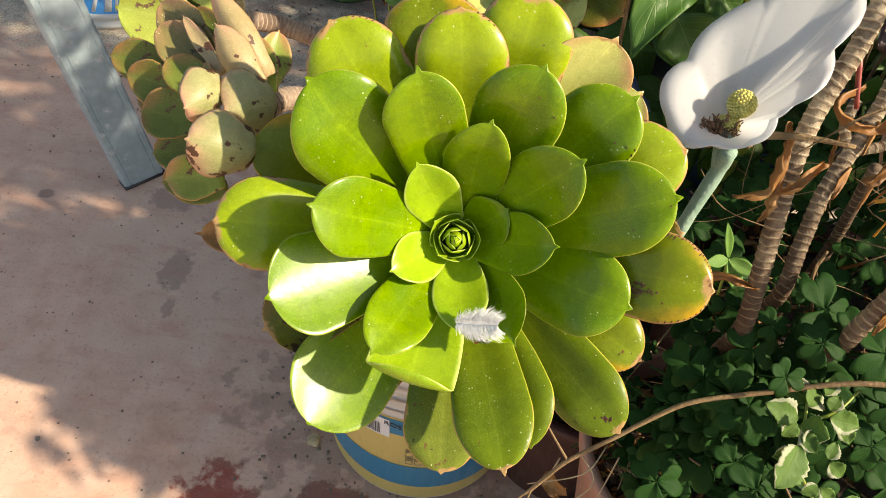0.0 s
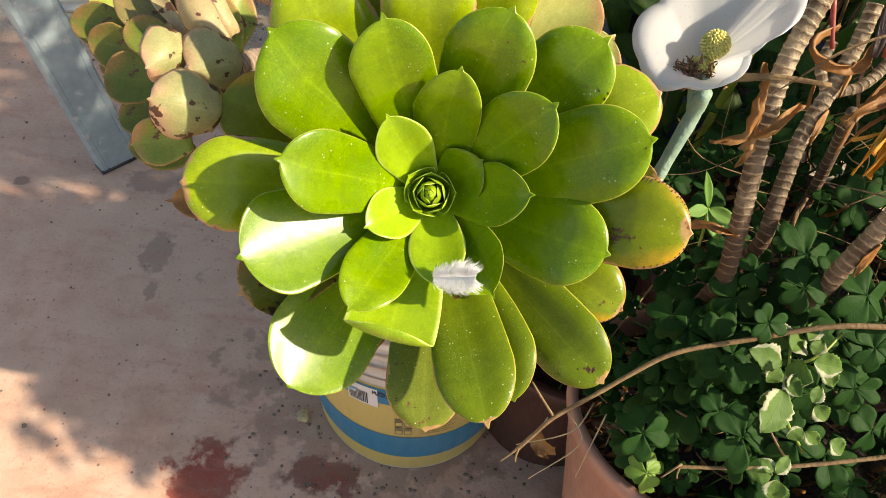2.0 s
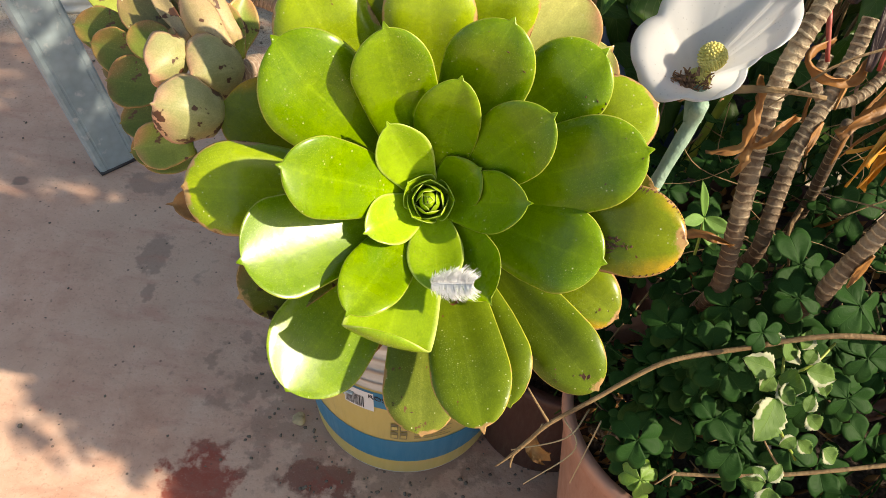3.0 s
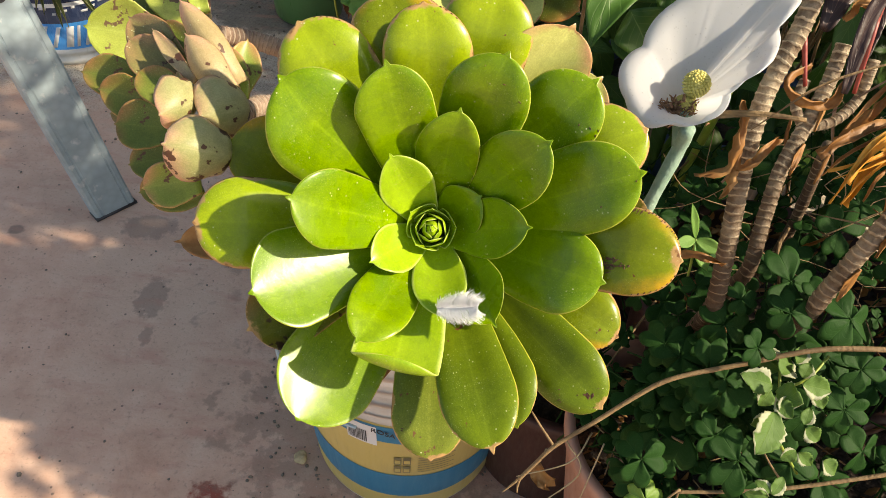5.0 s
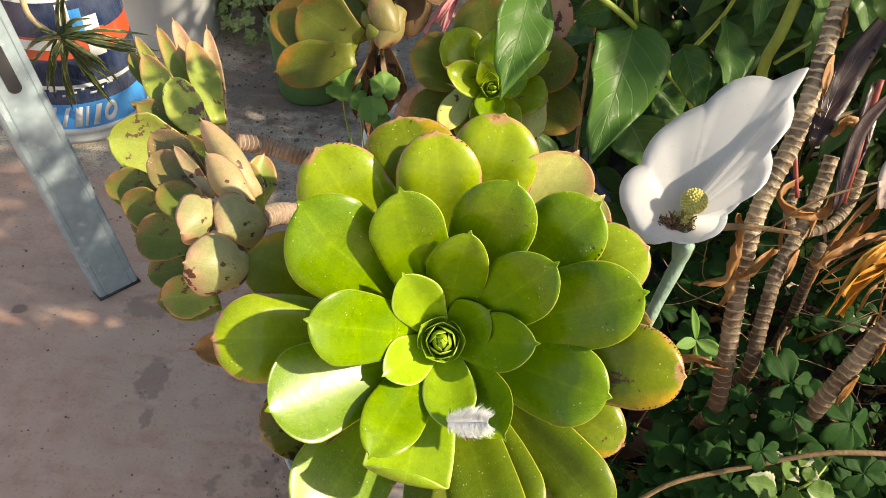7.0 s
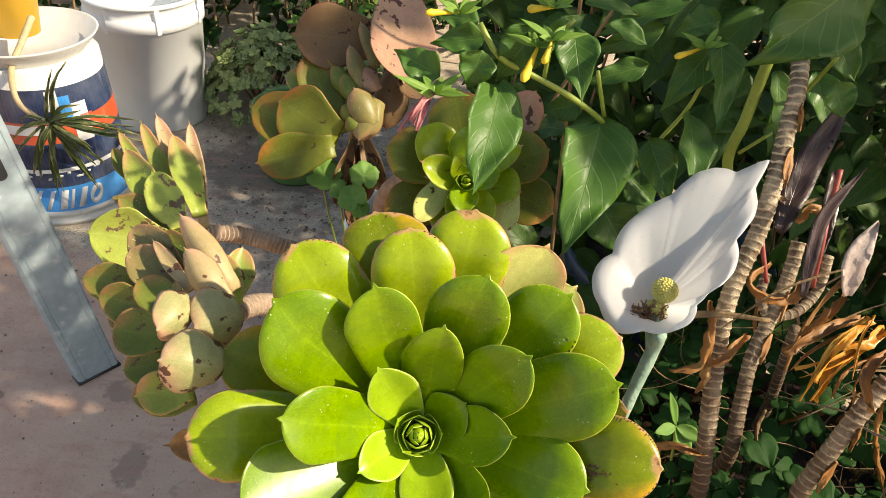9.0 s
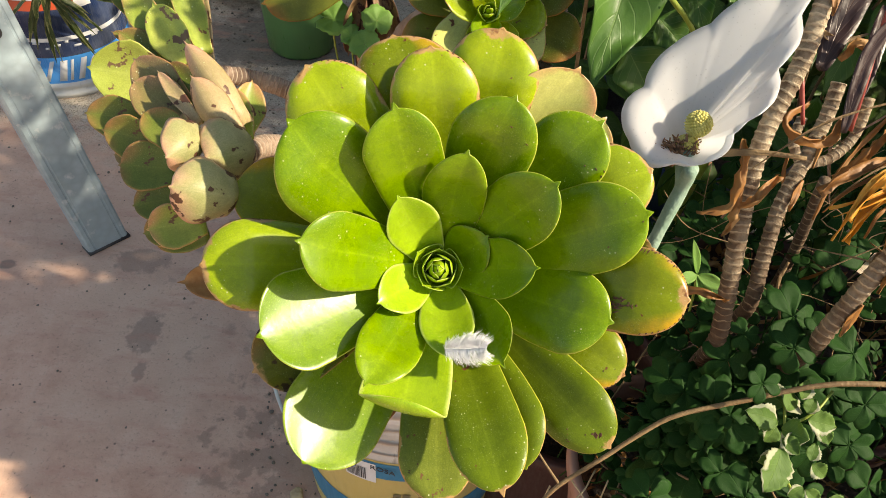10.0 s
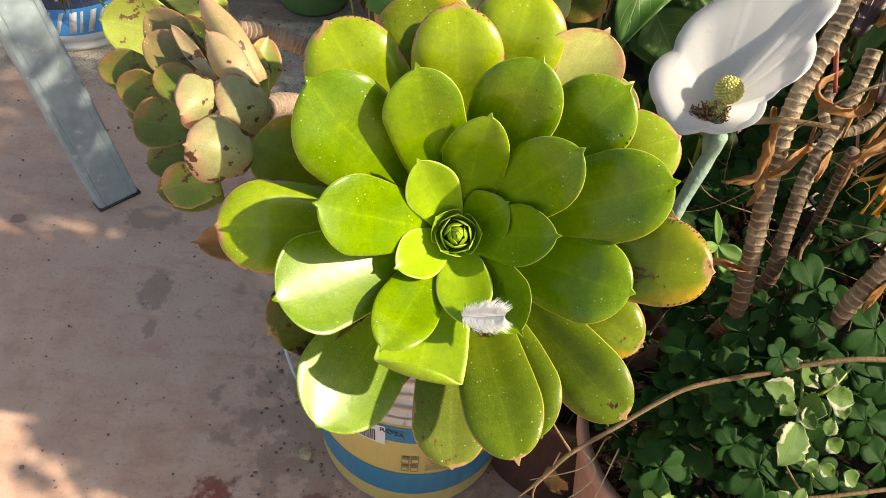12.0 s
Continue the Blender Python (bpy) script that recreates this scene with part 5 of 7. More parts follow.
# ---- canes, straps and dry leaves ----
def canes():
    for line, r, label in (([(0.327, 0.549, 0.85), (0.319, 0.518, 0.83), (0.314, 0.502, 0.808), (0.307, 0.479, 0.775), (0.299, 0.46, 0.744), (0.284, 0.437, 0.703), (0.281, 0.419, 0.664), (0.281, 0.4, 0.627), (0.284, 0.385, 0.584), (0.285, 0.374, 0.549)], 0.0060, "tall ringed bare cane with cream leaf scars"),
                           ([(0.355, 0.499, 0.712), (0.35, 0.485, 0.688), (0.339, 0.467, 0.659), (0.326, 0.447, 0.631), (0.32, 0.425, 0.596), (0.317, 0.407, 0.56)], 0.0054, "brown ringed cane with forked top"),
                           ([(0.384, 0.38, 0.683), (0.37, 0.371, 0.657), (0.36, 0.364, 0.634), (0.349, 0.357, 0.595), (0.347, 0.357, 0.573)], 0.0061, "thick leaning ringed cane")):
        ob = thing("plant_cane", label, "plant cane", "ringed canes", place=line[-1])
        inv = Matrix.Translation(-ob.location)
        end = Vector(line[-1])
        slope = end - Vector(line[-2])
        line = line + [tuple(end + Vector((slope.x * 0.5, 0.012, -0.05))), (end.x, end.y + 0.03, 0.40)]
        stalk = put_data("cane", tube(line, r, step=0.0012, sides=16, rings=0.0060, ring_depth=0.09, taper=1.15, rough=0.05), MAT_CANE, ob, inv)
        for k in (1, 2):
            p, q = Vector(line[k]), Vector(line[k + 1])
            side = Vector((0.4, -0.9, 0.2)).normalized() * r * 1.05
            put_data("dry_sheath", strap([p.lerp(q, 0.3) + side, p.lerp(q, 0.6) + side * 1.15, q + side * 1.5], r * 1.2, (0.4, -0.9, 0.2), k + 60, 0.3), MAT_DRY, stalk, None, "papery brown leaf sheath")
        if r == 0.0054:
            for fork in ([(0.379, 0.492, 0.705), (0.377, 0.483, 0.679), (0.361, 0.471, 0.664), (0.34, 0.467, 0.658)], [(0.335, 0.49, 0.685), (0.33, 0.477, 0.671), (0.339, 0.466, 0.657)]):
                put_data("fork", tube(fork, 0.0040, step=0.0012, sides=12, rings=0.0055, ring_depth=0.06, rough=0.03), MAT_CANE, ob, inv)



def strap(points, width, facing, seed=0, curl=0.25, ends=(0.35, 0.05), rows=18, cols=5, thick=0.0006):
    """A long leaf that follows a curve, wide in its middle, crinkled."""
    rnd = random.Random(seed)
    line = smooth_line(points, max(0.002, 0.1 / rows))
    verts, uvs, faces = [], [], []
    n = len(line)
    ph = rnd.uniform(0, 6)
    for k, p in enumerate(line):
        u = k / (n - 1)
        x = (line[min(k + 1, n - 1)] - line[max(k - 1, 0)]).normalized()
        y = Vector(facing).cross(x).normalized()
        z = x.cross(y)
        rot = curl * 1.6 * math.sin(3 * u + ph)
        y, z = y * math.cos(rot) + z * math.sin(rot), z * math.cos(rot) - y * math.sin(rot)
        w = ends[0] * (1 - u) + ends[1] * u + math.sin(math.pi * min(1, u * 1.05)) ** 0.8 * (1 - (ends[0] + ends[1]) / 2)
        for j in range(cols):
            a = -1 + 2 * j / (cols - 1)
            verts.append(p + y * (a * width / 2 * max(0.04, w)) + z * (curl * width * a * a * 0.8 + 0.05 * width * math.sin(17 * u + 3 * a + ph)) + (y * 0.5 + z) * (curl * 0.55 * width * noise.noise(Vector((u * 9 + seed, a * 1.6, seed * 0.7)))))
            uvs.append((u, (a + 1) / 2))
    m = n * cols
    low = [v - (Vector(facing).normalized() * thick) for v in verts]
    for k in range(n - 1):
        for j in range(cols - 1):
            a, b = k * cols + j, (k + 1) * cols + j
            faces.append((a, b, b + 1, a + 1))
            faces.append((m + a + 1, m + b + 1, m + b, m + a))
    rim = [k * cols for k in range(n)] + [(n - 1) * cols + j for j in range(1, cols)] + [k * cols + cols - 1 for k in range(n - 2, -1, -1)] + list(range(cols - 2, 0, -1))
    for a, b in zip(rim, rim[1:] + rim[:1]):
        faces.append((b, a, m + a, m + b))
    return np.array([tuple(v) for v in verts + low]), faces, np.array(uvs * 2)


ORANGE = [
    [(0.363, 0.401, 0.721), (0.345, 0.389, 0.707), (0.329, 0.37, 0.685)],
    [(0.378, 0.4, 0.706), (0.35, 0.384, 0.702), (0.325, 0.382, 0.691)],
    [(0.364, 0.387, 0.705), (0.347, 0.376, 0.693), (0.34, 0.366, 0.681)],
    [(0.369, 0.409, 0.708), (0.336, 0.394, 0.697), (0.324, 0.389, 0.684)],
    [(0.382, 0.392, 0.697), (0.356, 0.374, 0.691), (0.358, 0.368, 0.668)],
]
BROWN = [
    [(0.268, 0.428, 0.704), (0.265, 0.412, 0.685), (0.26, 0.402, 0.667), (0.242, 0.403, 0.659)],
    [(0.27, 0.414, 0.673), (0.266, 0.398, 0.655), (0.264, 0.396, 0.645)],
    [(0.352, 0.465, 0.703), (0.336, 0.454, 0.689), (0.306, 0.453, 0.703), (0.324, 0.47, 0.708)],
    [(0.359, 0.426, 0.72), (0.346, 0.422, 0.7), (0.336, 0.422, 0.683)],
    [(0.341, 0.494, 0.736), (0.348, 0.491, 0.748), (0.356, 0.486, 0.742)],
    [(0.241, 0.386, 0.595), (0.259, 0.38, 0.604), (0.277, 0.374, 0.597)],
    [(0.296, 0.42, 0.681), (0.28, 0.399, 0.671), (0.265, 0.403, 0.661)],
]
PURPLE = [
    [(0.329, 0.486, 0.728), (0.352, 0.526, 0.766), (0.381, 0.555, 0.821)],
    [(0.338, 0.396, 0.742), (0.337, 0.403, 0.768), (0.35, 0.417, 0.787)],
    [(0.319, 0.41, 0.727), (0.33, 0.443, 0.77), (0.358, 0.465, 0.8)],
    [(0.38, 0.533, 0.759), (0.372, 0.506, 0.739), (0.361, 0.471, 0.71)],
]
REDSTEM = [
    [(0.361, 0.486, 0.742), (0.358, 0.474, 0.728), (0.362, 0.468, 0.691)],
    [(0.312, 0.475, 0.728), (0.321, 0.461, 0.698)],
    [(0.365, 0.503, 0.777), (0.361, 0.485, 0.741), (0.365, 0.482, 0.708)],
]


canes()


def strap_plant():
    plant = thing("strap_leaf_plant", "strap-leaved plant with purple, bleached and dried orange leaves", "plant", place=(0.40, 0.52, 0.38))
    inv = Matrix.Translation(-plant.location)
    face = (-0.2, -0.7, 0.6)
    for k, line in enumerate(ORANGE):
        for j in range(3):
            off = Vector((0.009 * math.sin(4.1 * j + 1.7 * k), 0.006 * math.sin(5.3 * j + k), 0.010 * math.sin(3.7 * j + 2.3 * k)))
            put_data("dry_leaf", strap([Vector(q) + off * (0.3 + 0.7 * i) for i, q in enumerate(line)], (0.0085, 0.003, 0.0018)[j], face, 7 * k + j, 0.65, rows=30, cols=6), MAT_ORANGE if k < 3 else MAT_DRY, plant, inv, "dried bright orange leaf strip")
    for k, line in enumerate(BROWN):
        put_data("dry_leaf", strap(line, 0.0075, face, k + 9, 0.75, rows=30, cols=6), MAT_DRY, plant, inv, "curled brown dry leaf")
    for k, line in enumerate(PURPLE):
        put_data("strap_leaf", strap(line, (0.022, 0.016, 0.010, 0.012)[k], face, k + 20, 0.15), (MAT_PURPLE, MAT_SILVER, MAT_PURPLE, MAT_PURPLE)[k], plant, inv, "bleached grey leaf" if k == 1 else "dark purple-brown leaf")
    for line in REDSTEM:
        put_data("leaf_stalk", tube(line, 0.0022, sides=8, taper=0.7), MAT_RED, plant, inv, "dark red leaf stalk")
    rnd = random.Random(77)
    for k in range(26):
        p = Vector((rnd.uniform(0.30, 0.52), rnd.uniform(0.40, 0.52), rnd.uniform(0.52, 0.76)))
        d = Vector((rnd.uniform(-0.6, 0.6), rnd.uniform(-0.5, 0.3), rnd.uniform(-1.0, 0.1))).normalized() * rnd.uniform(0.05, 0.11)
        put_data("dry_leaf", strap([p, p + d * 0.5 + Vector((rnd.uniform(-0.012, 0.012), 0, rnd.uniform(-0.01, 0.012))), p + d], rnd.uniform(0.0015, 0.006), face, k + 90, 0.6), (MAT_DRY, MAT_TWIG, MAT_BARK, MAT_TWIG)[k % 4], plant, inv, "thin dry leaf strip")
    put_data("root_stock", tube([(0.40, 0.52, 0.38), (0.40, 0.51, 0.50), (0.385, 0.50, 0.62)], 0.005, rings=0.007, ring_depth=0.08), MAT_CANE, plant, inv)


strap_plant()


# ---- the broad-leaved shrub ----
OVATE_A = [
    ((0.186, 0.529, 0.792), (0.167, 0.449, 0.741), 0.052),
    ((0.103, 0.496, 0.83), (0.094, 0.421, 0.8), 0.037),
    ((0.223, 0.521, 0.782), (0.239, 0.489, 0.753), 0.027),
    ((0.249, 0.526, 0.803), (0.254, 0.475, 0.777), 0.031),
    ((0.149, 0.504, 0.869), (0.154, 0.464, 0.844), 0.026),
    ((0.125, 0.504, 0.869), (0.103, 0.498, 0.832), 0.029),
    ((0.267, 0.552, 0.851), (0.269, 0.503, 0.815), 0.026),
    ((0.269, 0.566, 0.842), (0.236, 0.539, 0.805), 0.026),
    ((0.346, 0.533, 0.911), (0.276, 0.479, 0.867), 0.055),
    ((0.272, 0.577, 0.857), (0.241, 0.572, 0.85), 0.026),
]
OVATE_B = [
    ((0.256, 0.657, 0.823), (0.2, 0.658, 0.796), 0.022),
    ((0.241, 0.628, 0.798), (0.191, 0.619, 0.785), 0.019),
    ((0.088, 0.477, 0.86), (0.081, 0.47, 0.837), 0.022),
    ((0.062, 0.482, 0.838), (0.032, 0.491, 0.85), 0.021),
    ((0.335, 0.503, 0.844), (0.344, 0.49, 0.826), 0.021),
    ((0.159, 0.532, 0.879), (0.196, 0.531, 0.877), 0.012),
    ((0.168, 0.569, 0.761), (0.146, 0.595, 0.753), 0.028),
    ((0.24, 0.606, 0.7), (0.268, 0.592, 0.681), 0.036),
    ((0.091, 0.515, 0.854), (0.057, 0.512, 0.85), 0.019),
    ((0.261, 0.621, 0.858), (0.192, 0.622, 0.831), 0.019),
    ((0.175, 0.567, 0.786), (0.148, 0.562, 0.779), 0.021),
    ((0.339, 0.541, 0.866), (0.361, 0.522, 0.841), 0.022),
    ((0.325, 0.572, 0.823), (0.334, 0.543, 0.785), 0.020),
    ((0.087, 0.522, 0.863), (0.059, 0.524, 0.866), 0.017),
    ((0.141, 0.564, 0.836), (0.17, 0.577, 0.854), 0.019),
    ((0.195, 0.607, 0.839), (0.232, 0.599, 0.829), 0.018),
    ((0.364, 0.589, 0.818), (0.382, 0.559, 0.78), 0.023),
    ((0.138, 0.588, 0.785), (0.111, 0.578, 0.772), 0.021),
    ((0.343, 0.577, 0.802), (0.335, 0.549, 0.766), 0.027),
    ((0.216, 0.59, 0.678), (0.246, 0.563, 0.643), 0.041),
]
SHRUB_STEMS = [
    [(0.086, 0.504, 0.868), (0.101, 0.499, 0.848), (0.125, 0.508, 0.833), (0.157, 0.515, 0.815), (0.188, 0.528, 0.79), (0.226, 0.557, 0.746), (0.28, 0.58, 0.665)],
    [(0.174, 0.519, 0.834), (0.188, 0.53, 0.794)],
    [(0.312, 0.563, 0.839), (0.309, 0.562, 0.782), (0.308, 0.567, 0.747), (0.326, 0.581, 0.669)],
    [(0.328, 0.55, 0.78), (0.313, 0.562, 0.754)],
    [(0.149, 0.507, 0.874), (0.138, 0.514, 0.854), (0.136, 0.515, 0.828)],
    [(0.266, 0.553, 0.853), (0.261, 0.556, 0.801), (0.243, 0.564, 0.755)],
    [(0.336, 0.514, 0.858), (0.344, 0.559, 0.807)],
]
BUDS = [
    [(0.072, 0.508, 0.873), (0.05, 0.491, 0.877)],
    [(0.126, 0.496, 0.858), (0.116, 0.473, 0.842)],
    [(0.255, 0.548, 0.846), (0.231, 0.535, 0.842)],
    [(0.138, 0.529, 0.874), (0.119, 0.527, 0.872)],
    [(0.134, 0.491, 0.865), (0.129, 0.481, 0.852)],
]


def flowering_shrub():
    plant = thing("flowering_shrub", "green broad-leaved shrub with yellow trumpet buds", "shrub", place=(0.34, 0.66, 0.40))
    inv = Matrix.Translation(-plant.location)
    for k, (root, tip, w) in enumerate(OVATE_A + OVATE_B):
        m, L = aim(root, tip, (0.15, -0.75, 0.6), 18 * math.sin(3.7 * k))
        put_data("leaf", flat_leaf(L * 1.10, w * 1.14, 0.30, 1.25, 0.10, 0.20, 0.15, rows=26, cols=11, seed=k), MAT_MIRABILIS, plant, inv @ m)
    for k, line in enumerate(SHRUB_STEMS):
        r = 0.0044 if k == 2 else 0.0021 if k == 0 else 0.0015
        put_data("stem", tube(line + ([(0.34, 0.66, 0.40)] if k in (0, 2) else []), r, sides=10, taper=1.1), MAT_GREEN_STEM, plant, inv, "yellow-green stem")
    for k, (a, b) in enumerate(BUDS):
        a, b = Vector(a), Vector(b)
        c = a.lerp(b, 0.55)
        data = lathe([(0.0006, 0), (0.0012, 0.25), (0.0019, 0.6), (0.0026, 0.85), (0.0016, 0.97), (0.0003, 1.0)], 10)
        m, L = aim(a, b, (0, -0.7, 0.7))
        v = data[0].copy()
        v = np.stack([v[:, 2] * L, v[:, 0] * (1.0 + 0.3 * (k % 2)), v[:, 1]], 1)
        bud = put_data("flower_bud", (v, data[1], data[2]), MAT_YELLOW, plant, inv @ m, "yellow furled flower bud")
        for i in range(6):
            e = a + Vector((math.cos(i * 1.05 + k), math.sin(i * 1.05 + k) * 0.7, 0.35 + 0.25 * (i % 2))) * (0.014 + 0.004 * (i % 3))
            mm, LL = aim(a, e, (0, -0.7, 0.7), 25 * math.sin(3 * i))
            put_data("bud_bract", flat_leaf(LL, 0.0055, 0.4, 1.2, rows=9, cols=5, seed=i), MAT_BRACT, bud, m.inverted() @ mm)
    a, b = [(0.059, 0.47, 0.831), (0.043, 0.459, 0.817)]
    for i in range(9):
        e = Vector(a) + Vector((math.cos(i * 0.7), math.sin(i * 0.7) * 0.6, 0.25 + 0.3 * (i % 2))) * (0.018 + 0.005 * (i % 3))
        mm, LL = aim(a, e, (0, -0.7, 0.7), 25 * math.sin(3 * i))
        put_data("bract", flat_leaf(LL, 0.006, 0.4, 1.2, rows=9, cols=5, seed=i), MAT_BRACT, plant, inv @ mm, "light green bract")
    for i in range(5):
        e = Vector(b) + Vector((0.006 * math.sin(2.2 * i), 0.004 * math.cos(3 * i), -0.006 * (i % 3)))
        put_data("wilted_petal", strap([a, Vector(a).lerp(e, 0.5) + Vector((0, 0, 0.002 * i)), e], 0.0042, (0, -0.7, 0.7), i + 50, 0.5, (0.2, 0.6)), MAT_PINKPETAL, plant, inv, "wilted pink petal")
    # twigs, and leaves deeper inside whose shade is put into their green
    rnd = random.Random(21)
    pieces = []
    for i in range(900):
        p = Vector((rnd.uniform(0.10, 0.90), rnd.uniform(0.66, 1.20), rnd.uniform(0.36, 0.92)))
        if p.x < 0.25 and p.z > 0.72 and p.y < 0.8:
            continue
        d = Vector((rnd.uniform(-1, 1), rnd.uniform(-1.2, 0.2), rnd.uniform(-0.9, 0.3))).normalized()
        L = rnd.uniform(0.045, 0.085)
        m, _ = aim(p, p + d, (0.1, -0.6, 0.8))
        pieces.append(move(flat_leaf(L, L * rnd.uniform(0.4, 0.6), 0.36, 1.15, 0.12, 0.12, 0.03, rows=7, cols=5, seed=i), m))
    put_data("inner_foliage", join_data(pieces), MAT_INNER_LEAF, plant, inv, "dense inner leaves in a green darkened for shade")["kind"] = "stuff"
    twigs = []
    for i in range(14):
        x, y = rnd.uniform(0.12, 0.8), rnd.uniform(0.7, 1.1)
        twigs.append(tube([(x, y, 0.1), (x + rnd.uniform(-0.08, 0.08), y + rnd.uniform(-0.05, 0.05), 0.5), (x + rnd.uniform(-0.12, 0.12), y + rnd.uniform(-0.1, 0.1), 0.95)], 0.003, step=0.03, sides=6, taper=0.5))
    put_data("inner_twig", join_data(twigs), MAT_TWIG, plant, inv)["kind"] = "stuff"


flowering_shrub()


# ---- clover in the pots ----
def clover_leaf(size, seed):
    """Three heart-shaped leaflets on one stalk, its origin where they meet."""
    rnd = random.Random(seed)
    pieces = []
    rows, cols = 6, 13
    for i in range(3):
        top, uvs, faces = [], [], []
        wide, fold, droop = radians(rnd.uniform(47, 53)), rnd.uniform(0.10, 0.30), rnd.uniform(0.05, 0.28)
        for k in range(rows):
            f = k / (rows - 1)
            for j in range(cols):
                v = -1 + 2 * j / (cols - 1)
                reach = size * (1 - abs(v) ** 3.2 * 0.40) * (1 - 0.24 * math.exp(-(v / 0.20) ** 2))
                a, r = v * wide, (0.04 + 0.96 * f) * reach
                x, y = r * math.cos(a), r * math.sin(a)
                top.append((x, y, fold * abs(y) - droop * x * x / size + 0.02 * size * math.sin(5 * v + 4 * f + seed)))
                uvs.append((f, (v + 1) / 2))
        n = rows * cols
        top = np.array(top)
        for k in range(rows - 1):
            for j in range(cols - 1):
                a, b = k * cols + j, (k + 1) * cols + j
                faces.append((a, b, b + 1, a + 1))
                faces.append((n + a + 1, n + b + 1, n + b, n + a))
        rim = [k * cols for k in range(rows)] + [(rows - 1) * cols + j for j in range(1, cols)] + [k * cols + cols - 1 for k in range(rows - 2, -1, -1)] + list(range(cols - 2, 0, -1))
        for a, b in zip(rim, rim[1:] + rim[:1]):
            faces.append((b, a, n + a, n + b))
        m = Matrix.Rotation(radians(120 * i + rnd.uniform(-10, 10)), 4, "Z") @ Matrix.Rotation(radians(rnd.uniform(-10, 22)), 4, "Y")
        pieces.append(move((np.concatenate([top, top - np.array((0, 0, 0.0003))]), faces, np.array(uvs * 2)), m))
    pieces.append(tube([(0, 0, 0), (rnd.uniform(-0.006, 0.006), rnd.uniform(-0.006, 0.006), -0.03), (rnd.uniform(-0.012, 0.012), rnd.uniform(-0.012, 0.012), -0.075)], 0.0008, step=0.012, sides=5))
    return join_data(pieces)


CLOVER_TOP = [(0.338, 0.382, 0.565, 0.029), (0.329, 0.350, 0.565, 0.020), (0.292, 0.359, 0.535, 0.023), (0.373, 0.349, 0.565, 0.028), (0.266, 0.414, 0.492, 0.023), (0.253, 0.438, 0.470, 0.015), (0.262, 0.352, 0.485, 0.016), (0.253, 0.347, 0.469, 0.012), (0.278, 0.311, 0.484, 0.014), (0.252, 0.324, 0.460, 0.014), (0.292, 0.323, 0.515, 0.012), (0.234, 0.277, 0.467, 0.023), (0.290, 0.295, 0.479, 0.019), (0.307, 0.279, 0.472, 0.029), (0.350, 0.301, 0.506, 0.022), (0.378, 0.305, 0.512, 0.020), (0.356, 0.368, 0.565, 0.017), (0.280, 0.353, 0.515, 0.012), (0.302, 0.372, 0.552, 0.014), (0.307, 0.331, 0.546, 0.016), (0.224, 0.347, 0.422, 0.015), (0.270, 0.338, 0.496, 0.011), (0.345, 0.279, 0.474, 0.025), (0.271, 0.373, 0.500, 0.013), (0.384, 0.323, 0.539, 0.020), (0.242, 0.409, 0.451, 0.013)]


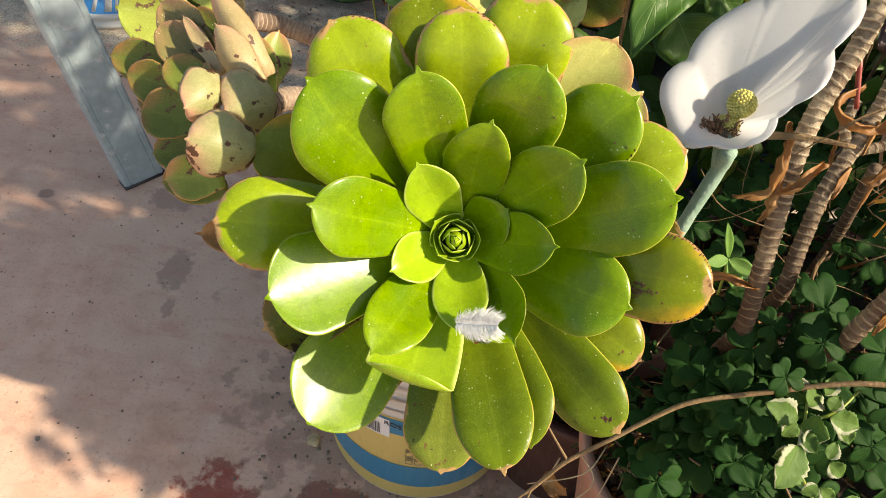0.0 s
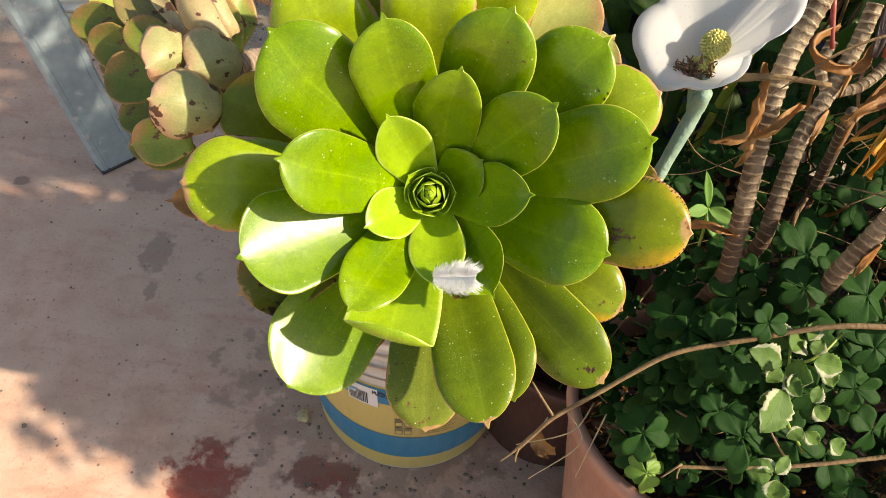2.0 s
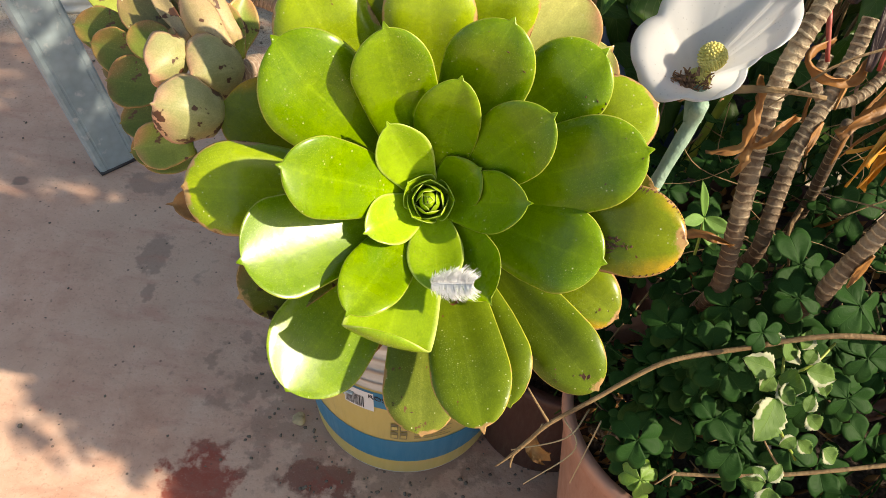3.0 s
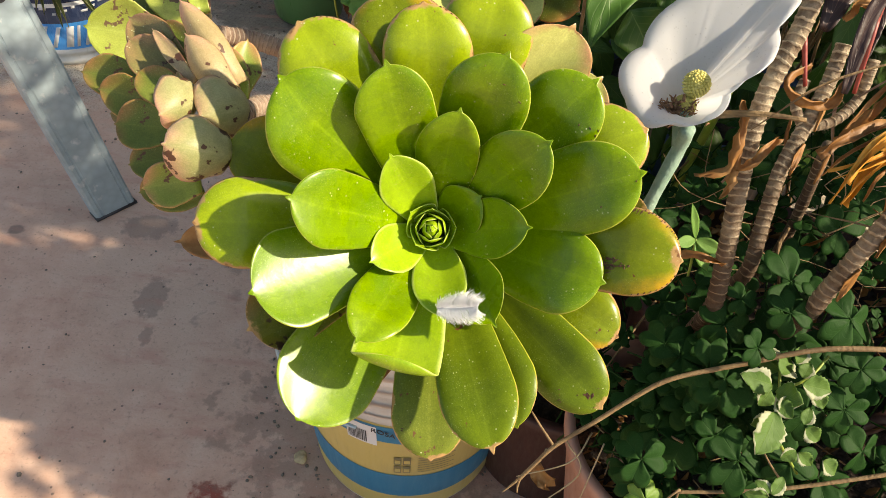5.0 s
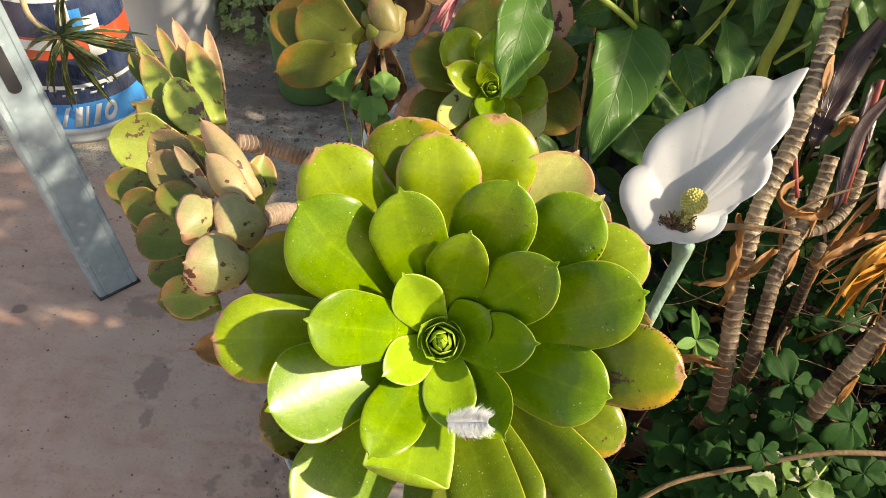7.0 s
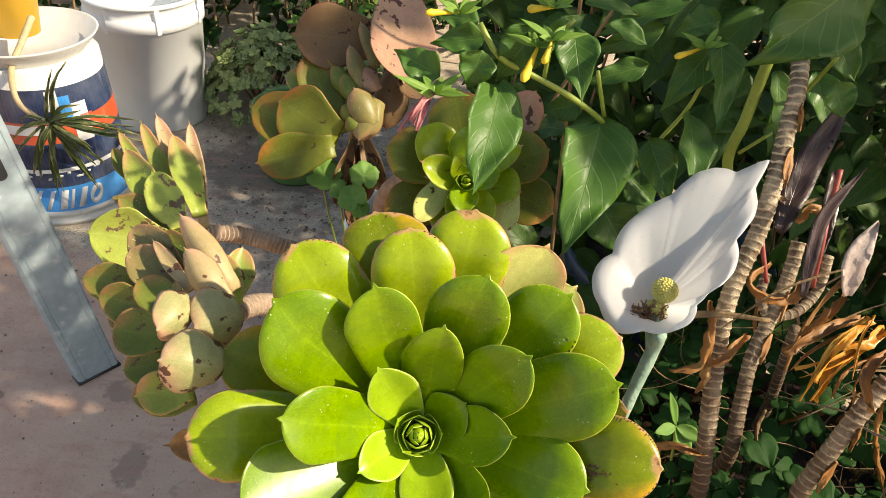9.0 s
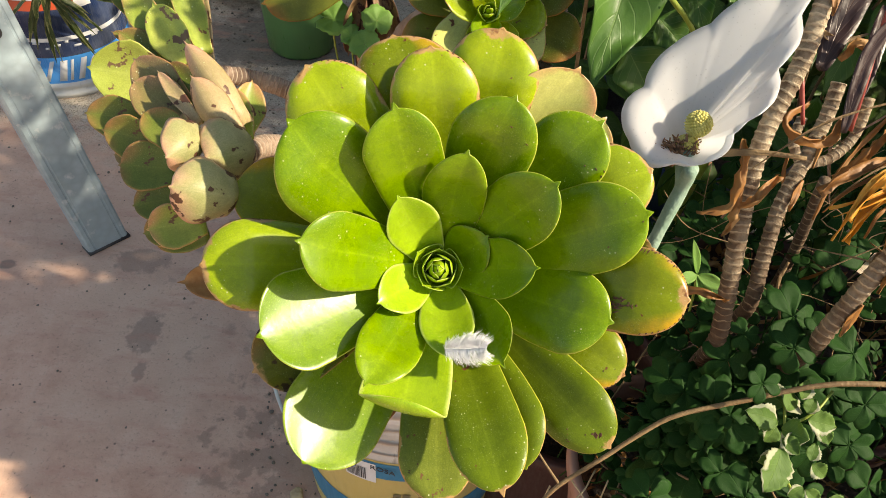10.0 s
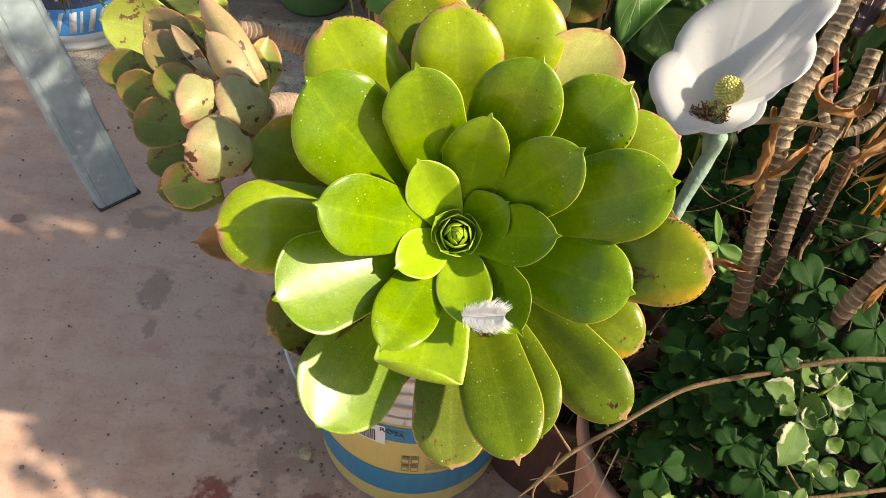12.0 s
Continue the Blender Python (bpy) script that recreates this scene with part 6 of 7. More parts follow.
def clover_patch():
    plant = thing("clover_patch", "dark green clover growing thickly in the shaded pots", "clover", place=(0.36, 0.42, 0.38))
    inv = Matrix.Translation(-plant.location)
    rnd = random.Random(12)
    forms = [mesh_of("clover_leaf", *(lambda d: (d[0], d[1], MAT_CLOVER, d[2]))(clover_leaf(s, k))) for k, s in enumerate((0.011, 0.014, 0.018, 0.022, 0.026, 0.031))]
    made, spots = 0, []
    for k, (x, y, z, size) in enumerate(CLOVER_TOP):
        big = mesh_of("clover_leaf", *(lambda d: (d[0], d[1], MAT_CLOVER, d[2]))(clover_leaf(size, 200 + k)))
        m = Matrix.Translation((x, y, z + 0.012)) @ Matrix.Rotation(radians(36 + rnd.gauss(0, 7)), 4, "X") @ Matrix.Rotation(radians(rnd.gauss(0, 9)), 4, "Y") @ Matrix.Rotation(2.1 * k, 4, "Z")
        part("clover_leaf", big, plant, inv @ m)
        spots.append((x, y, z))
    for x, y, z, size in ((0.258, 0.281, 0.402, 0.019), (0.262, 0.279, 0.388, 0.013)):  # a sprig over the rim, its sunlight put into a paler leaf colour
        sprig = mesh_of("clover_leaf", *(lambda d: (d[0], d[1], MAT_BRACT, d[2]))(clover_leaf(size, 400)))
        part("clover_leaf", sprig, plant, inv @ Matrix.Translation((x, y, z)) @ Matrix.Rotation(radians(38), 4, "X") @ Matrix.Rotation(40 * size, 4, "Z"), "clover leaf in a light green that stands for sunlight")
        put_data("leaf_stalk", tube([(x, y, z), (x + 0.006, y + 0.02, z - 0.012), (x + 0.02, y + 0.05, 0.35)], 0.0007, sides=6), MAT_GREEN_STEM, plant, inv)
    for k in range(54):  # the tall ones standing before the canes
        x, y, z = rnd.uniform(0.245, 0.40), rnd.uniform(0.315, 0.365), rnd.uniform(0.455, 0.530)
        m = Matrix.Translation((x, y, z)) @ Matrix.Rotation(radians(34 + rnd.gauss(0, 12)), 4, "X") @ Matrix.Rotation(radians(rnd.gauss(0, 15)), 4, "Y") @ Matrix.Rotation(rnd.uniform(0, 6.28), 4, "Z")
        part("clover_leaf", forms[2 + k % 4], plant, inv @ m)
        spots.append((x, y, z))
    tries = 0
    while made < 150 and tries < 9000:
        tries += 1
        x, y = rnd.uniform(0.20, 0.58), rnd.uniform(0.17, 0.60)
        if x < 0.40 and math.hypot(x - 0.322, y - 0.376) > (0.105 if x < 0.29 else 0.135) and y < 0.38:
            continue
        if x < 0.25 and y > 0.45:
            continue
        if y > 0.40 and rnd.random() < 0.55:
            continue
        rise = min(1, max(0, (x - 0.22) / 0.09)) * min(1, max(0, (y - 0.24) / 0.10))
        z = 0.425 + 0.12 * rise + rnd.uniform(-0.04, 0.015)
        if math.hypot(x - 0.322, y - 0.376) < 0.125:
            z = 0.380 + 0.15 * rise + rnd.uniform(-0.04, 0.015)
        if math.hypot(x - 0.285, y - 0.385) < 0.055:
            z += 0.03
        size = min(5, max(0, int(rnd.gauss(1.8 if x < 0.3 else 2.6, 1.3))))
        if any((x - a) ** 2 + (y - b) ** 2 + (z - c) ** 2 < (0.012 + 0.0034 * size) ** 2 for a, b, c in spots):
            continue
        spots.append((x, y, z))
        m = Matrix.Translation((x, y, z)) @ Matrix.Rotation(rnd.uniform(0, 6.28), 4, "Z") @ Matrix.Rotation(radians(rnd.gauss(0, 16)), 4, "X") @ Matrix.Rotation(radians(rnd.gauss(0, 16)), 4, "Y")
        tilt = Matrix.Rotation(radians(28), 4, "X")
        part("clover_leaf", forms[size], plant, inv @ Matrix.Translation((x, y, z)) @ tilt @ Matrix.Translation((-x, -y, -z)) @ m)
        made += 1
    pieces = []
    lows = [clover_leaf(q, 60 + k) for k, q in enumerate((0.012, 0.016, 0.020))]
    while len(pieces) < 190:
        x, y = rnd.uniform(0.21, 0.66), rnd.uniform(0.17, 0.68)
        if x < 0.40 and math.hypot(x - 0.322, y - 0.376) > 0.104 and y < 0.40:
            continue
        low = 0.345 if math.hypot(x - 0.322, y - 0.376) < 0.115 else 0.405
        rise = min(1, max(0, (x - 0.24) / 0.10)) * min(1, max(0, (y - 0.26) / 0.10))
        m = Matrix.Translation((x, y, low + 0.12 * rise * rnd.uniform(0.3, 1.2) + rnd.uniform(-0.02, 0.035))) @ Matrix.Rotation(rnd.uniform(0, 6.28), 4, "Z") @ Matrix.Rotation(radians(rnd.uniform(-40, 40)), 4, "X")
        pieces.append(move(lows[len(pieces) % 3], m))
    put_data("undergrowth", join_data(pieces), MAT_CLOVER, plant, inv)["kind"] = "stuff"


clover_patch()


def litter_bed():
    """Dry stalks and roots between the clover and the canes."""
    rnd = random.Random(31)
    pieces = []
    for i in range(70):
        x, y = rnd.uniform(0.24, 0.66), rnd.uniform(0.30, 0.70)
        if math.hypot(x - 0.322, y - 0.376) > 0.11 and y < 0.42 and x < 0.4:
            continue
        z = (0.36 if math.hypot(x - 0.322, y - 0.376) < 0.115 else 0.42) + rnd.uniform(0.0, 0.10)
        a, L = rnd.uniform(0, 6.28), rnd.uniform(0.03, 0.10)
        d = Vector((math.cos(a), math.sin(a), rnd.uniform(-0.35, 0.5))) * L
        p = Vector((x, y, z))
        pieces.append(tube([p, p + d * 0.5 + Vector((0, 0, rnd.uniform(-0.01, 0.012))), p + d], rnd.uniform(0.0005, 0.0012), step=0.012, sides=5, taper=0.6))
    for i in range(38):
        p = Vector((rnd.uniform(0.32, 0.48), rnd.uniform(0.41, 0.52), rnd.uniform(0.49, 0.62)))
        a, L = rnd.uniform(0, 6.28), rnd.uniform(0.03, 0.11)
        d = Vector((math.cos(a), 0.5 * math.sin(a), rnd.uniform(-0.7, 0.7))) * L
        bend = Vector((rnd.uniform(-0.014, 0.014), rnd.uniform(-0.01, 0.01), rnd.uniform(-0.02, 0.014)))
        pieces.append(tube([p, p + d * 0.5 + bend, p + d], rnd.uniform(0.0003, 0.0007), step=0.010, sides=5, taper=0.6))
    v, f, w = join_data(pieces)
    tagged(new("dry_stalks", mesh_of("dry_stalks", v, f, MAT_TWIG, w)), "tangle of thin dry stalks among the clover", "dry stalks", kind="stuff")
    pieces = []
    for i in range(1500):
        x, y = rnd.uniform(0.20, 0.70), rnd.uniform(0.24, 0.72)
        s = rnd.uniform(0.003, 0.010)
        m = Matrix.Translation((x, y, (0.328 if math.hypot(x - 0.322, y - 0.376) < 0.11 else 0.375) + rnd.uniform(0, 0.02))) @ Euler((rnd.uniform(0, 6), rnd.uniform(0, 6), 0)).to_matrix().to_4x4()
        if math.hypot(x - 0.322, y - 0.376) > 0.098 and math.hypot(x - 0.44, y - 0.52) > 0.14 and math.hypot(x - 0.535, y - 0.275) > 0.16:
            continue
        pieces.append(move(flat_leaf(s * 2.2, s, rows=4, cols=3), m))
    v, f, w = join_data(pieces)
    tagged(new("leaf_litter", mesh_of("leaf_litter", v, f, MAT_DRY, w)), "crumbled brown leaf litter on the soil", "leaf litter", kind="stuff")


litter_bed()


def long_twigs():
    for line, r, label in (([(0.146, 0.278, 0.427), (0.158, 0.285, 0.444), (0.171, 0.292, 0.462), (0.202, 0.305, 0.484), (0.228, 0.316, 0.504), (0.253, 0.323, 0.522), (0.302, 0.329, 0.539), (0.353, 0.33, 0.563), (0.41, 0.328, 0.572)], 0.0017, "long bent brown twig lying across the pot"), ([(0.266, 0.265, 0.454), (0.305, 0.263, 0.465), (0.342, 0.263, 0.477), (0.378, 0.265, 0.49), (0.428, 0.27, 0.506)], 0.0014, "thin brown twig among the clover")):
        ob = thing("twig", label, "twig", "bare twigs", place=line[0])
        inv = Matrix.Translation(-ob.location)
        put_data("branch", tube(line, r, step=0.004, sides=9, taper=1.25, rough=0.06), MAT_TWIG, ob, inv)
        a, e = Vector(line[2]), Vector(line[0])
        for d in ((-0.011, -0.006, -0.009), (0.001, -0.006, -0.008)):
            put_data("forked_tip", tube([e + Vector((0.002, 0.001, 0.003)), e + Vector(d) * 0.55, e + Vector(d)], r * 0.75, sides=7, taper=0.5, rough=0.1), MAT_TWIG, ob, inv)
        put_data("side_shoot", tube([a, a + Vector((-0.012, 0.012, 0.010)), a + Vector((-0.020, 0.018, 0.020))], r * 0.7, sides=7, taper=0.6), MAT_TWIG, ob, inv)


long_twigs()

MINT = [
    ((0.32, 0.312, 0.54), (0.3, 0.31, 0.55), 0.014),
    ((0.319, 0.303, 0.543), (0.327, 0.292, 0.551), 0.016),
    ((0.312, 0.285, 0.546), (0.301, 0.26, 0.542), 0.019),
    ((0.338, 0.309, 0.548), (0.357, 0.306, 0.546), 0.013),
    ((0.326, 0.318, 0.545), (0.338, 0.332, 0.545), 0.014),
    ((0.33, 0.326, 0.54), (0.315, 0.332, 0.546), 0.012),
    ((0.342, 0.33, 0.543), (0.348, 0.339, 0.551), 0.010),
    ((0.319, 0.309, 0.537), (0.313, 0.301, 0.531), 0.010),
    ((0.36, 0.272, 0.506), (0.369, 0.266, 0.501), 0.010),
    ((0.316, 0.24, 0.502), (0.315, 0.23, 0.494), 0.012),
    ((0.313, 0.242, 0.504), (0.3, 0.242, 0.504), 0.009),
    ((0.315, 0.243, 0.505), (0.323, 0.251, 0.511), 0.008),
    ((0.314, 0.244, 0.506), (0.306, 0.249, 0.51), 0.007),
    ((0.342, 0.317, 0.544), (0.347, 0.324, 0.55), 0.009),
    ((0.351, 0.311, 0.539), (0.358, 0.302, 0.532), 0.009),
    ((0.326, 0.329, 0.543), (0.321, 0.337, 0.55), 0.008),
    ((0.325, 0.299, 0.546), (0.321, 0.287, 0.542), 0.009),
    ((0.346, 0.289, 0.521), (0.355, 0.283, 0.516), 0.010),
    ((0.345, 0.291, 0.522), (0.349, 0.299, 0.529), 0.008),
    ((0.335, 0.272, 0.518), (0.327, 0.267, 0.514), 0.008),
    ((0.337, 0.271, 0.517), (0.346, 0.265, 0.512), 0.008),
    ((0.311, 0.284, 0.539), (0.3, 0.278, 0.54), 0.009),
    ((0.317, 0.295, 0.543), (0.323, 0.285, 0.545), 0.010),
]


def variegated_herb():
    plant = thing("variegated_herb", "small herb with white-edged scalloped leaves", "herb", place=(0.38, 0.36, 0.40))
    inv = Matrix.Translation(-plant.location)
    for k, (root, tip, w) in enumerate(MINT):
        m, L = aim(root, tip, (0.0, -0.6, 0.8), 14 * math.sin(2.3 * k))
        put_data("leaf", flat_leaf(L * 1.22, w * 1.42, 0.42, 0.8, 0.10, 0.12, 0.07, rows=17, cols=9, seed=k, teeth=0.06), MAT_MINT, plant, inv @ m)
    for line in ([(0.33, 0.331, 0.542), (0.328, 0.312, 0.532), (0.326, 0.29, 0.514), (0.353, 0.275, 0.478)], [(0.328, 0.312, 0.532), (0.347, 0.318, 0.543), (0.364, 0.334, 0.55)]):
        put_data("stem", tube(line, 0.0011, sides=7), MAT_GREEN_STEM, plant, inv)


variegated_herb()


def seedling():
    plant = thing("seedling", "small bright green seedling among the canes", "seedling", place=(0.281, 0.42, 0.520))
    inv = Matrix.Translation(-plant.location)
    knot = Vector((0.272, 0.42, 0.577))
    for k, (tip, w) in enumerate((((0.264, 0.425, 0.605), 0.007), ((0.255, 0.41, 0.580), 0.010), ((0.291, 0.41, 0.575), 0.012), ((0.284, 0.405, 0.560), 0.013))):
        m, L = aim(knot, tip, (0.1, -0.7, 0.7), 12 * math.sin(k))
        put_data("leaf", flat_leaf(L * 1.1, w, 0.5, 0.9, 0.06, 0.14, 0.05, rows=10, cols=7, seed=k + 5), MAT_GERANIUM, plant, inv @ m)
    put_data("stem", tube([knot, (0.276, 0.42, 0.555), (0.281, 0.42, 0.520)], 0.0012, sides=7), MAT_GREEN_STEM, plant, inv)


seedling()


def geranium():
    plant = thing("geranium_seedling", "young geranium with soft round scalloped leaves", "geranium", place=(-0.02, 0.72, 0.38))
    inv = Matrix.Translation(-plant.location)
    for k, c in enumerate([(-0.05, 0.665, 0.645), (-0.008, 0.657, 0.651), (-0.017, 0.636, 0.637), (-0.031, 0.648, 0.638), (-0.009, 0.629, 0.629)]):
        rad, n = (0.018, 0.015, 0.015, 0.011, 0.010)[k], 40
        verts, faces, uvs = [(0, 0, 0)], [], [(0, 0.5)]
        for i in range(1, 5):
            for j in range(n):
                a = 2 * math.pi * j / n
                r = rad * i / 4 * (1 + (0.05 * math.cos(5 * a) + 0.04 * math.cos(15 * a)) * (i / 4) ** 2)
                if abs(a - math.pi) < 0.3:
                    r *= 0.55 + 1.5 * abs(a - math.pi)
                verts.append((r * math.cos(a), r * math.sin(a), 0.15 * r + 0.0012 * math.sin(5 * a) * i / 4))
                uvs.append((i / 4, j / n))
        for j in range(n):
            faces.append((0, 1 + j, 1 + (j + 1) % n))
            for i in range(3):
                a, b = 1 + i * n, 1 + (i + 1) * n
                faces.append((a + j, b + j, b + (j + 1) % n, a + (j + 1) % n))
        up = Vector((0.25 * math.sin(k * 2), -0.55, 0.80)).normalized()
        m = Matrix.Translation(c) @ up.to_track_quat("Z", "Y").to_matrix().to_4x4() @ Matrix.Rotation(k * 1.3, 4, "Z")
        ob = put_data("leaf", (np.array(verts), faces, np.array(uvs)), MAT_GERANIUM, plant, inv @ m)
        sol = ob.modifiers.new("thickness", "SOLIDIFY")
        sol.thickness = 0.0005
        put_data("leaf_stalk", tube([c, (Vector(c) + Vector((0, 0.02, -0.06))), (-0.02, 0.72, 0.38)], 0.0011, sides=6), MAT_GREEN_STEM, plant, inv)


geranium()


# ---- the galvanised leg ----
def steel_leg():
    ob = thing("steel_table_leg", "galvanised steel channel leg standing on the floor", "table leg", place=(-0.530, 0.962, 0))
    foot, lean = Vector((0, 0, 0)), Vector((-0.140, 0.0, 1.0)).normalized()
    u = Vector((0.68, 0.73, 0.0)).normalized()
    w = lean.cross(u).normalized()
    width, deep, th, h = 0.075, 0.030, 0.0025, 1.05
    prof = [(-width / 2, deep), (-width / 2, 0.004), (-width / 2 + 0.004, 0), (-width / 2 + 0.010, 0), (-width / 2 + 0.0115, 0.0014), (-width / 2 + 0.0135, 0.0014), (-width / 2 + 0.015, 0), (width / 2 - 0.015, 0), (width / 2 - 0.0135, 0.0014), (width / 2 - 0.0115, 0.0014), (width / 2 - 0.010, 0), (width / 2 - 0.004, 0), (width / 2, 0.004), (width / 2, deep),
            (width / 2 - th, deep), (width / 2 - th, th), (-width / 2 + th, th), (-width / 2 + th, deep)]
    bm = bmesh.new()
    rings = []
    for z in (0.0, h):
        rings.append([bm.verts.new(foot + u * a + w * b + lean * z) for a, b in prof])
    n = len(prof)
    for j in range(n):
        bm.faces.new((rings[0][j], rings[0][(j + 1) % n], rings[1][(j + 1) % n], rings[1][j]))
    bm.faces.new(rings[0][::-1])
    bm.faces.new(rings[1])
    bmesh.ops.recalc_face_normals(bm, faces=bm.faces[:])
    me = bpy.data.meshes.new("channel")
    bm.to_mesh(me)
    me.materials.append(MAT_STEEL)
    part("channel", me, ob)
    put_data("foot_plate", (np.array([tuple(foot + u * a * (width / 2 + 0.002) + w * b + Vector((0, 0, z))) for z in (0.0, 0.005) for a, b in ((-1, -0.002), (1, -0.002), (1, deep), (-1, deep))]), [(0, 3, 2, 1), (4, 5, 6, 7), (0, 1, 5, 4), (1, 2, 6, 5), (2, 3, 7, 6), (3, 0, 4, 7)], np.zeros((8, 2))), MAT_INK, ob, None, "thin dark plate under the channel")
    # long slots near the bend, dark plates laid on for the shade inside
    slot = []
    for z0 in (0.46, 0.62):
        bm = bmesh.new()
        vs = []
        for k in range(24):
            a = 2 * math.pi * k / 24
            x, z = 0.010 * math.cos(a), (0.030 if math.sin(a) > 0 else -0.030) + 0.010 * math.sin(a)
            vs.append(bm.verts.new(foot + u * x + lean * (z0 + z) - w * 0.0012))
        bm.faces.new(vs)
        ext = bmesh.ops.extrude_face_region(bm, geom=bm.faces[:])
        bmesh.ops.translate(bm, verts=[q for q in ext["geom"] if isinstance(q, bmesh.types.BMVert)], vec=w * 0.001)
        bmesh.ops.recalc_face_normals(bm, faces=bm.faces[:])
        me = bpy.data.meshes.new("slot")
        bm.to_mesh(me)
        me.materials.append(MAT_INK)
        part("slot", me, ob, None, "dark plate for the shade inside a slotted hole")


steel_leg()


# ---- buckets at the back ----
def blue_paint_bucket():
    r0, r1, h = 0.148, 0.128, 0.37
    ob = thing("upturned_paint_bucket", "paint bucket with blue label standing upside down", "bucket", place=(-0.83, 1.565, 0))
    put_data("bucket_body", lathe([(0.001, 0.004), (r0 - 0.004, 0.004), (r0 + 0.004, 0.0), (r0 + 0.004, 0.012), (r0, 0.014), (r0, 0.022), (r0 + 0.004, 0.024), (r0 + 0.004, 0.034), (r0 - 0.002, 0.036), (r1, h - 0.006), (r1 - 0.006, h), (0.001, h - 0.002)], 72), MAT_WHITE_PLASTIC, ob)
    bands = [(0.036, 0.098, MAT_BRIGHT_BLUE, "bright blue label band"), (0.098, 0.135, MAT_NAVY, "dark navy label band"), (0.135, 0.144, MAT_PRINT, "white label line"), (0.144, 0.205, MAT_NAVY, "dark navy label band"),
             (0.205, 0.255, MAT_ORANGE_RED, "orange-red label band"), (0.255, 0.33, MAT_NAVY, "dark navy label band")]
    wraps = []
    for z0, z1, mat, label in bands:
        wraps.append(put_data("label_band", band(r0, r1, h, z0, z1, proud=0.001), mat, ob, label=label))

    def on_wall(deg, z, proud):
        r = r0 + (r1 - r0) * z / h + proud
        return (r * math.cos(radians(deg)), r * math.sin(radians(deg)), z)

    def ring_shape(a, wide, z0, z1, inner, slant=5.0, n=28):
        zc, zh = (z0 + z1) / 2, (z1 - z0) / 2
        verts, faces = [], []
        for f, proud in ((1.0, 0.0018), (inner, 0.0018), (1.0, 0.0006), (inner, 0.0006)):
            for i in range(n):
                t = 2 * math.pi * i / n
                dz = math.sin(t) * zh * f
                verts.append(on_wall(a + math.cos(t) * wide * f + slant * dz / zh / f * 0.5, zc + dz, proud))
        for i in range(n):
            j = (i + 1) % n
            faces += [(i, j, n + j, n + i), (2 * n + j, 2 * n + i, 3 * n + i, 3 * n + j), (j, i, 2 * n + i, 2 * n + j), (n + i, n + j, 3 * n + j, 3 * n + i)]
        put_data("logo_shape", (np.array(verts), faces, np.zeros((len(verts), 2))), MAT_PRINT, wraps[0])

    def bar_shape(a, wide, z0, z1, slant):
        verts = [on_wall(a + e * wide + (f - 0.5) * slant, z0 + (z1 - z0) * f, p) for p in (0.0006, 0.0019) for f in (0.0, 0.5, 1.0) for e in (-0.5, 0.5)]
        faces = [(0, 1, 7, 6), (4, 10, 11, 5), (6, 7, 9, 8), (8, 9, 11, 10), (0, 6, 8, 2), (2, 8, 10, 4), (1, 3, 9, 7), (3, 5, 11, 9)]
        put_data("logo_shape", (np.array(verts), faces, np.zeros((12, 2))), MAT_PRINT, wraps[0 if z1 < 0.1 else 1])

    ring_shape(318, 6.0, 0.042, 0.090, 0.45)
    for a, wide, slant in ((306, 5.0, 7.0), (297, 2.6, 5.0), (290, 6.0, 5.0), (279, 3.6, 8.0)):
        bar_shape(a, wide, 0.042, 0.090, slant)
    bar_shape(268, 3.4, 0.042, 0.092, 9.0)
    bar_shape(258, 3.4, 0.042, 0.092, 5.0)
    for k in range(9):
        bar_shape(258 + 8.3 * k, 6.0 - 3 * (k % 2), 0.118 + 0.006 * (k % 3), 0.123 + 0.006 * (k % 3), 0.5)
    for a0, a1, z0, z1, mat in ((315, 330, 0.20, 0.29, MAT_PRINT), (322, 334, 0.23, 0.26, MAT_ORANGE_RED), (306, 316, 0.25, 0.31, MAT_BRIGHT_BLUE), (296, 306, 0.28, 0.325, MAT_PRINT), (250, 292, 0.228, 0.25, MAT_PRINT)):
        put_data("logo_shape", band(r0, r1, h, z0, z1, (a0, a1), 0.0019), mat, wraps[4])


blue_paint_bucket()


def white_bucket():
    r0, r1, h = 0.130, 0.150, 0.37
    ob = thing("white_bucket", "white plastic bucket with ribbed rim standing at the back", "bucket", place=(-0.755, 2.01, 0))
    put_data("bucket_body", lathe([(0.001, 0.002), (r0 - 0.004, 0.0), (r0, 0.006), (r1 - 0.001, h - 0.075), (r1 + 0.006, h - 0.073), (r1 + 0.007, h - 0.04), (r1 + 0.002, h - 0.038), (r1 + 0.003, h - 0.012), (r1 + 0.008, h - 0.01), (r1 + 0.008, h), (r1 - 0.003, h), (r1 - 0.004, h - 0.01), (r0 - 0.003, 0.012), (0.001, 0.012)], 72), MAT_GREY_PLASTIC, ob)
    for a in (250, 300, 350):
        put_data("rim_rib", band(r0, r1, h, h - 0.074, h - 0.008, (a, a + 4), 0.012), MAT_GREY_PLASTIC, ob)


white_bucket()


KNOT = (-0.739, 1.385, 0.287)
TRAIL_TIPS = [(-0.839, 1.401, 0.23), (-0.793, 1.389, 0.148), (-0.754, 1.39, 0.122), (-0.685, 1.405, 0.135), (-0.663, 1.408, 0.188), (-0.572, 1.424, 0.284), (-0.573, 1.425, 0.248),
              (-0.607, 1.417, 0.257), (-0.679, 1.392, 0.416), (-0.802, 1.397, 0.282), (-0.614, 1.415, 0.268), (-0.677, 1.398, 0.325), (-0.748, 1.388, 0.206), (-0.685, 1.401, 0.218)]


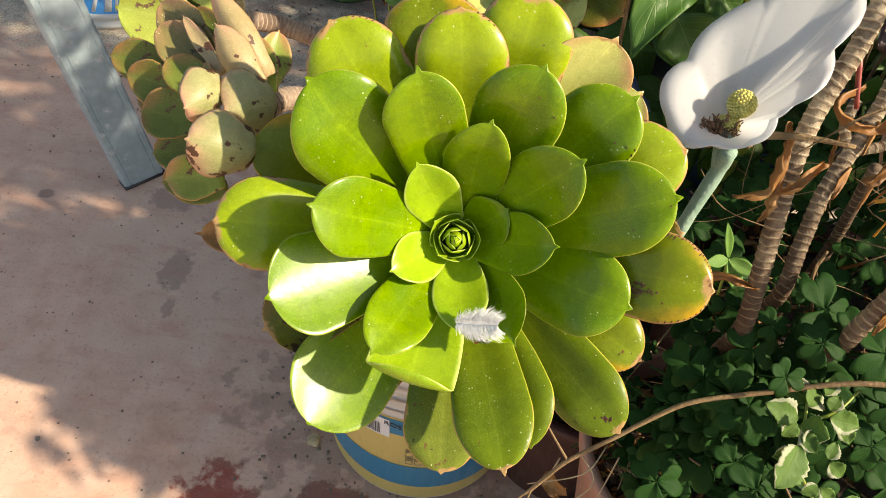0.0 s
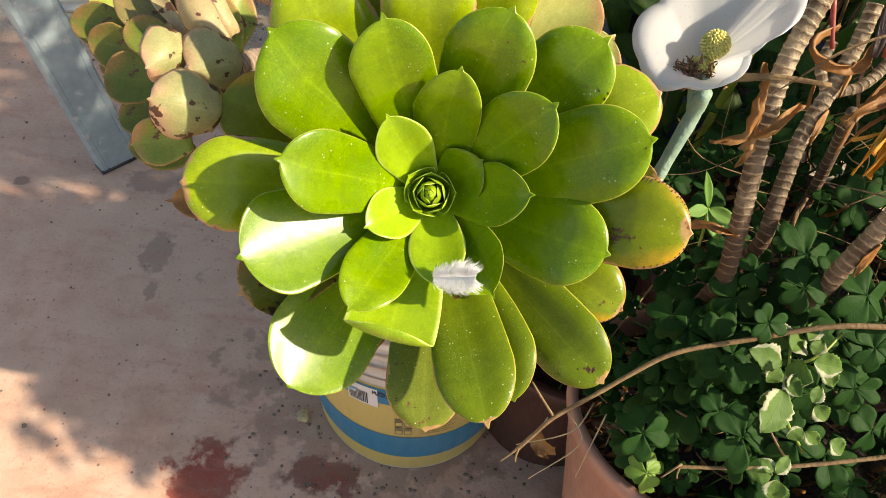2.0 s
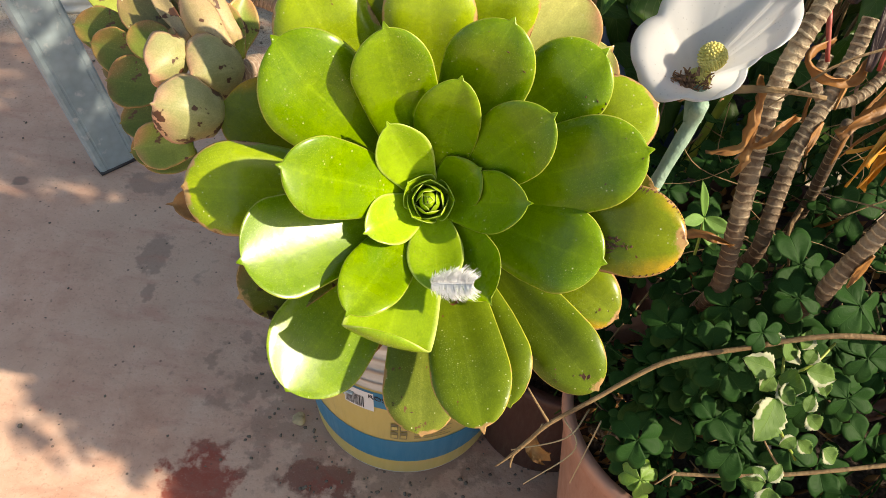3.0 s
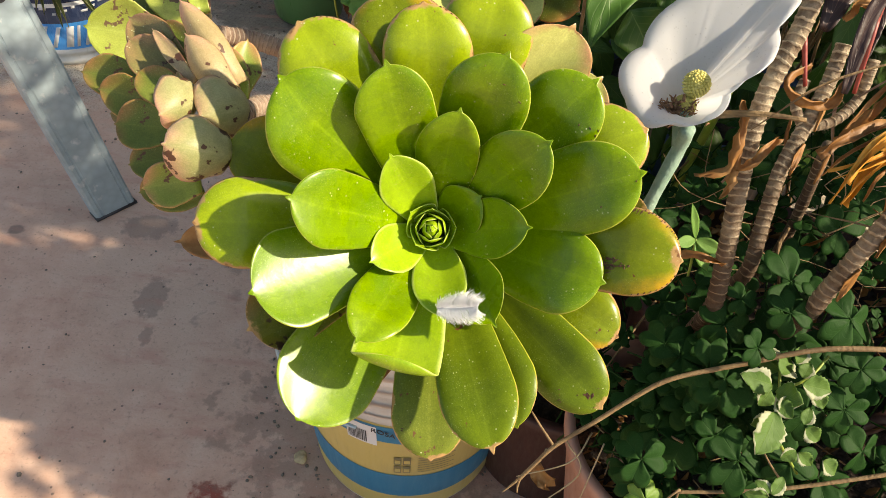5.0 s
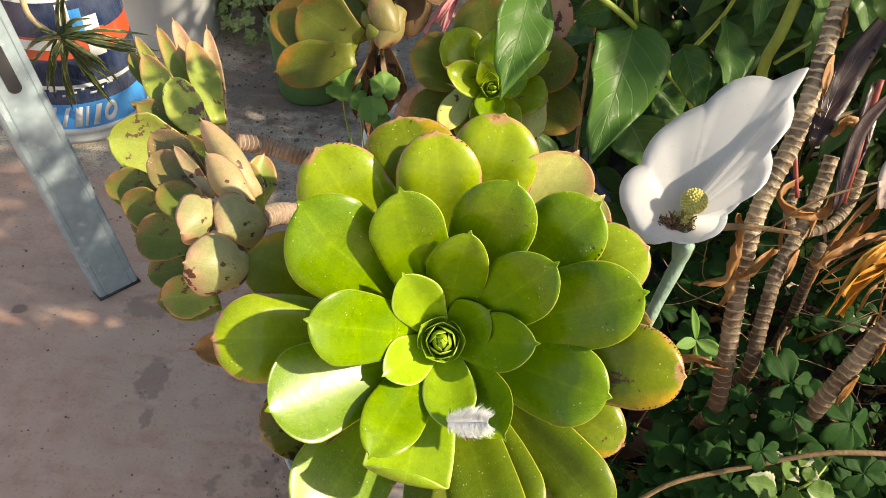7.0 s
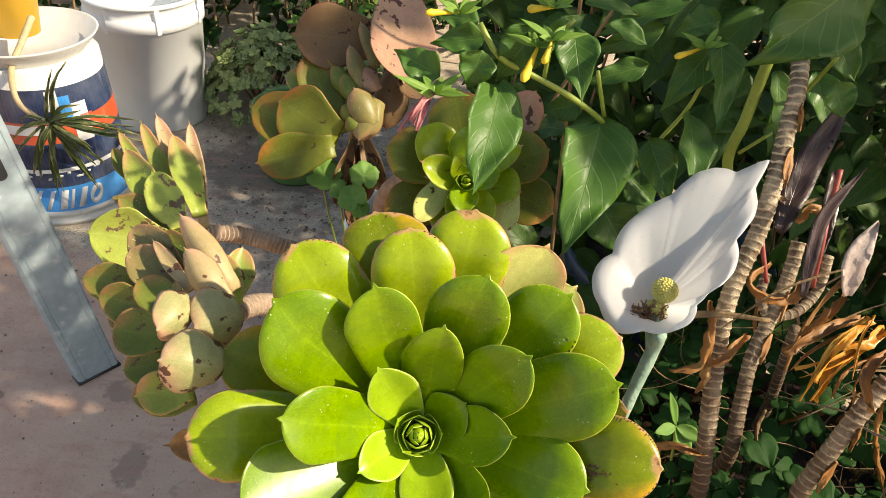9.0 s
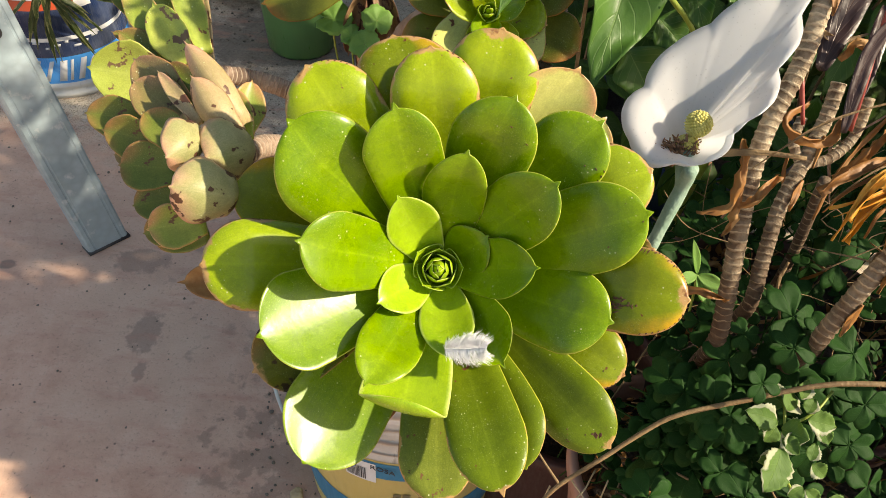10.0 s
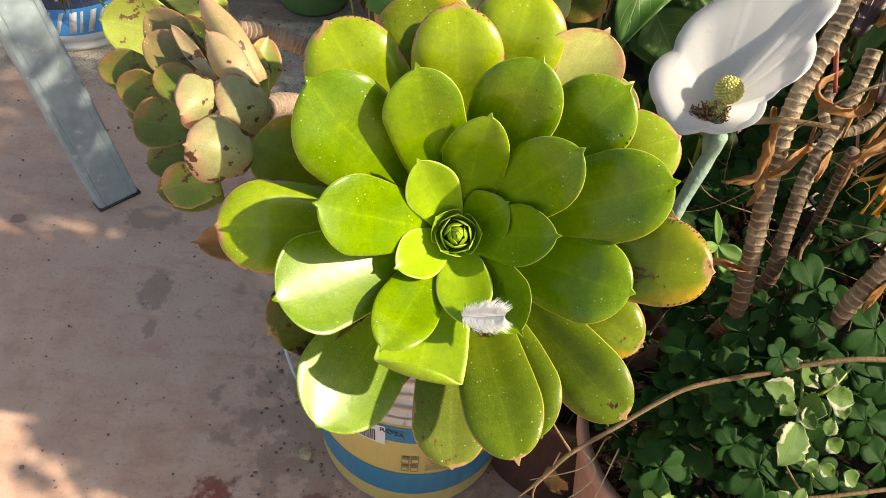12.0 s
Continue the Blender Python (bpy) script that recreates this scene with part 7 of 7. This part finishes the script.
def tray_and_strap_plant():
    """On the upturned bucket: a white tray, a yellow pot and a trailing plant with narrow leaves."""
    tray = thing("white_plant_tray", "white plastic tray on the upturned bucket", "tray", place=(-0.85, 1.57, 0.37))
    put_data("tray_wall", lathe([(0.001, 0.0), (0.12, 0.0), (0.15, 0.035), (0.153, 0.04), (0.148, 0.04), (0.118, 0.006), (0.001, 0.006)], 48), MAT_WHITE_PLASTIC, tray)
    pot = thing("yellow_pot", "small yellow plastic pot on a tray", "pot", place=(-0.90, 1.64, 0.376))
    put_data("pot_wall", lathe([(0.001, 0.0), (0.045, 0.0), (0.06, 0.11), (0.063, 0.112), (0.056, 0.112), (0.042, 0.006), (0.001, 0.006)], 40), MAT_YELLOW_POT, pot)
    put_data("soil", lathe([(0.001, 0.098), (0.053, 0.096), (0.05, 0.08), (0.001, 0.08)], 24), MAT_SOIL, pot)
    plant = thing("trailing_plant", "trailing plant with narrow dark leaves hanging over the bucket", "plant", place=(-0.83, 1.48, 0.415))
    inv = Matrix.Translation(-plant.location)
    rnd = random.Random(17)
    line = [(-0.821, 1.567, 0.44), (-0.815, 1.494, 0.413), (-0.82, 1.438, 0.374), (-0.800, 1.395, 0.330), (-0.770, 1.388, 0.300), KNOT]
    put_data("stem", tube(line, 0.0075, sides=10, taper=0.7), MAT_STRAW, plant, inv, "pale bare curving stem")
    knot = Vector(KNOT)
    for i, tip in enumerate(TRAIL_TIPS):
        e = knot + (Vector(tip) - knot) * 1.05
        for twin in range(2):
            shift = Vector((rnd.uniform(-0.02, 0.02), rnd.uniform(-0.03, 0.01), rnd.uniform(-0.03, 0.012))) * twin
            mid = knot.lerp(e + shift, 0.5) + Vector((0, -0.012, 0.018 - 0.010 * twin))
            put_data("leaf", strap([knot + Vector((rnd.uniform(-0.01, 0.01), 0, rnd.uniform(-0.01, 0.01))), mid, e + shift], rnd.uniform(0.008, 0.0125), (0.35, -0.6, 0.7), 2 * i + twin, 0.30, (0.45, 0.05)), MAT_TRAIL, plant, inv)


tray_and_strap_plant()


def stonecrop(place, radius, height, count, seed, label):
    """A low bush of many small fleshy leaves in rosettes."""
    ob = thing("stonecrop_bush", label, "bush", place=place)
    rnd = random.Random(seed)
    pieces = []
    small = blade(0.020, 0.013, 0.04, 0.15, thick=0.0016, base=0.4, peak=0.62, mucro=0.0, rows=5, cols=4)
    for i in range(count):
        a, f = rnd.uniform(0, 6.28), rnd.random() ** 0.5
        c = Vector((radius * f * math.cos(a), radius * f * math.sin(a), height * (1 - 0.75 * f * f) * rnd.uniform(0.55, 1.0)))
        ax = Vector((c.x, c.y - 0.05, height * 0.8)).normalized()
        for j in range(7):
            b = j * 2.4
            d = (ax.orthogonal().normalized() * math.cos(b) + ax.cross(ax.orthogonal()).normalized() * math.sin(b) + ax * 0.55).normalized()
            m, _ = aim(c, c + d, ax)
            pieces.append(move(small, m @ Matrix.Scale(rnd.uniform(0.8, 1.35), 4)))
    put_data("foliage", join_data(pieces), MAT_SEDUM, ob)["kind"] = "stuff"
    stems = []
    for i in range(18):
        a, f = rnd.uniform(0, 6.28), rnd.uniform(0.3, 0.9)
        stems.append(tube([(0.02 * math.cos(a), 0.02 * math.sin(a), 0.0), (radius * f * 0.6 * math.cos(a), radius * f * 0.6 * math.sin(a), height * 0.4), (radius * f * math.cos(a), radius * f * math.sin(a), height * 0.7)], 0.004, step=0.02, sides=6))
    put_data("stems", join_data(stems), MAT_TWIG, ob)["kind"] = "stuff"


stonecrop((-0.46, 2.08, 0), 0.18, 0.26, 420, 3, "low bush of small grey-green fleshy leaves")
stonecrop((-0.20, 2.25, 0), 0.18, 0.26, 260, 5, "low leafy bush with fleshy leaves in shade")


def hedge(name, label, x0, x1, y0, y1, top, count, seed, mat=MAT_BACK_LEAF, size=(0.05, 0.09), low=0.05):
    """Dense shrubbery as one mass of many leaves on twigs."""
    rnd = random.Random(seed)
    pieces = []
    for i in range(count):
        x, y = rnd.uniform(x0, x1), rnd.uniform(y0, y1)
        z = rnd.uniform(low, top(x, y))
        d = Vector((rnd.uniform(-1, 1), rnd.uniform(-1, 1), rnd.uniform(-0.8, 0.4))).normalized()
        L = rnd.uniform(*size)
        m, _ = aim((x, y, z), Vector((x, y, z)) + d, Vector((rnd.uniform(-0.5, 0.3), rnd.uniform(-0.6, 0.2), 1)))
        pieces.append(move(flat_leaf(L, L * rnd.uniform(0.4, 0.65), 0.38, 1.1, 0.12, 0.12, 0.03, rows=5, cols=3, seed=i), m))
    ob = thing(name, label, "shrub", place=((x0 + x1) / 2, (y0 + y1) / 2, 0))
    inv = Matrix.Translation(-ob.location)
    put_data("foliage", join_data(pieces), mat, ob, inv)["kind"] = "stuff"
    twigs = []
    for i in range(26 if count > 400 else 3):
        x, y = rnd.uniform(x0, x1), rnd.uniform(y0, y1)
        t = top(x, y)
        twigs.append(tube([(x, y, 0.0), (x + rnd.uniform(-0.04, 0.04), y + rnd.uniform(-0.04, 0.04), t * 0.5), (x + rnd.uniform(-0.06, 0.06), y + rnd.uniform(-0.06, 0.06), t * 0.92)], 0.005, step=0.05, sides=6, taper=0.5))
    put_data("twigs", join_data(twigs), MAT_TWIG, ob, inv)["kind"] = "stuff"


# Next four shrubs: added sun blockers, mostly out of view, to shade bed and floor.
hedge("low_shading_shrub", "low dense dark green shrub added out of view to shade floor and clover", 0.70, 1.02, -0.35, 0.42, lambda x, y: 0.70 + 0.04 * math.sin(11 * y + 1) * math.sin(9 * x) + 0.14 * min(1, max(0, (y - 0.33) / 0.04)), 1000, 7, size=(0.035, 0.06))
hedge("leafy_shading_shrub", "green shrub added out of view to shade the plants", 0.70, 1.00, 0.45, 0.55, lambda x, y: 1.0 + 0.03 * math.sin(17 * y) * math.sin(9 * x), 800, 17, size=(0.03, 0.055))
hedge("dappling_shrub", "leafy branch added to dapple the plants behind with shade", 0.72, 0.92, 0.38, 0.46, lambda x, y: 1.30, 38, 27, low=1.19)
hedge("tall_shading_shrub", "tall dense green shrub added to shade the plants at the back", 0.76, 1.25, 0.46, 1.6, lambda x, y: 1.0 + 0.52 * min(1, max(0, (y - 0.46) / 0.05)) - 0.42 * min(1, max(0, (y - 1.0) / 0.25)) + 0.06 * math.sin(8 * y), 2500, 8)
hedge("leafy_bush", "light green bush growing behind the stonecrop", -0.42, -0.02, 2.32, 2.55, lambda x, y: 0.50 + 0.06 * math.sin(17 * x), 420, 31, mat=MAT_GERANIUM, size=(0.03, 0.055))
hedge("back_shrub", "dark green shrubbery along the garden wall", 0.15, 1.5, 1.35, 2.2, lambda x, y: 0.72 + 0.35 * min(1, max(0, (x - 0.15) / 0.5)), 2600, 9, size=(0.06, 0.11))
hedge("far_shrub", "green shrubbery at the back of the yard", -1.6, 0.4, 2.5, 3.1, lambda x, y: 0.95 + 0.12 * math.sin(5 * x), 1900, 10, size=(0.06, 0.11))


# ---- small things on the floor ----
def floor_grit():
    rnd = random.Random(23)
    ico = bmesh.new()
    bmesh.ops.create_icosphere(ico, subdivisions=1, radius=1.0)
    ico.verts.ensure_lookup_table()
    base = np.array([tuple(v.co) for v in ico.verts])
    tri = [tuple(v.index for v in f.verts) for f in ico.faces]
    pieces = []
    for i in range(1700):
        if i < 300:
            a, d = rnd.uniform(0, 6.28), rnd.uniform(0.131, 0.24)
            x, y = 0.042 + d * math.cos(a), 0.564 + d * math.sin(a)
        elif i < 900:
            x, y = rnd.uniform(-1.2, 0.1), rnd.uniform(0.3, 2.0)
        else:
            x, y = rnd.gauss(-0.28, 0.22), rnd.uniform(1.12, 2.0)
        s = rnd.uniform(0.0008, 0.0028) * (1.0 if i < 300 else rnd.choice((0.5, 0.6, 0.9)) if i < 900 else rnd.choice((0.8, 1.0, 1.6)))
        v = base * np.array((s * rnd.uniform(0.8, 1.6), s * rnd.uniform(0.8, 1.6), s * rnd.uniform(0.5, 0.9))) * np.array([[rnd.uniform(0.8, 1.2)] for _ in base]) + np.array((x, y, s * 0.4))
        pieces.append((v, tri, np.zeros((len(v), 2))))
    v, f, w = join_data(pieces)
    tagged(new("floor_grit", mesh_of("floor_grit", v, f, MAT_GRIT, w, smooth=False)), "grit and small stones scattered on the floor", "grit", kind="stuff")
    bm = bmesh.new()
    bmesh.ops.create_icosphere(bm, subdivisions=2, radius=0.010)
    for q in bm.verts:
        q.co *= 1 + 0.35 * noise.noise(q.co * 140)
        q.co.z *= 0.55
    me = bpy.data.meshes.new("pebble")
    bm.to_mesh(me)
    me.materials.append(MAT_STRAW)
    ob = new("pebble", me)
    ob.location = (-0.104, 0.497, 0.004)
    tagged(ob, "pale stone chip beside the bucket", "stone")


floor_grit()


def fallen_leaf():
    ob = thing("fallen_leaf", "yellow-brown dead leaf caught on the twig", "dead leaf", place=(0.178, 0.333, 0.345))
    put_data("blade", strap([(0, 0, 0.012), (0.003, -0.006, 0.0), (0.010, -0.012, -0.014)], 0.020, (0, -0.6, 0.8), 3, 0.4, (0.4, 0.3)), MAT_DRY, ob)
    put_data("stalk", tube([(0, 0, 0.012), (0.004, 0.006, 0.026)], 0.0008, sides=6), MAT_STRAW, ob)
    straw = thing("dry_roots", "pale dry rootlets hanging from the twig", "roots", place=(0.20, 0.335, 0.385))
    for k, line in enumerate((((-0.004, 0, 0.01), (0.01, -0.02, -0.01), (-0.03, -0.04, -0.05)), ((0.02, 0.01, 0.01), (0.0, -0.015, 0.0), (-0.045, -0.02, -0.025)), ((0.03, 0.0, 0.01), (0.02, -0.02, -0.03), (0.015, -0.03, -0.06)))):
        put_data("rootlet", tube(line, 0.0008, sides=6, taper=0.6), MAT_STRAW, straw)


fallen_leaf()
